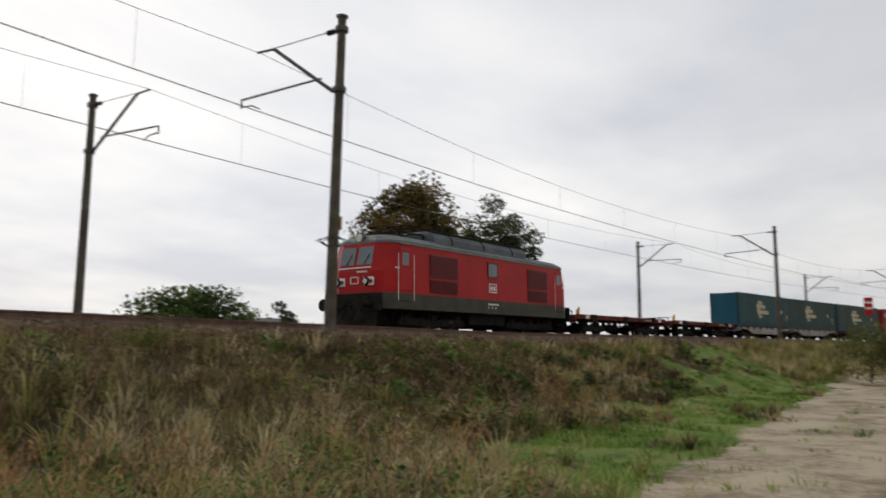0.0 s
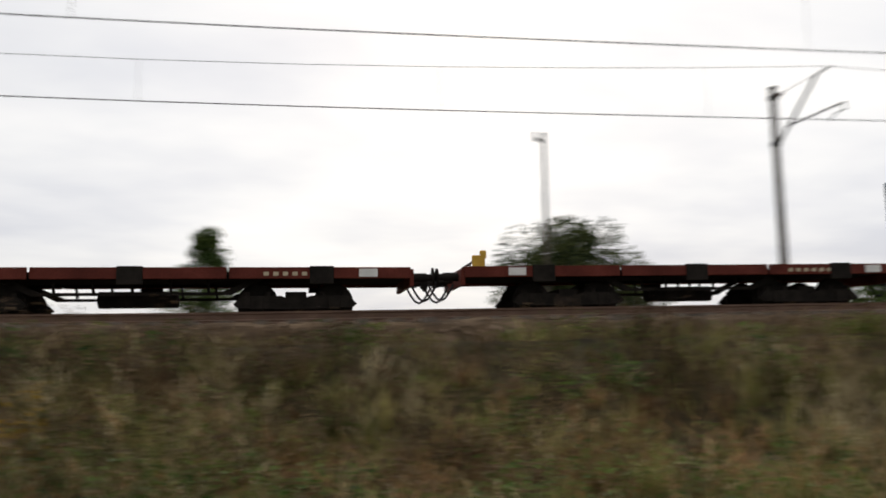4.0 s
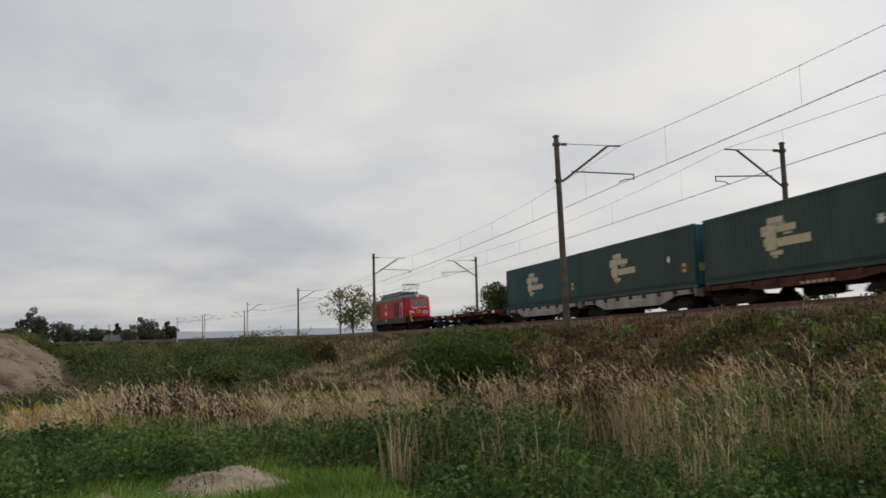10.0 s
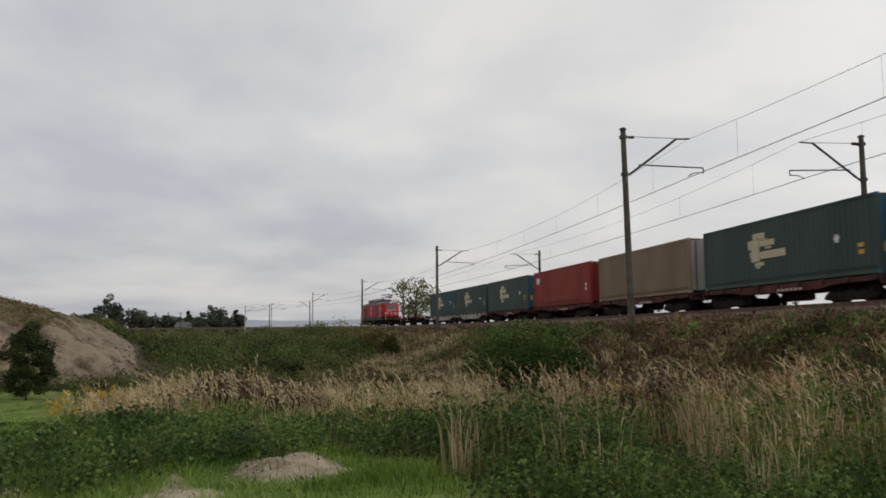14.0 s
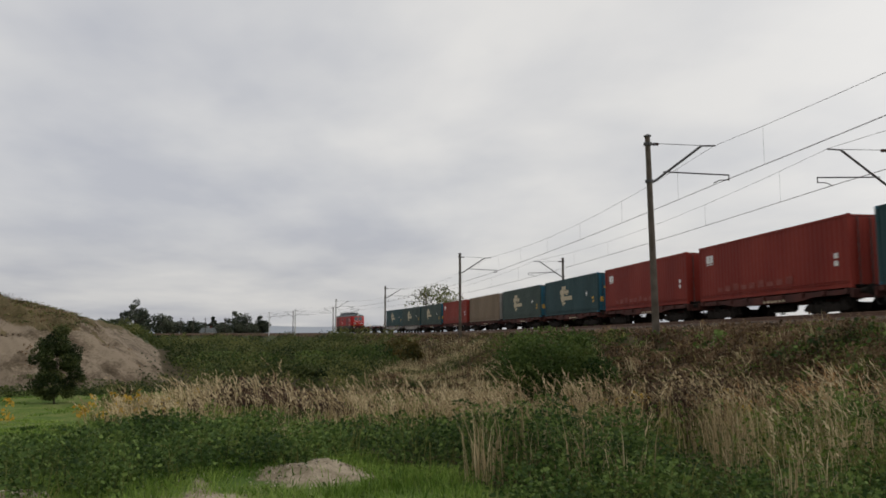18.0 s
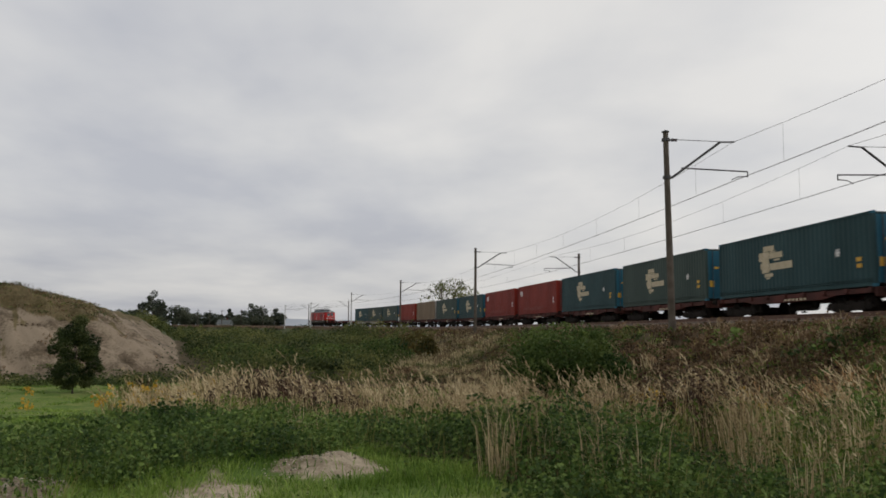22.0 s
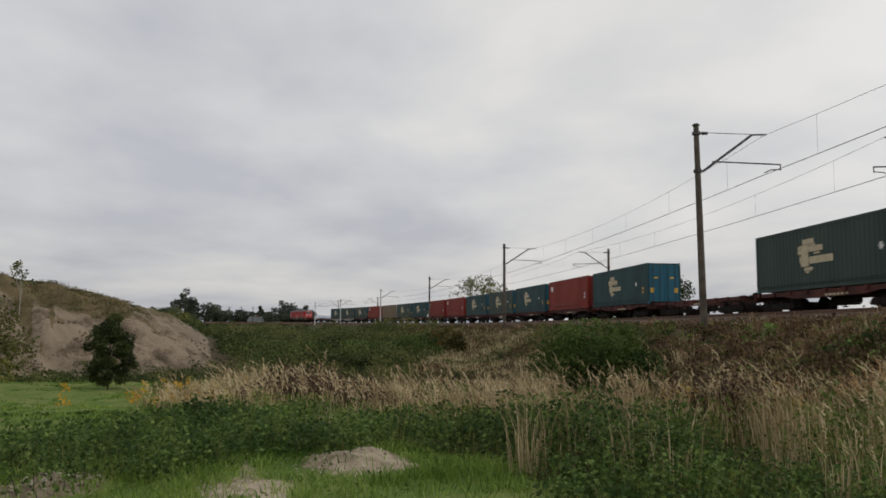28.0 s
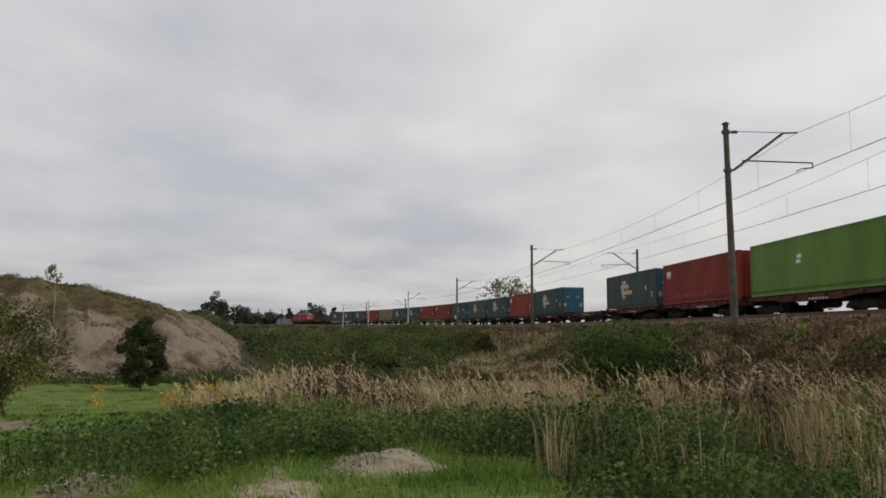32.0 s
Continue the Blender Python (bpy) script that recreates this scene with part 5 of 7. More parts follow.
def blades(p, h, w, lean, bend, tone, fine=False):
    """Arching blades: roots p, heights h, widths w, horizontal lean vectors. Five points each, or nine for fine ones."""
    n = len(p)
    a = RNG.uniform(0, 2 * np.pi, n)
    side = np.c_[np.cos(a), np.sin(a), np.zeros(n)] * (w / 2)[:, None]
    l3 = np.c_[lean, np.zeros(n)]

    def at(u):
        return p + l3 * u ** 1.8 + np.c_[np.zeros((n, 2)), h * (u - 0.42 * bend * u ** 3)]
    if fine:
        m1, m2, m3 = at(0.38), at(0.66), at(0.86)
        v = np.stack([p - side * 0.6, p + side * 0.6, m1 + side, m1 - side, m2 + side * 0.85, m2 - side * 0.85, m3 + side * 0.5, m3 - side * 0.5, at(1.0)], 1)
        faces, counts = ([0, 1, 2, 3], [3, 2, 4, 5], [5, 4, 6, 7], [7, 6, 8]), [4, 4, 4, 3]
    else:
        m = at(0.6)
        v = np.stack([p - side, p + side, m + side * 0.8, m - side * 0.8, at(1.0)], 1)
        faces, counts = ([0, 1, 2, 3], [3, 2, 4]), [4, 3]
    k = v.shape[1]
    b = (np.arange(n) * k)[:, None]
    loops = np.concatenate([b + np.array(f) for f in faces], 1).ravel()
    return v.reshape(-1, 3), loops, np.tile(counts, n), np.repeat(tone + RNG.normal(size=n) * 0.10, k)


def leaves(c, size, tone, up=0.5, long=1.5):
    """Bent diamond leaves at places c."""
    n = len(c)
    d = RNG.normal(size=(n, 3))
    d[:, 2] = np.abs(d[:, 2]) * up
    d /= np.linalg.norm(d, axis=1, keepdims=True)
    e = np.cross(d, RNG.normal(size=(n, 3)))
    e /= np.linalg.norm(e, axis=1, keepdims=True)
    s = size[:, None]
    nrm = np.cross(d, e)
    v = np.stack([c - d * s * long / 2, c + e * s / 2 + nrm * s * 0.12, c + d * s * long / 2, c - e * s / 2 + nrm * s * 0.12], 1).reshape(-1, 3)
    b = (np.arange(n) * 4)[:, None]
    loops = np.concatenate([b + np.array([0, 1, 2]), b + np.array([0, 2, 3])], 1).ravel()
    return v, loops, np.full(2 * n, 3), np.repeat(tone + RNG.normal(size=n) * 0.10, 4)


def join(*packs):
    vs, ls, cs, ts, o = [], [], [], [], 0
    for v, l, c, t in packs:
        vs.append(v); ls.append(l + o); cs.append(c); ts.append(t)
        o += len(v)
    return np.concatenate(vs), np.concatenate(ls), np.concatenate(cs), np.concatenate(ts)


def stuff(name, pack, material, label, cat):
    return tagged(new(name, raw_mesh(name, *pack[:3], material, pack[3])), label, cat, kind="stuff")


def scatter(n, yaw0, yaw1, r0, r1, keep=None, power=1.0, edge=7.6, clump=1, gap=0.25):
    """Places in a sector round the viewer, thinning outwards, in clumps; on the ground."""
    yaw = np.radians(RNG.uniform(yaw0, yaw1, n // clump))
    r = (r0 ** (2 - power) + RNG.uniform(0, 1, n // clump) * (r1 ** (2 - power) - r0 ** (2 - power))) ** (1 / (2 - power))
    x, y = np.repeat(-np.sin(yaw) * r, clump), np.repeat(np.cos(yaw) * r, clump)
    if clump > 1:
        x, y = x + RNG.normal(size=len(x)) * gap, y + RNG.normal(size=len(x)) * gap
    r, yaw = np.hypot(x, y), np.arctan2(-x, y)
    nn, _ = side_distance(x, y)
    k = (nn > edge) & (r > 3.0)
    if keep is not None:
        k &= keep(x, y, r, np.degrees(yaw), nn)
    x, y = x[k], y[k]
    return np.c_[x, y, ground_z(x, y) - 0.03]


def beside_track(n, yaw0, yaw1, o0, o1, clump=3, gap=0.3):
    """Places along the line, between two distances from the far track's centre."""
    s = np.repeat(RNG.uniform(*sorted((s_at_yaw(yaw0, 8.0), s_at_yaw(yaw1, 8.0))), n // clump), clump)
    o = np.repeat(RNG.uniform(o0, o1, n // clump), clump)
    p = np.array([(q.x, q.y) for q in (on_track(a, b)[0] for a, b in zip(s[::clump], o[::clump]))])
    p = np.repeat(p, clump, 0) + RNG.normal(size=(len(s), 2)) * gap
    p = p[np.hypot(p[:, 0], p[:, 1]) > 6]
    return np.c_[p, ground_z(p[:, 0], p[:, 1]) - 0.03]


def rise(p):
    """Growth differs from patch to patch."""
    r = np.hypot(p[:, 0], p[:, 1])
    return np.clip(0.92 + 0.30 * clouds(p[:, 0], p[:, 1], 1.3, 5) + 0.20 * clouds(p[:, 0], p[:, 1], 4.0, 6), 0.35, 1.5) * np.interp(r, [12, 15, 28], [1.0, 0.86, 0.72])


def patchy(x, y, s, cut):
    return 0.83 * clouds(x, y, 2.2 / s, int(s * 100) % 17) > cut


def tufts(roots, per, h0, h1, spread, w0, lean0, windy=0.08):
    """Many blades round each root; widths grow with distance so that far blades still show."""
    n = len(roots)
    p = np.repeat(roots, per, 0)
    m = len(p)
    off = RNG.normal(size=(m, 2)) * spread
    p = p + np.c_[off, np.zeros(m)]
    th = np.repeat(RNG.uniform(0.75, 1.15, n) * rise(roots), per)
    h = RNG.uniform(h0, h1, m) * th
    r = np.hypot(p[:, 0], p[:, 1])
    w = w0 * (0.7 + 0.6 * RNG.uniform(size=m)) * np.clip(r / 11, 0.8, 3.2)
    lean = off / (np.linalg.norm(off, axis=1, keepdims=True) + 1e-6) * (RNG.uniform(0.1, 1, m) * lean0 * h)[:, None]
    lean = lean + WIND * (h * windy * RNG.uniform(0.2, 1, m))[:, None]
    return blades(p, h, w, lean, RNG.uniform(0.2, 1, m), np.repeat(tones(roots), per))


def tussocks(roots, per, l0, l1, w0, open_=0.75):
    """Coarse grass that arches out of one foot all round and hangs over; one tone for each tussock."""
    n = len(roots)
    p = np.repeat(roots, per, 0)
    m = len(p)
    a = RNG.uniform(0, 2 * np.pi, m)
    out = np.c_[np.cos(a), np.sin(a)]
    size = np.repeat(RNG.uniform(0.65, 1.2, n) * np.clip(rise(roots), 0.6, 1.3), per)
    h = RNG.uniform(l0, l1, m) * size
    spread = RNG.uniform(0.05, 1, m) ** 0.7
    p = p + np.c_[out * (0.09 * size * spread)[:, None], np.zeros(m)]
    lean = out * (h * spread * open_ * RNG.uniform(0.5, 1.3, m))[:, None] + RNG.normal(size=(m, 2)) * 0.08 + WIND * (h * RNG.uniform(0.0, 0.9, m))[:, None]
    r = np.hypot(p[:, 0], p[:, 1])
    w = w0 * RNG.uniform(0.6, 1.3, m) * np.clip(r / 10, 0.8, 2.5)
    tone = np.repeat(0.45 + 0.2 * clouds(roots[:, 0], roots[:, 1], 2.0, 4) + RNG.normal(size=n) * 0.22, per) + RNG.normal(size=m) * 0.08
    bend = 0.4 + 1.0 * spread + RNG.normal(size=m) * 0.25
    near = r < 11
    return join(*[blades(p[k], h[k], w[k], lean[k], bend[k], tone[k], fine=f) for k, f in ((near, True), (~near, False))])


def plumes(roots, per, h0, h1, spread, size, fat=0.0115):
    """Upright stalks, each with a loose feathery seed head of thin slivers that nods to one side."""
    p = np.repeat(roots, per, 0)
    m = len(p)
    p = p + np.c_[RNG.normal(size=(m, 2)) * spread, np.zeros(m)]
    h = RNG.uniform(h0, h1, m) * np.repeat(rise(roots), per)
    r = np.hypot(p[:, 0], p[:, 1])
    k = np.clip(r / 11, 0.8, 2.2)
    lean = RNG.normal(size=(m, 2)) * 0.16 * h[:, None] + WIND * (h * RNG.uniform(-0.1, 0.7, m))[:, None]
    l3 = np.c_[lean, np.zeros(m)]
    tn = np.repeat(tones(roots), per)
    packs = [blades(p, h, 0.006 * k, lean, np.full(m, 0.12), tn - 0.1)]
    tip = p + np.c_[np.zeros((m, 2)), h * 0.95] + l3
    ax = np.c_[lean * 0.8 + WIND * 0.10, np.full(m, 0.20)]
    ax = ax / np.linalg.norm(ax, axis=1, keepdims=True)
    L = size * RNG.uniform(0.6, 1.3, m)
    droop = np.r_[WIND * 0.9, -0.25]
    for q in range(5):
        u = -0.45 + 0.22 * q
        base = tip + ax * (L * u)[:, None] + droop * (L * max(u, 0) ** 2)[:, None]
        d = ax * 0.8 + droop * max(u + 0.2, 0) * 0.8 + RNG.normal(size=(m, 3)) * 0.22
        top = base + d * (L * 0.42)[:, None]
        a = RNG.uniform(0, np.pi, m)
        sd = np.c_[np.cos(a), np.sin(a), np.zeros(m)] * (fat * k * (1.15 - abs(q - 1.5) * 0.2) * RNG.uniform(0.6, 1.4, m))[:, None]
        mid = base + (top - base) * 0.4
        v = np.stack([base, mid + sd, top, mid - sd], 1).reshape(-1, 3)
        b = (np.arange(m) * 4)[:, None]
        packs.append((v, (b + np.array([0, 1, 2, 3])).ravel(), np.full(m, 4), np.repeat(tn, 4)))
    return join(*packs)


def herbs(roots, per, h0, h1, spread, size, up=0.6):
    """Leafy weeds: leaves spread up each plant."""
    n = len(roots)
    ph = RNG.uniform(h0, h1, n) * rise(roots)
    p = np.repeat(roots, per, 0)
    m = len(p)
    u = RNG.uniform(0.12, 1, m)
    hh = np.repeat(ph, per) * u
    off = RNG.normal(size=(m, 2)) * (spread * (1.15 - 0.6 * u))[:, None]
    r = np.hypot(p[:, 0], p[:, 1])
    return leaves(p + np.c_[off, hh], size * RNG.uniform(0.6, 1.4, m) * np.clip(r / 11, 0.8, 2.6), np.repeat(tones(roots), per), up)


def in_tan(x, y, r, yaw, n):
    inner = np.interp(yaw, [-5, 25, 45, 55, 63, 70, 75, 84, 96, 101], [6, 6.3, 7.6, 9.2, 10.2, 10.8, 11.2, 12.4, 14.0, 19])
    outer = np.interp(yaw, [-5, 40, 63, 72, 80, 90, 101], [17, 16, 17, 22, 33, 38, 36])
    return (r > inner + 0.9 * wob(x, y, 0.8)) & (r < outer) & (n > 10.2) & (mound(x, y) < -0.5)


def chance(x, p):
    return RNG.uniform(size=len(x)) < p


def build_grass():
    # dry reed grass in the hollow between viewer and bank
    t = scatter(15000, -4, 101, 6, 38, lambda x, y, r, a, n: in_tan(x, y, r, a, n) & patchy(x, y, 0.5, -0.35) & chance(x, np.interp(a, [0, 46, 58, 76, 86], [0.20, 0.14, 0.19, 0.42, 0.5])), 0.7, clump=7, gap=0.20)
    stuff("reed_grass", tufts(t, 5, 0.40, 0.92, 0.10, 0.012, 0.30), G_TAN, "waist-high dry tan reed grass", "grass")
    d = t[patchy(t[:, 0], t[:, 1], 0.8, -0.5)]
    stuff("reed_plumes", plumes(d, 2, 0.60, 1.12, 0.13, 0.27), G_PLUME, "pale tan seed plumes nodding in the wind", "grass")
    near = scatter(170, 42, 76, 7.6, 12.0, lambda x, y, r, a, n: r > np.interp(a, [46, 70, 79], [7.4, 8.0, 9.4]), clump=5, gap=0.12)
    stuff("reed_clumps", join(tufts(near, 6, 0.35, 0.85, 0.08, 0.012, 0.28), plumes(near, 2, 0.55, 1.0, 0.08, 0.20)), G_PLUME, "pale reed clumps standing among green weeds", "grass")
    t = scatter(6500, -4, 101, 6, 38, in_tan, 0.8, clump=4)
    stuff("reed_grass_leaves", tufts(t, 11, 0.25, 0.66, 0.16, 0.015, 0.7), G_SEDGE, "olive green grass leaves between dry stalks", "grass")
    # dark dead docks among it
    b = scatter(2600, 0, 100, 10, 40, lambda x, y, r, a, n: in_tan(x, y, r, a, n) & patchy(x, y, 0.3, 0.55), clump=5)
    stuff("dead_docks", join(tufts(b, 7, 0.5, 0.95, 0.10, 0.012, 0.12), herbs(b, 26, 0.5, 0.95, 0.09, 0.03)), G_BROWN, "dark brown dead dock stalks", "weeds")
    # nettles and low weeds in front of it
    t = scatter(9600, 40, 113, 6.6, 18, lambda x, y, r, a, n: (r > np.interp(a, [40, 60, 72, 78, 84, 92, 97, 106, 113], [6.2, 6.4, 7.0, 9.3, 10.2, 10.2, 9.6, 9.0, 8.8]) + 0.9 * clouds(x, y, 1.2, 14))
                & (r < np.interp(a, [40, 55, 70, 84, 96, 106, 113], [8.0, 8.8, 11.2, 14.4, 14.8, 12.4, 11]) + 1.0 * clouds(x, y, 1.6, 16)), clump=4)
    stuff("nettle_bed", herbs(t, 25, 0.04, 0.48, 0.17, 0.040), G_NETTLE, "dense knee-high bed of dark green nettles", "weeds")
    c = scatter(3600, 42, 90, 7.4, 15, lambda x, y, r, a, n: (r > np.interp(a, [44, 62, 74, 80, 90], [7.0, 7.6, 9.0, 11.4, 12.4])) & patchy(x, y, 0.75, 0.36), clump=6, gap=0.22)
    stuff("tall_nettles", herbs(c, 46, 0.40, 0.78, 0.15, 0.042, 0.5), G_NETTLE, "waist-high clumps of dark nettles among reeds", "weeds")
    stuff("nettle_stems", tufts(t[::4], 6, 0.18, 0.55, 0.14, 0.011, 0.6), G_SEDGE, "green stems and coarse grass among nettles", "weeds")
    # leafy weeds scattered through the reeds
    t = scatter(9500, -4, 98, 7, 34, lambda x, y, r, a, n: in_tan(x, y, r, a, n) & (patchy(y, x, 0.55, 0.1) | ((a < 60) & chance(x, 0.5))), clump=5, gap=0.3)
    stuff("meadow_weeds", herbs(t, 26, 0.15, 0.62, 0.17, 0.042), G_GREEN, "patches of green leafy weeds in dry grass", "weeds")
    t = scatter(900, 0, 100, 9, 34, lambda x, y, r, a, n: in_tan(x, y, r, a, n) & patchy(y, x, 0.33, 0.7), clump=4)
    stuff("goldenrod", join(herbs(t, 22, 0.4, 0.8, 0.10, 0.03), tufts(t, 4, 0.4, 0.75, 0.06, 0.008, 0.1)), G_GOLD, "yellow flowering goldenrod tufts", "weeds")

    # turf
    def turf(x, y, r, a, n):
        near = (r < np.interp(a, [40, 60, 72, 80, 84, 92, 97, 106, 125], [5.6, 5.8, 7.0, 9.9, 11.0, 11.0, 10.2, 9.6, 9.4]) + 0.4 * wob(x, y, 1.2))
        strip_ = (a > 95) & (r > 11.2) & (r < np.where(a > 100, 42, 26))
        bare = ((x + 9.1) / 0.75) ** 2 + ((y - 0.45) / 0.85) ** 2 < 0.9 + 0.35 * clouds(x, y, 0.35, 41)
        bare |= ((x + 8.2) / 1.1) ** 2 + ((y + 0.65) / 0.5) ** 2 < 0.40 + 0.6 * clouds(x, y, 0.35, 42)
        bare |= ((x + 8.2) / 0.75) ** 2 + ((y + 2.5) / 0.55) ** 2 < 0.65 + 0.3 * clouds(x, y, 0.35, 43)
        bare |= ((x + 14.8) / 2.0) ** 2 + ((y + 6.4) / 1.0) ** 2 < 0.6 + 0.3 * wob(x, y, 2.5)
        return (near | strip_) & (~bare | (RNG.uniform(size=len(x)) < np.where((y < 0) & (y > -1.4), 0.22, 0.06))) & (mound(x, y) < -0.3) & (RNG.uniform(size=len(x)) < 0.5 + 0.5 * patchy(x, y, 0.9, -0.3))
    t = np.concatenate([scatter(9000, 44, 125, 4.5, 42, turf, 1.15, clump=3, gap=0.2), scatter(2600, 60, 112, 7.4, 11.5, turf, clump=3, gap=0.2)])
    stuff("turf", tufts(t, 13, 0.04, 0.19, 0.085, 0.013, 0.8), G_LAWN, "short bright green turf", "grass")
    t = scatter(900, 60, 125, 6, 24, turf, clump=3)
    stuff("turf_weeds", herbs(t, 12, 0.04, 0.18, 0.10, 0.04, 0.9), G_GREEN, "low broad-leaved weeds in turf", "weeds")
    # fringe of dry growth along the top of the sand bank
    t = scatter(5200, 97, 126, 43, 62, lambda x, y, r, a, n: (turfed(x, y) > 0) & (turfed(x, y) < 5), 0.5)
    stuff("bank_top_grass", tufts(t, 10, 0.10, 0.36, 0.25, 0.006, 0.6), G_BROWN, "dry grass fringe on top of the sand bank", "grass")
    sl = scatter(2600, 96, 126, 38, 56, lambda x, y, r, a, n: (mound(x, y) > 0.3) & (turfed(x, y) < 0.5) & (clouds(0.75 * x - 0.85 * y, mound(x, y) * 0.5, 1.5, 24) > 0.62), 0.5)
    stuff("flank_tufts", join(tufts(sl, 7, 0.08, 0.32, 0.16, 0.007, 0.8), herbs(sl, 10, 0.05, 0.25, 0.18, 0.03)), G_BROWN, "scattered withered tufts on the sand bank", "grass")
    stuff("bank_top_weeds", herbs(t[::4], 20, 0.08, 0.34, 0.28, 0.024), L_SCRUB, "dark weeds on top of the sand bank", "weeds")
    t = scatter(1400, 97, 126, 36, 48, lambda x, y, r, a, n: (mound(x, y) < 0.9) & (mound(x, y) > -2.5), 0.5)
    stuff("bank_foot_weeds", herbs(t, 30, 0.15, 0.7, 0.28, 0.028), L_SCRUB, "weeds along the foot of the sand bank", "weeds")


def verge_line(x):
    return np.clip(3.6 + 0.14 * (x - 9), 3.2, 5.6)


def build_bank():
    # the side where the train comes from: rank mixed growth up to the ballast
    def rank(x, y, r, a, n):
        verge = (y < verge_line(x) + 1.3 * clouds(x, y, 2.4, 52)) & (clouds(x, y, 1.5, 53) < 0.62)
        return ~((x > 9.5) & verge) & ~zone_road(x, y) & ~((a > 42) & (r < 11.5))

    def lot(n, cut, s, flip, clump, extra=None, power=1.3):
        return scatter(n, -97, 60, 5.0, 70, lambda x, y, r, a, nn: rank(x, y, r, a, nn) & (patchy(y, x, s, cut) if flip else patchy(x, y, s, cut)) & (extra(x, y, nn) if extra else True), power, clump=clump, gap=0.3)
    # matted growth that covers the soil
    th = lot(20000, -1.6, 0.5, False, 3)
    k = clouds(th[:, 0], th[:, 1], 1.8, 41) + 0.45 * RNG.normal(size=len(th)) - 0.75 * ((th[:, 0] < 7) & (th[:, 0] > -3)) + 0.35 * ((th[:, 0] > 7) | (th[:, 0] < -3))
    stuff("bank_thatch", tufts(th[k < 0.0], 9, 0.12, 0.46, 0.07, 0.015, 0.9), G_THATCH, "matted withered grass covering the bank", "grass")
    stuff("bank_grass", tufts(th[(k >= 0.0) & (k < 0.55)], 9, 0.15, 0.52, 0.07, 0.015, 0.9), G_OLIVE, "olive grass covering the bank", "grass")
    stuff("bank_litter", tufts(th[k >= 0.55], 9, 0.15, 0.52, 0.07, 0.015, 0.9), G_TAN, "matted straw covering the bank", "grass")
    # coarse tussocks that arch over, each species in stands of its own
    tus = lot(10000, -0.95, 0.55, False, 2, lambda x, y, n: (n > 9.0) | (x > 14), 1.15)
    kind = clouds(tus[:, 0], tus[:, 1], 2.6, 12) + 0.5 * RNG.normal(size=len(tus)) - 0.3 * ((tus[:, 0] < 7) & (tus[:, 0] > -3)) + 0.25 * (tus[:, 0] > 8)
    stuff("straw_tussock", tussocks(tus[kind > 0.1], 28, 0.34, 0.95, 0.016), G_STRAW, "pale straw tussocks arching over on the bank", "grass")
    stuff("green_tussock", tussocks(tus[(kind <= 0.1) & (kind > -0.5)], 28, 0.34, 0.92, 0.016), G_OLIVE, "yellowish green tussocks on the bank", "grass")
    stuff("rusty_tussock", tussocks(tus[kind <= -0.5], 28, 0.30, 0.75, 0.014), G_RUSTGRASS, "rust brown withered tussocks on the bank", "grass")
    # knee-high leafy weeds in dense stands
    wd = lot(12000, 0.0, 0.7, True, 5, lambda x, y, n: (n > 8.4) & chance(x, np.where(x > 9, 0.35, 1.0)), 1.2)
    stuff("leafy_weeds", herbs(wd, 34, 0.25, 0.75, 0.17, 0.048, 0.5), G_NETTLE, "dense stands of dark green leafy weeds on the bank", "weeds")
    mg = lot(13000, -0.05, 0.5, False, 6, lambda x, y, n: (n > 8.0) & chance(x, np.where((x < 13) & (n < 13), 0.95, 0.35)), 1.2)
    stuff("mugwort", join(tufts(mg, 4, 0.45, 0.95, 0.08, 0.010, 0.18), herbs(mg, 30, 0.45, 0.92, 0.10, 0.030, 0.8)), G_BROWN, "tall brown withered mugwort on the bank", "weeds")
    tall = scatter(1300, -97, -72, 24, 62, lambda x, y, r, a, n: ~zone_road(x, y) & (y > verge_line(x) + 1.2) & (y < verge_line(x) + 6), 0.6, clump=3, gap=0.4)
    tall = np.concatenate([tall, beside_track(700, -83, -95, 7.4, 12.0, gap=0.5)])
    k = RNG.uniform(size=len(tall))
    stuff("rank_grass", tufts(tall[k < 0.55], 22, 0.6, 1.35, 0.24, 0.012, 0.5), G_OLIVE, "tall rank grass beyond the verge", "grass")
    stuff("rank_straw", tufts(tall[k >= 0.45], 20, 0.5, 1.3, 0.24, 0.012, 0.5), G_TAN, "tall tan straw beyond the verge", "grass")
    hb = lot(4200, -1.6, 0.5, False, 3)
    k = RNG.uniform(size=len(hb)) + 0.4 * wob(hb[:, 1], hb[:, 0], 0.6) + 0.25 * ((hb[:, 0] < 8) & (hb[:, 0] > -2))
    stuff("bank_undergrowth", herbs(hb[k < 0.68], 24, 0.05, 0.32, 0.2, 0.028), G_OLIVE, "low olive undergrowth on the bank", "weeds")
    stuff("bank_withered_leaves", herbs(hb[k >= 0.68], 24, 0.05, 0.36, 0.2, 0.028), G_BROWN, "low withered undergrowth on the bank", "weeds")
    pl = lot(6500, 0.0, 0.7, True, 5, lambda x, y, n: n > 9.8)
    k = RNG.uniform(size=len(pl))
    stuff("bank_plumes", plumes(pl[k < 0.4], 3, 0.5, 0.95, 0.10, 0.22, 0.010), G_TAN, "tan seed plumes on the bank", "grass")
    stuff("rusty_plumes", plumes(pl[k >= 0.4], 4, 0.5, 0.95, 0.10, 0.24, 0.010), G_RUST, "rusty brown seed plumes on the bank", "grass")
    br = lot(6000, -0.1, 0.4, True, 5, lambda x, y, n: chance(x, np.where(((n < 13) & (x < 12)) | ((x < 8) & (x > -2)), 0.95, 0.40)))
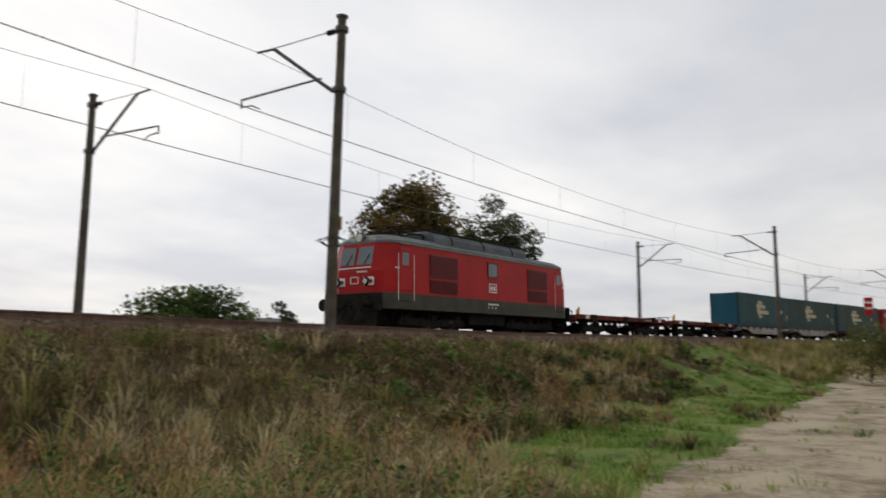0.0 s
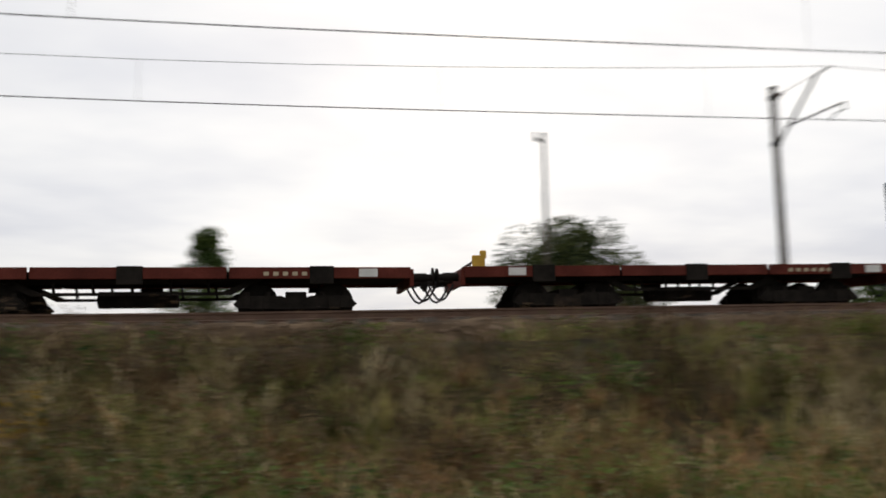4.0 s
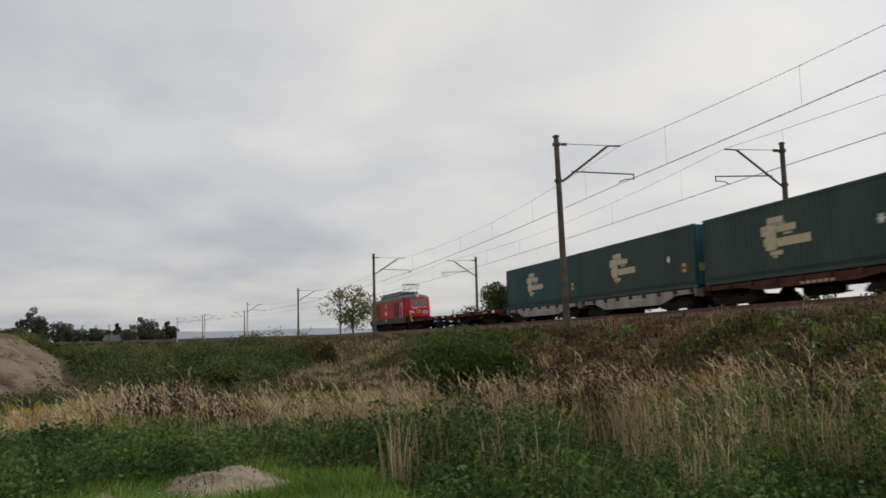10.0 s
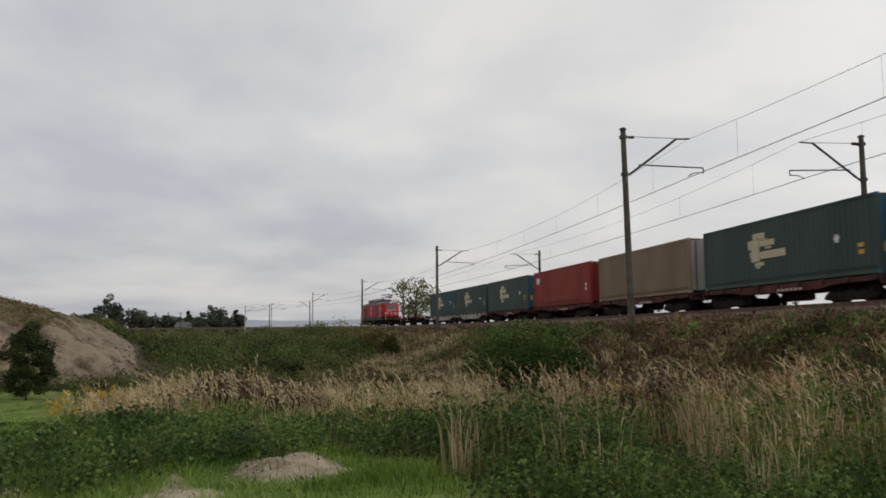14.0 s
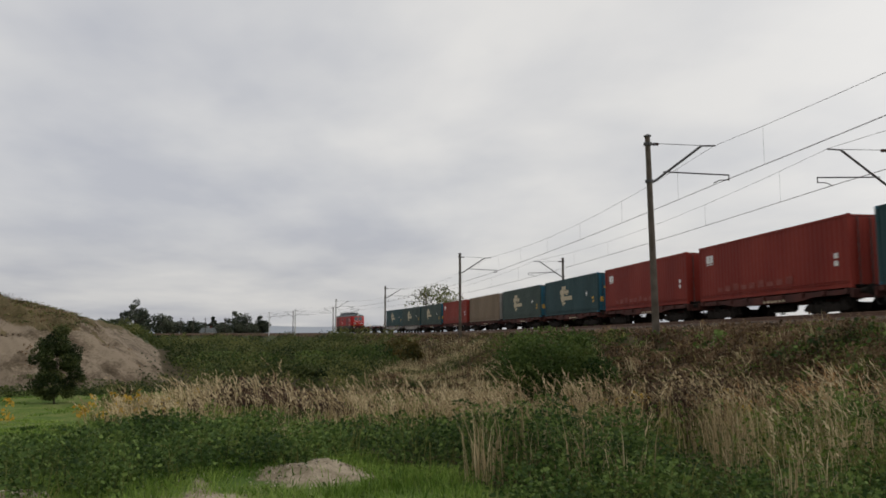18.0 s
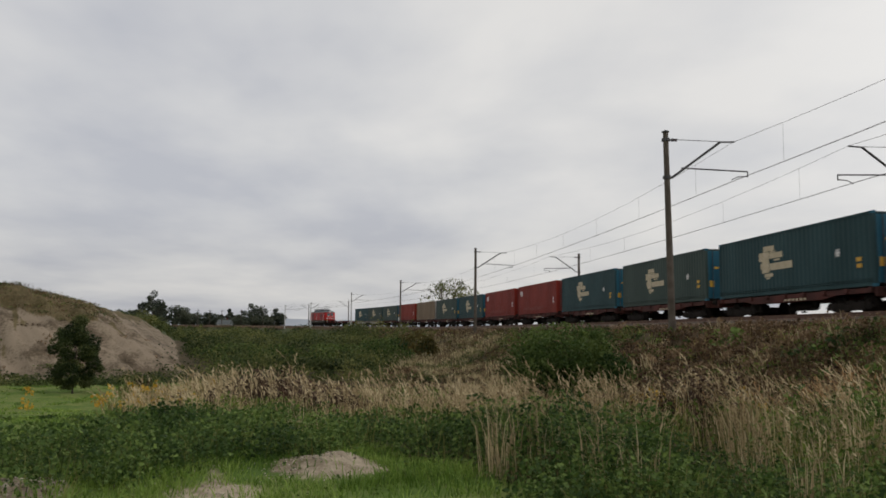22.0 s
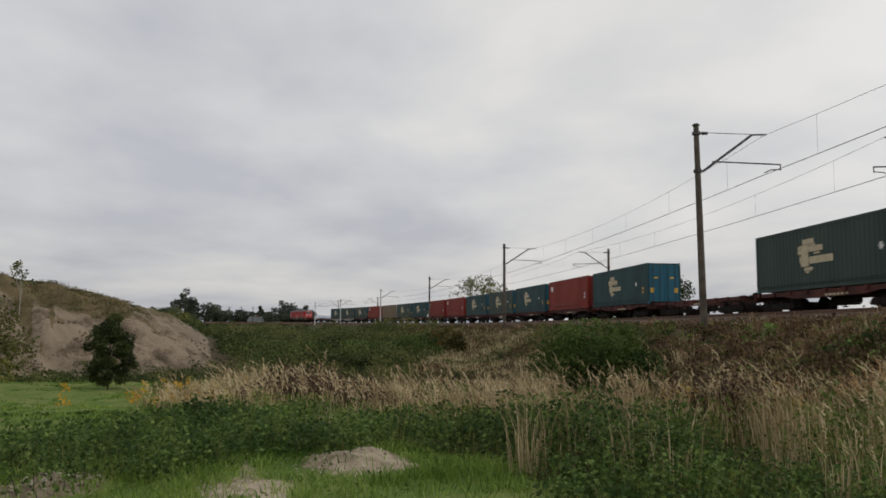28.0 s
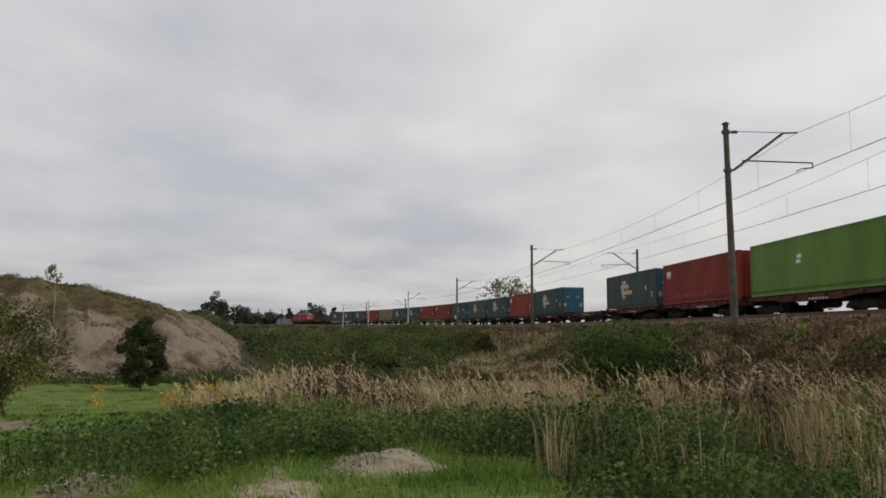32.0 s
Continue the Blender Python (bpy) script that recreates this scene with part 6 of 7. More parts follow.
    stuff("bank_dead_weeds", join(tufts(br, 8, 0.30, 0.80, 0.14, 0.012, 0.4), herbs(br, 20, 0.25, 0.80, 0.15, 0.03)), G_BROWN, "brown dead weeds on the bank", "weeds")
    gr = lot(4600, -0.02, 0.5, False, 5)
    stuff("bank_weeds", herbs(gr, 44, 0.10, 0.50, 0.18, 0.036), G_GREEN, "green leafy weeds on the bank", "weeds")
    # the slope under the track further on
    t = scatter(15000, 40, 97, 12, 125, lambda x, y, r, a, n: ((n < 16) | ((a < 74) & (n < 22))) & ~((r < 38) & in_tan(x, y, r, a, n)) & ~((a < 60) & (n > 14)), 0.9, clump=3, gap=0.4)
    k = RNG.uniform(size=len(t))
    pb = patchy(t[:, 0], t[:, 1], 0.3, -0.15)
    r = np.hypot(t[:, 0], t[:, 1])
    yw = np.degrees(np.arctan2(-t[:, 0], t[:, 1]))
    pale = (yw > 72.2) & (r > 26) & (r < 66) & patchy(t[:, 1], t[:, 0], 0.25, -0.3)
    stuff("slope_dead_weeds", join(tufts(t[pb & ~pale], 8, 0.3, 0.7, 0.16, 0.010, 0.4), herbs(t[pb & ~pale], 22, 0.2, 0.7, 0.18, 0.03)), G_BROWN, "brown dead weeds on the railway slope", "weeds")
    stuff("slope_weeds", herbs(t[~pb & ~pale], 30, 0.2, 0.7, 0.24, 0.034), L_SCRUB, "green weeds on the railway slope", "weeds")
    stuff("slope_grass", tufts(t[pale | (k < 0.10)], 16, 0.5, 1.05, 0.22, 0.010, 0.4), G_STRAW, "pale dry grass on the railway slope", "grass")

    pl = beside_track(1300, 72.6, 83.5, 9.2, 17.0, gap=0.5)
    pl = pl[clouds(pl[:, 0], pl[:, 1], 7.0, 15) > -0.25]
    stuff("slope_straw", join(tufts(pl, 12, 0.5, 1.05, 0.22, 0.010, 0.4), plumes(pl, 2, 0.7, 1.1, 0.2, 0.25)), G_STRAW, "stands of tall pale straw on the railway slope", "grass")
    # weeds along the crest, up to the sleepers' ends
    t = np.concatenate([beside_track(2000, -72, 60, 7.0, 10.2), beside_track(1000, 60, 84, 7.2, 11)])
    k = RNG.uniform(size=len(t)) + 0.4 * wob(t[:, 0], t[:, 1], 0.6)
    stuff("crest_dead_weeds", join(tufts(t[k < 0.72], 6, 0.35, 0.85, 0.10, 0.012, 0.3), herbs(t[k < 0.72], 15, 0.25, 0.78, 0.12, 0.028)), G_BROWN, "brown dead weeds along the ballast edge", "weeds")
    stuff("crest_weeds", herbs(t[k >= 0.72], 34, 0.15, 0.5, 0.20, 0.028), G_GREEN, "green weeds along the ballast edge", "weeds")
    stuff("crest_grass", tufts(t[::3], 8, 0.15, 0.5, 0.18, 0.014, 0.8), G_OLIVE, "thin grass along the ballast edge", "grass")
    t = beside_track(3600, 42, 72.5, 9.0, 18.5)
    t = t[~in_tan(t[:, 0], t[:, 1], np.hypot(t[:, 0], t[:, 1]), np.degrees(np.arctan2(-t[:, 0], t[:, 1])), np.full(len(t), 12.0)) & (np.hypot(t[:, 0], t[:, 1]) > 11)]
    k = RNG.uniform(size=len(t)) + 0.45 * wob(t[:, 1], t[:, 0], 0.5)
    stuff("flank_dead_weeds", join(tufts(t[k < 0.62], 6, 0.20, 0.6, 0.18, 0.012, 0.5), herbs(t[k < 0.62], 15, 0.10, 0.6, 0.18, 0.030)), G_BROWN, "dull brown weeds on the flank of the railway bank", "weeds")
    stuff("flank_weeds", herbs(t[k >= 0.62], 34, 0.10, 0.5, 0.22, 0.028), L_SCRUB, "green weeds on the flank of the railway bank", "weeds")

    # green verge beside the dirt track
    def verge(x, y, r, a, n):
        v = y < verge_line(x) + 0.5 + 1.3 * clouds(x, y, 2.4, 52)
        edge = ~zone_road(x, y) | (RNG.uniform(size=len(x)) < 0.03)
        return (x > 7) & v & edge & (y > -9 - 0.1 * x) & patchy(x, y, 0.7, -0.8)
    t = scatter(10000, -100, -44, 6, 75, verge, 1.1, clump=3)
    stuff("verge_turf", tufts(t, 12, 0.08, 0.32, 0.09, 0.017, 0.8), G_LAWN, "bright green verge grass beside the dirt track", "grass")
    t = scatter(700, -100, -76, 7, 40, lambda x, y, r, a, n: zone_road(x, y) & patchy(x, y, 0.9, 0.42), clump=4, gap=0.25)
    stuff("road_tufts", tufts(t, 14, 0.04, 0.16, 0.12, 0.010, 0.9), G_OLIVE, "thin grass tufts in the dirt track", "grass")
    t = scatter(2600, -100, -44, 8, 60, lambda x, y, r, a, n: verge(x, y, r, a, n) & patchy(y, x, 0.8, 0.2), clump=4)
    stuff("verge_dry_grass", tufts(t, 11, 0.10, 0.4, 0.14, 0.012, 0.8), G_TAN, "dry tufts on the verge", "grass")


build_grass()
build_bank()


def shrub_belt():
    """Dense low scrub on the slope of the curve and round the hollow."""
    def belt(x, y, r, a, n):
        return (n > 8.6) & (n < 34) & (r > 38.5) & ~((a < 80.5) & (n < 13)) & ~((r < 62) & (a < 83.5) & (n < 19)) & (mound(x, y) < -1.7)
    def beyond(x, y, r, a, n):
        return (n > 8.6) & (mound(x, y) < -1.2)
    t = np.concatenate([scatter(1100, 74, 99.5, 38, 160, belt, 0.9), scatter(400, 93, 104, 64, 150, beyond, 0.7), beside_track(420, 85, 100.5, 8.6, 48.0, gap=1.5)])
    n = len(t)
    per = 130
    h = RNG.uniform(0.4, 2.2, n) * np.clip(1 + 0.6 * clouds(t[:, 0], t[:, 1], 6.0, 7), 0.35, 2.0)
    p = np.repeat(t, per, 0)
    m = len(p)
    off = RNG.normal(size=(m, 3))
    off /= np.linalg.norm(off, axis=1, keepdims=True)
    off[:, 2] = np.abs(off[:, 2])
    rr = np.repeat(h, per)[:, None] * RNG.uniform(0.55, 1.0, (m, 1))
    c = p + off * rr * np.array([0.8, 0.8, 1.0])
    stuff("scrub", leaves(c, RNG.uniform(0.07, 0.14, m) * np.clip(np.hypot(c[:, 0], c[:, 1]) / 70, 0.9, 2.2), np.repeat(0.5 + 0.20 * clouds(t[:, 0], t[:, 1], 7.0, 8) + RNG.normal(size=n) * 0.24, per), 0.7), L_BELT, "dense dark green scrub along the foot of the railway slope", "scrub")


shrub_belt()


def plant_tree(name, label, cat, yaw, dist, top_el, width, leaf_m, bark_m=None, n_leaf=4200, leaf=0.24, clumps=34, sparse=0.0, base_gap=0.12, flat=1.0, seed=1, root_z=None, cone=False, tight=1.0, blend=0.0, stems=0, girth=1.0):
    """A tapered trunk with limbs into clumps, each clump a cloud of leaves; the crown's top stands at the elevation given."""
    rng = np.random.RandomState(seed)
    a = radians(yaw)
    x, y = -math.sin(a) * dist, math.cos(a) * dist
    z0 = float(ground_z(np.array([x]), np.array([y]))[0]) if root_z is None else root_z
    H = dist * math.tan(radians(top_el)) - z0
    root = tagged(new(name), label, cat)
    root.location = (x, y, z0)
    bark_m = bark_m or M_BARK
    w = width / 2
    cs = []
    while len(cs) < clumps:
        p = rng.uniform(-1, 1, 3)
        q = np.array([p[0], p[1], p[2]])
        if (math.hypot(q[0], q[1]) < 1.0 if cone else 0.25 < np.linalg.norm(q) < 1.0) and rng.uniform() > sparse * 0.3:
            zc = H * (base_gap + (1 - base_gap) * (0.5 + 0.5 * q[2] * 0.92))
            sh = 1.0 - 0.30 * max(q[2], 0) - 0.15 * max(-q[2], 0)
            sh *= 1 - blend * 0.5 * (q[2] + 0.6)
            if cone:
                sh = 0.52 - 0.48 * q[2]
            cs.append((q[0] * w * sh * flat, q[1] * w * sh, zc, rng.uniform(0.55, 1.1) * (0.35 + 0.65 * sh if cone else 1)))
    bm = nb()
    r0 = max(0.03, H * (0.012 if H < 4.5 else 0.020)) * girth
    top = Vector((0.04 * H * rng.normal() * 0.5, 0, H * 0.72))
    if stems:
        for i in range(stems * 4):
            cx, cy, cz, cr = cs[i % len(cs)]
            foot = (rng.normal() * 0.16, rng.normal() * 0.16, -0.05)
            mid = (cx * 0.45, cy * 0.45, cz * 0.6)
            rod(bm, foot, mid, r0 * 0.45, r0 * 0.25, 5)
            rod(bm, mid, (cx, cy, cz * 1.05), r0 * 0.25, r0 * 0.08, 5)
    else:
        rod(bm, (0, 0, -0.1), top * 0.5, r0, r0 * 0.7, 8)
        rod(bm, top * 0.5, top, r0 * 0.7, r0 * 0.25, 7)
    for cx, cy, cz, cr in () if stems else cs[::2]:
        b = top * rng.uniform(0.3, 0.8)
        rod(bm, b, (cx, cy, cz), r0 * 0.32, r0 * 0.08, 5)
    part("trunk", bm, bark_m, root)
    per = n_leaf // len(cs)
    pts = []
    cl = w * (0.40 if sparse else 0.46) * tight
    for cx, cy, cz, cr in cs:
        d = rng.normal(size=(per, 3))
        d /= np.linalg.norm(d, axis=1, keepdims=True)
        rad = rng.uniform(0.35, 1.0, (per, 1)) ** 0.6 * cl * cr
        pts.append(np.array([cx, cy, cz]) + d * rad * np.array([1, 1, 0.8]))
    c = np.concatenate(pts)
    tn = np.repeat(0.5 + rng.normal(size=len(cs)) * 0.22, per)
    ok = (c[:, 2] > 0.05 * H) & (c[:, 2] < H * 1.03)
    c, tn = c[ok], tn[ok]
    v, l, n, tn = leaves(c, leaf * rng.uniform(0.6, 1.35, len(c)), tn, 0.8, 1.4)
    crown = new("crown", raw_mesh("crown", v, l, n, leaf_m, tn))
    crown.parent = root
    return root


SHRUBS = [(83.0, 62, -0.75, 4.6, L_BUSH), (85.2, 70, -0.6, 5.5, L_SCRUB), (86.6, 58, -1.2, 4.0, L_BUSH), (88.4, 66, -0.9, 5.2, L_DARK), (89.8, 74, -0.55, 4.4, L_SCRUB), (91.2, 60, -1.3, 4.4, L_BUSH), (92.7, 70, -0.8, 5.0, L_SCRUB), (94.1, 62, -1.2, 4.2, L_BUSH), (95.4, 72, -0.7, 4.8, L_DARK), (81.2, 74, -0.25, 3.0, L_AUTUMN), (80.4, 66, -0.5, 2.6, L_AUTUMN), (84.1, 52, -1.9, 3.6, L_SCRUB), (87.6, 50, -2.2, 3.4, L_DARK), (90.6, 52, -2.1, 3.6, L_SCRUB), (93.3, 53, -2.1, 3.4, L_BUSH)]
for i, (yaw, d, el, w, leaf_m) in enumerate(SHRUBS):
    plant_tree("scrub_bush", "autumn-brown bush on the railway slope" if leaf_m is L_AUTUMN else "rounded green bush in the scrub below the railway", "bush", yaw, d, el, w, leaf_m, n_leaf=1900, leaf=0.13, clumps=22, seed=80 + i, base_gap=0.0)
plant_tree("maple_tree", "broad full-crowned tree turning brown in autumn", "tree", -61.8, 48, 13.4, 7.0, L_AUTUMN, n_leaf=36000, leaf=0.15, clumps=130, seed=3, base_gap=0.10, tight=0.8)
plant_tree("alder_tree", "loose dark green tree with gaps in its crown", "tree", -68.3, 57, 13.1, 6.7, L_DARK, n_leaf=15000, leaf=0.14, clumps=80, sparse=1, seed=5, base_gap=0.08, tight=0.78)
plant_tree("dark_tree", "low dark round-crowned tree behind the tracks", "tree", -25.3, 46, 9.5, 8.5, L_DARK, n_leaf=26000, leaf=0.15, clumps=80, seed=8, base_gap=0.05)
plant_tree("elder_bush", "rounded elder bush behind the tracks", "bush", -46.6, 40, 4.9, 6.0, L_BUSH, n_leaf=16000, leaf=0.13, clumps=60, seed=9, base_gap=0.0)
plant_tree("small_bush", "small bush behind the tracks", "bush", -53.0, 44, 4.4, 2.2, L_DARK, n_leaf=1800, leaf=0.12, clumps=12, seed=10, base_gap=0.0)
plant_tree("small_bush", "small sparse bush behind the tracks", "bush", -58.0, 50, 4.1, 3.0, L_PALE, n_leaf=900, leaf=0.12, clumps=10, sparse=1, seed=12, base_gap=0.0)
plant_tree("young_conifer", "young pointed tree behind the tracks", "tree", 0.6, 48, 8.8, 8.5, L_BUSH, n_leaf=14000, leaf=0.13, clumps=90, seed=13, base_gap=0.0, cone=True)
plant_tree("round_bush", "round bush behind the tracks", "bush", 12.6, 48, 6.4, 3.8, L_BUSH, n_leaf=3200, leaf=0.14, clumps=18, seed=14, base_gap=0.0)
plant_tree("round_bush", "spreading dark bush behind the tracks", "bush", 40.4, 55, 5.1, 4.6, L_DARK, n_leaf=4400, leaf=0.16, clumps=26, seed=15, base_gap=0.0)
plant_tree("round_bush", "small pale bush behind the tracks", "bush", 26.4, 55, 5.2, 1.8, L_PALE, n_leaf=900, leaf=0.12, clumps=9, seed=28, base_gap=0.0)
plant_tree("round_bush", "pale sparse bush behind the tracks", "bush", 46.6, 60, 3.2, 2.6, L_PALE, n_leaf=1100, leaf=0.13, clumps=12, sparse=1, seed=16, base_gap=0.0)
plant_tree("spreading_tree", "dark spreading tree behind the tracks", "tree", 66.6, 90, 3.85, 9.4, L_DARK, n_leaf=15000, leaf=0.19, clumps=60, seed=17, base_gap=0.0, tight=0.85)
plant_tree("round_bush", "low dark bush behind the tracks", "bush", 70.4, 100, 1.8, 5.6, L_DARK, n_leaf=2400, leaf=0.18, clumps=16, seed=27, base_gap=0.0)
plant_tree("airy_tree", "airy pale green tree with open branching crown", "tree", 78.4, 165, 3.6, 13.6, L_PALE, n_leaf=3800, leaf=0.27, clumps=60, sparse=1, seed=18, base_gap=0.26, tight=0.7)
plant_tree("hawthorn_bush", "dense green bush on the railway slope", "bush", 70.4, 27, 0.35, 3.8, L_BUSH, n_leaf=19000, leaf=0.075, clumps=54, seed=19, base_gap=0.0)
plant_tree("young_oak", "young dark green tree at the foot of the sand bank", "tree", 103.9, 35, 0.95, 2.4, L_DARK, n_leaf=17000, leaf=0.055, clumps=64, seed=20, base_gap=-0.05, tight=0.62, blend=0.7)
plant_tree("willow_bush", "loose bush with thin brown stems beside the turf", "bush", 112.6, 22, 1.9, 3.0, L_WILLOW, n_leaf=11000, leaf=0.055, clumps=70, sparse=1, seed=21, base_gap=0.10, tight=0.85, stems=9)
plant_tree("birch_sapling", "thin birch sapling with few leaves on the sand bank", "tree", 109.3, 47.8, 4.1, 1.3, L_PALE, M_BIRCH, n_leaf=520, leaf=0.07, clumps=12, sparse=1, seed=22, base_gap=0.45, girth=0.55)
plant_tree("verge_bush", "brown-green bush beside the verge", "bush", -92.3, 52, 2.6, 4.4, L_PALE, n_leaf=5000, leaf=0.09, clumps=26, seed=23, base_gap=0.0)
plant_tree("verge_bush", "low dark bush beside the verge", "bush", -95.8, 50, 2.8, 5.0, L_AUTUMN, n_leaf=5000, leaf=0.10, clumps=26, seed=24, base_gap=0.0)
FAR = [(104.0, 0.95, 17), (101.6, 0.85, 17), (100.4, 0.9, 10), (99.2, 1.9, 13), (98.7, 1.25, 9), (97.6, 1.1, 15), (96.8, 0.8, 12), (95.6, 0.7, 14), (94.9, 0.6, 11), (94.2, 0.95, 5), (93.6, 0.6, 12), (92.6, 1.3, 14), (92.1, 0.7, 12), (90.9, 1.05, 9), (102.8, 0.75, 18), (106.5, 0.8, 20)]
# far trees get the leaf colour with haze already painted in
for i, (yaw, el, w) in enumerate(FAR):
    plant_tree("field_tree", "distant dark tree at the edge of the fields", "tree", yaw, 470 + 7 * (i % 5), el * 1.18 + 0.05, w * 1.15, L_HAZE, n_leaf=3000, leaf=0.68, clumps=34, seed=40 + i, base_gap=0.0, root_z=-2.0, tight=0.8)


# ---------------------------------------------------------------- small things
def build_rubble():
    for i, (x, y, s) in enumerate(((-9.0, -3.35, 0.11), (-9.0, -2.6, 0.05), (-8.7, -2.75, 0.045), (-9.2, -3.0, 0.05), (-8.55, -2.95, 0.04), (-14.2, -7.2, 0.12), (-16.0, -8.1, 0.14), (-17.5, -7.6, 0.10), (-15.5, -6.6, 0.10), (-16.8, -6.9, 0.09))):
        rng = np.random.RandomState(60 + i)
        bm = nb()
        bmesh.ops.create_icosphere(bm, subdivisions=2, radius=s)
        for v in bm.verts:
            k = 1 + 0.25 * noise.noise(v.co * (2.5 / s) * 0.5 + Vector((i * 3.1, 0, 0)))
            v.co = Vector((v.co.x * 1.3 * k, v.co.y * k, v.co.z * 0.75 * k))
        ob = link_mesh("rubble_block", bm, M_PALE if i in (0, 5, 6) else M_STONE)
        ob.matrix_basis = pose(x, y, float(ground_z(np.array([x]), np.array([y]))[0]) + s * 0.35, 0, 0, rng.uniform(0, 360))
        tagged(ob, "broken lump of pale concrete rubble on turf", "rubble", "rubble")


build_rubble()


def heap_clods():
    """Clods and small stones over the heaps."""
    n = 560
    x = -9.2 + RNG.normal(size=n) * 0.42
    y = 0.35 + RNG.normal(size=n) * 0.6
    x[400:], y[400:] = -8.3 + RNG.normal(size=n - 400) * 0.35, -2.5 + RNG.normal(size=n - 400) * 0.28
    x[300:400], y[300:400] = -8.3 + RNG.normal(size=100) * 0.5, -0.65 + RNG.normal(size=100) * 0.35
    c = np.c_[x, y, ground_z(x, y)]
    r = RNG.uniform(0.006, 0.020, n) * RNG.uniform(0.5, 1.3, n) * np.where(np.arange(n) >= 400, 1.7, 1.0)
    base = np.array([(1, 0, 0), (-1, 0, 0), (0, 1, 0), (0, -1, 0), (0, 0, 0.8), (0, 0, -0.8)], float)
    v = c[:, None] + base[None] * r[:, None, None] * RNG.uniform(0.6, 1.4, (n, 6, 1))
    f = np.array([(0, 2, 4), (2, 1, 4), (1, 3, 4), (3, 0, 4), (2, 0, 5), (1, 2, 5), (3, 1, 5), (0, 3, 5)])
    loops = (np.arange(n) * 6)[:, None, None] + f[None]
    stuff("sand_clods", (v.reshape(-1, 3), loops.ravel(), np.full(n * 8, 3), np.full(n * 6, 0.5)), M_CLOD, "sandy clods and gravel on the heaps", "stones")


M_CLOD = mat("sandy_clod", (0.16, 0.125, 0.09), (0.46, 0.40, 0.32), 0.95, 3, 20, 0.2, island=True, rand=0.7)
heap_clods()


def ballast_stones():
    n = 5200
    s = RNG.uniform(-75, 75, n)
    off = RNG.uniform(6.0, 8.2, n)
    P = [on_track(a, o, 0)[0] for a, o in zip(s, off)]
    z = np.interp(off, [5.9, 6.5, 6.75, 7.8, 8.2], [-0.2, -0.26, -0.32, -0.85, -0.9])
    c = np.array([(p.x, p.y, p.z) for p in P]) + np.c_[np.zeros((n, 2)), z]
    r = RNG.uniform(0.03, 0.075, n)
    base = np.array([(1, 0, 0), (-1, 0, 0), (0, 1, 0), (0, -1, 0), (0, 0, 1), (0, 0, -1)], float)
    v = c[:, None] + base[None] * r[:, None, None] * RNG.uniform(0.6, 1.3, (n, 6, 1))
    f = np.array([(0, 2, 4), (2, 1, 4), (1, 3, 4), (3, 0, 4), (2, 0, 5), (1, 2, 5), (3, 1, 5), (0, 3, 5)])
    loops = (np.arange(n) * 6)[:, None, None] + f[None]
    stuff("ballast_stones", (v.reshape(-1, 3), loops.ravel(), np.full(n * 8, 3), np.full(n * 6, 0.5)), M_STONE, "loose crushed stones on the ballast shoulder", "stones")


ballast_stones()


def lone_clumps():
    """Single stands that break the meadow."""
    def at(yaw, r, n, spread):
        a = radians(yaw)
        p = np.c_[-math.sin(a) * r + RNG.normal(size=n) * spread, math.cos(a) * r + RNG.normal(size=n) * spread]
        return np.c_[p, ground_z(p[:, 0], p[:, 1]) - 0.03]
    reeds = np.concatenate([at(75.2, 8.6, 5, 0.06), at(63.5, 22, 14, 0.3), at(58.0, 8.9, 6, 0.12), at(71.5, 9.2, 7, 0.15), at(95.5, 14.0, 6, 0.2), at(88.5, 12.2, 4, 0.15)])
    stuff("reed_stand", join(tufts(reeds, 7, 0.4, 0.8, 0.07, 0.011, 0.2), plumes(reeds, 3, 0.65, 1.0, 0.08, 0.22)), G_PLUME, "single stands of pale dry reed", "grass")
    gold = np.concatenate([at(19.0, 9.2, 130, 0.6), at(14.0, 9.6, 30, 0.5), at(96.2, 27, 24, 1.5), at(99.5, 33, 10, 0.8), at(66, 20, 20, 0.8)])
    stuff("goldenrod_stand", join(herbs(gold, 30, 0.35, 0.9, 0.12, 0.035), tufts(gold, 4, 0.4, 0.85, 0.06, 0.008, 0.15)), G_GOLD, "stand of yellow goldenrod", "weeds")
    docks = np.concatenate([at(91.0, 16.5, 60, 0.7), at(88.9, 17.5, 60, 0.8), at(62.8, 13.5, 14, 0.3), at(60.5, 12.0, 8, 0.25), at(41.0, 11.5, 9, 0.6), at(46.5, 12.5, 9, 0.5), at(35.0, 10.5, 7, 0.5), at(28.0, 11.0, 7, 0.5)])
    stuff("dock_stand", join(herbs(docks, 60, 0.65, 1.2, 0.09, 0.032), tufts(docks, 6, 0.7, 1.2, 0.07, 0.013, 0.1)), G_DOCK, "stand of dark brown dead docks", "weeds")


lone_clumps()


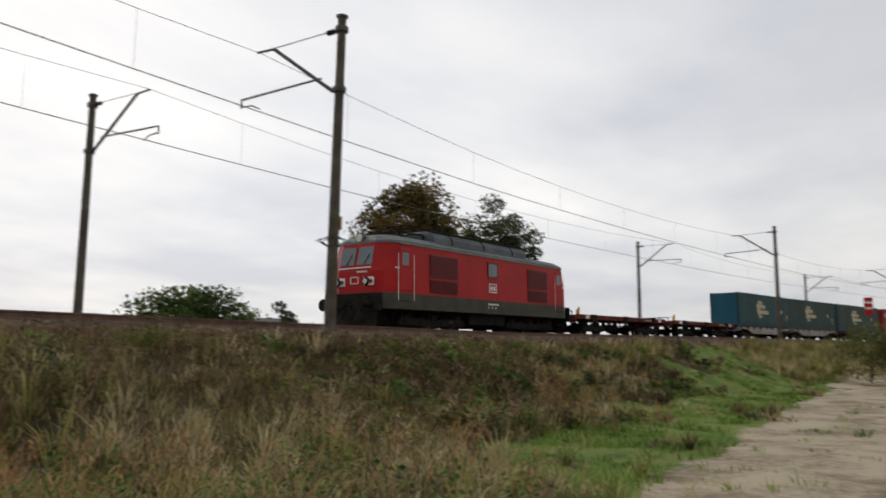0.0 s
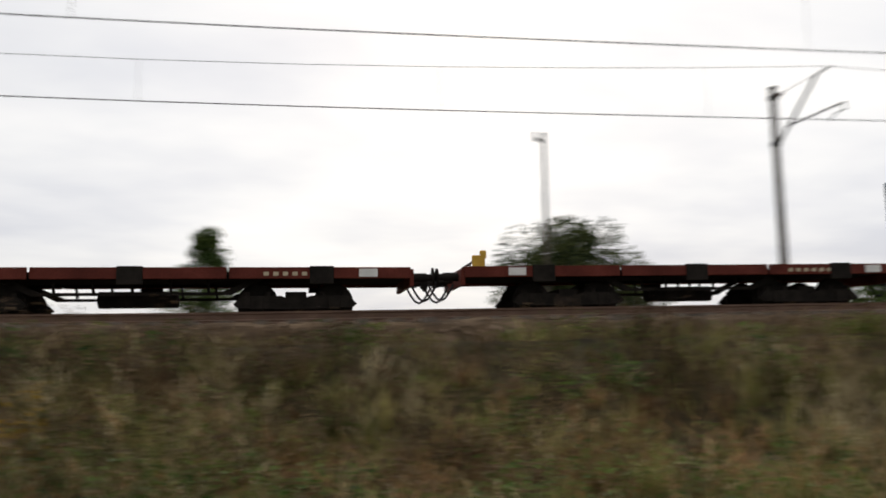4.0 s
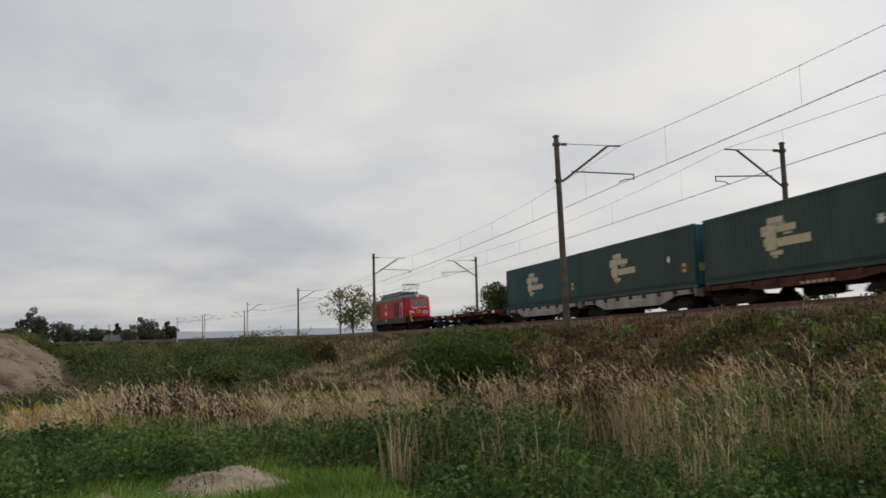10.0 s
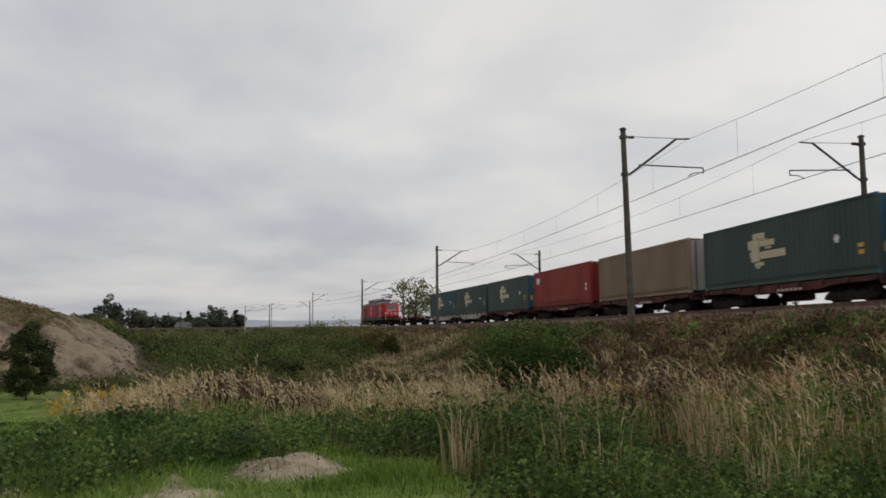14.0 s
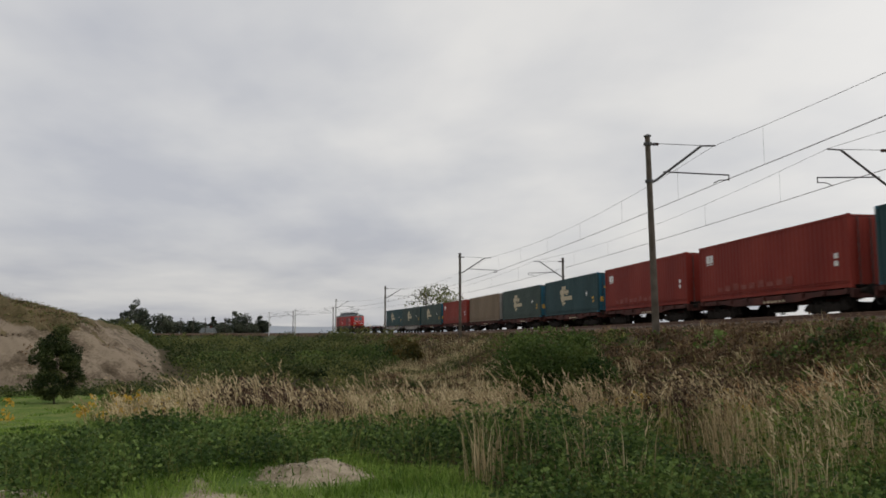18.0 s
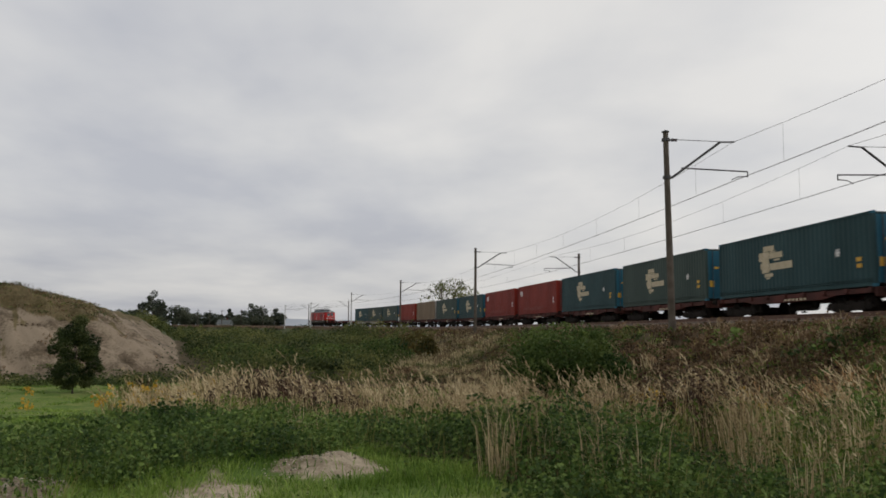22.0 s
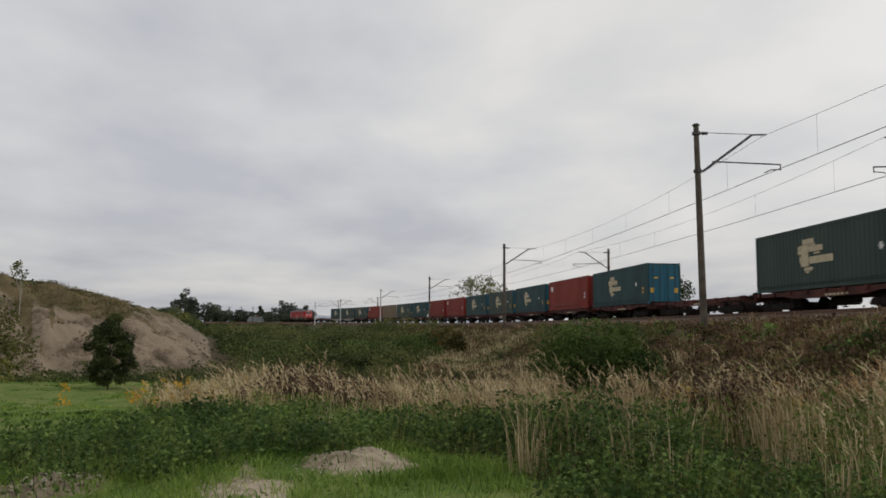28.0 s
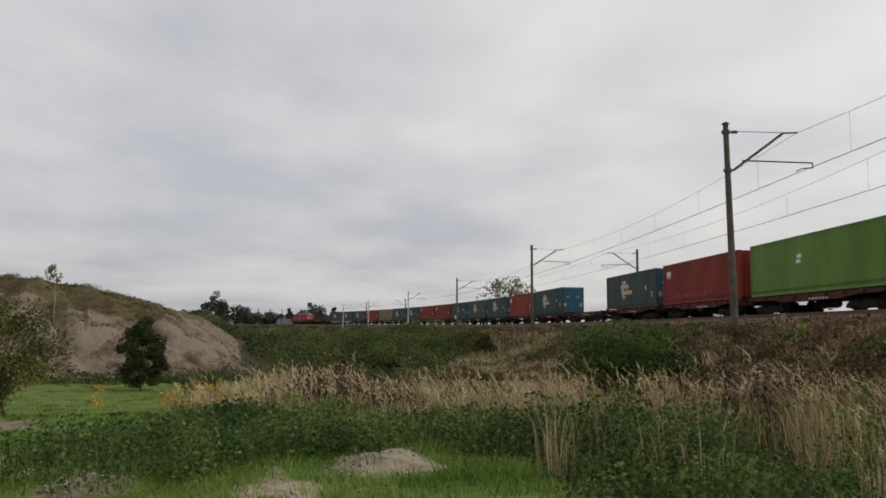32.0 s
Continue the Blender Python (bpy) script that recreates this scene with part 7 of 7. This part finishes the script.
def build_far_things():
    def spot(yaw, d, z=None):
        a = radians(yaw)
        x, y = -math.sin(a) * d, math.cos(a) * d
        return Vector((x, y, float(ground_z(np.array([x]), np.array([y]))[0]) if z is None else z))
    pole = tagged(new("utility_pole"), "thin dark wooden pole in the distant fields", "pole", "distant poles")
    bm = nb()
    rod(bm, (0, 0, 0), (0, 0, 11.0), 0.20, 0.13, 8)
    part("shaft", bm, M_BARK, pole)
    bm = nb()
    box(bm, -0.9, 0.9, -0.08, 0.08, 10.2, 10.4)
    part("cross_arm", bm, M_BARK, pole)
    for i, (yaw, d) in enumerate(((93.4, 452), (94.7, 458), (96.3, 455), (104.4, 462), (91.9, 448), (95.5, 456))):
        m = Matrix.Translation(spot(yaw, d, -2.0)) @ Matrix.Rotation(radians(yaw), 4, "Z")
        if i == 0:
            pole.matrix_basis = m
        else:
            copy_thing(pole, m)
    house = tagged(new("farmhouse"), "small distant farmhouse with pale walls and dark roof", "house")
    house.matrix_basis = Matrix.Translation(spot(94.5, 462, -2.0)) @ Matrix.Rotation(radians(70), 4, "Z") @ Matrix.Scale(1.2, 4)
    bm = nb()
    box(bm, -3, 3, -2.2, 2.2, 0, 2.4)
    wall = part("wall", bm, M_PALE, house)
    bm = nb()
    loft(bm, [[(-3.3, -2.6, 2.3), (-3.3, 2.6, 2.3), (-3.3, 0, 4.6)], [(3.3, -2.6, 2.3), (3.3, 2.6, 2.3), (3.3, 0, 4.6)]])
    roof = part("roof", bm, M_ROOF, house)
    bm = nb()
    box(bm, 1.0, 1.5, -0.25, 0.25, 3.9, 5.2)
    part("chimney", bm, M_FLATRED, roof)
    for x in (-1.6, 1.6):
        for y in (-2.22, 2.22):
            bm = nb()
            box(bm, x - 0.45, x + 0.45, y - 0.03, y + 0.03, 0.9, 1.9)
            part("window", bm, M_GLASSM, wall)
    sig = tagged(new("signal_post"), "small red and white trackside marker on a post", "trackside marker")
    p = spot(-92.4, 58)
    sig.matrix_basis = Matrix.Translation(p) @ Matrix.Rotation(radians(-92.4), 4, "Z")
    top = 58 * math.tan(radians(3.9)) - p.z
    bm = nb()
    rod(bm, (0, 0, -0.1), (0, 0, top), 0.05, n=8)
    part("post", bm, M_GALV, sig)
    bm = nb()
    box(bm, -0.25, 0.25, -0.10, -0.06, top - 0.8, top + 0.35, bev=0.02)
    part("board", bm, M_RED, sig, "red board")
    for z in (top - 0.35, top + 0.02):
        bm = nb()
        box(bm, -0.2, 0.2, -0.125, -0.104, z - 0.06, z + 0.06)
        part("band", bm, M_WHITE, sig, "white band")


build_far_things()


def build_shed(label, yaw, dist, ridge_el, length, width):
    """A low shed behind the tracks; only its roof shows over the rails."""
    a = radians(yaw)
    x, y = -math.sin(a) * dist, math.cos(a) * dist
    z0 = float(ground_z(np.array([x]), np.array([y]))[0])
    top = dist * math.tan(radians(ridge_el)) - z0
    eave = top - width * 0.28
    h, w = length / 2, width / 2
    shed = tagged(new("shed"), label, "shed")
    shed.matrix_basis = Matrix.Translation((x, y, z0)) @ Matrix.Rotation(a, 4, "Z")
    bm = nb()
    loft(bm, [[(k * h, -w, -0.2), (k * h, w, -0.2), (k * h, w, eave), (k * h, 0, top - 0.08), (k * h, -w, eave)] for k in (-1, 1)])
    wall = part("wall", bm, M_PALE, shed)
    bm = nb()
    e = 0.35
    loft(bm, [[(k * (h + e), -w - e, eave - 0.2), (k * (h + e), -w - e, eave - 0.08), (k * (h + e), 0, top), (k * (h + e), w + e, eave - 0.08), (k * (h + e), w + e, eave - 0.2), (k * (h + e), 0, top - 0.12)] for k in (-1, 1)])
    part("roof", bm, M_ROOF, shed, "weathered grey sheet roof")
    bm = nb()
    box(bm, -0.9, 0.9, -w - 0.03, -w + 0.02, 0, min(2.1, eave - 0.3))
    part("door", bm, M_BARK, wall)


build_shed("long low shed with grey roof behind the tracks", -37.2, 72, 3.0, 8.5, 5.0)
build_shed("small shed with grey roof behind the tracks", -51.9, 62, 2.95, 3.0, 3.4)
# blue-grey of aerial haze put into the hills' surface colour, close to the sky
M_HILL = mat("haze_tinted_hills", (0.32, 0.345, 0.38), (0.38, 0.405, 0.435), 1.0, 0.004, 0.03, 0, spec=0.0)


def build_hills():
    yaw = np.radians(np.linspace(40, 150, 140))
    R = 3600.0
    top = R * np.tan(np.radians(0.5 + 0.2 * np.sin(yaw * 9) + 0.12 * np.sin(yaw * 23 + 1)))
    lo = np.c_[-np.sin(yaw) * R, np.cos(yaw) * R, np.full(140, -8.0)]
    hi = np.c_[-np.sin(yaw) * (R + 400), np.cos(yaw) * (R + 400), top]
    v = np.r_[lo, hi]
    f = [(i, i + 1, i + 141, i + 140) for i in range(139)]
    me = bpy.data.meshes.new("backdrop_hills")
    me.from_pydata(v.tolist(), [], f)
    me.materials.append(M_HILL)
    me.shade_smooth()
    tagged(new("backdrop_hills", me), "hills on the horizon with blue-grey haze painted into their colour", "hills", kind="structure")


build_hills()


motions()
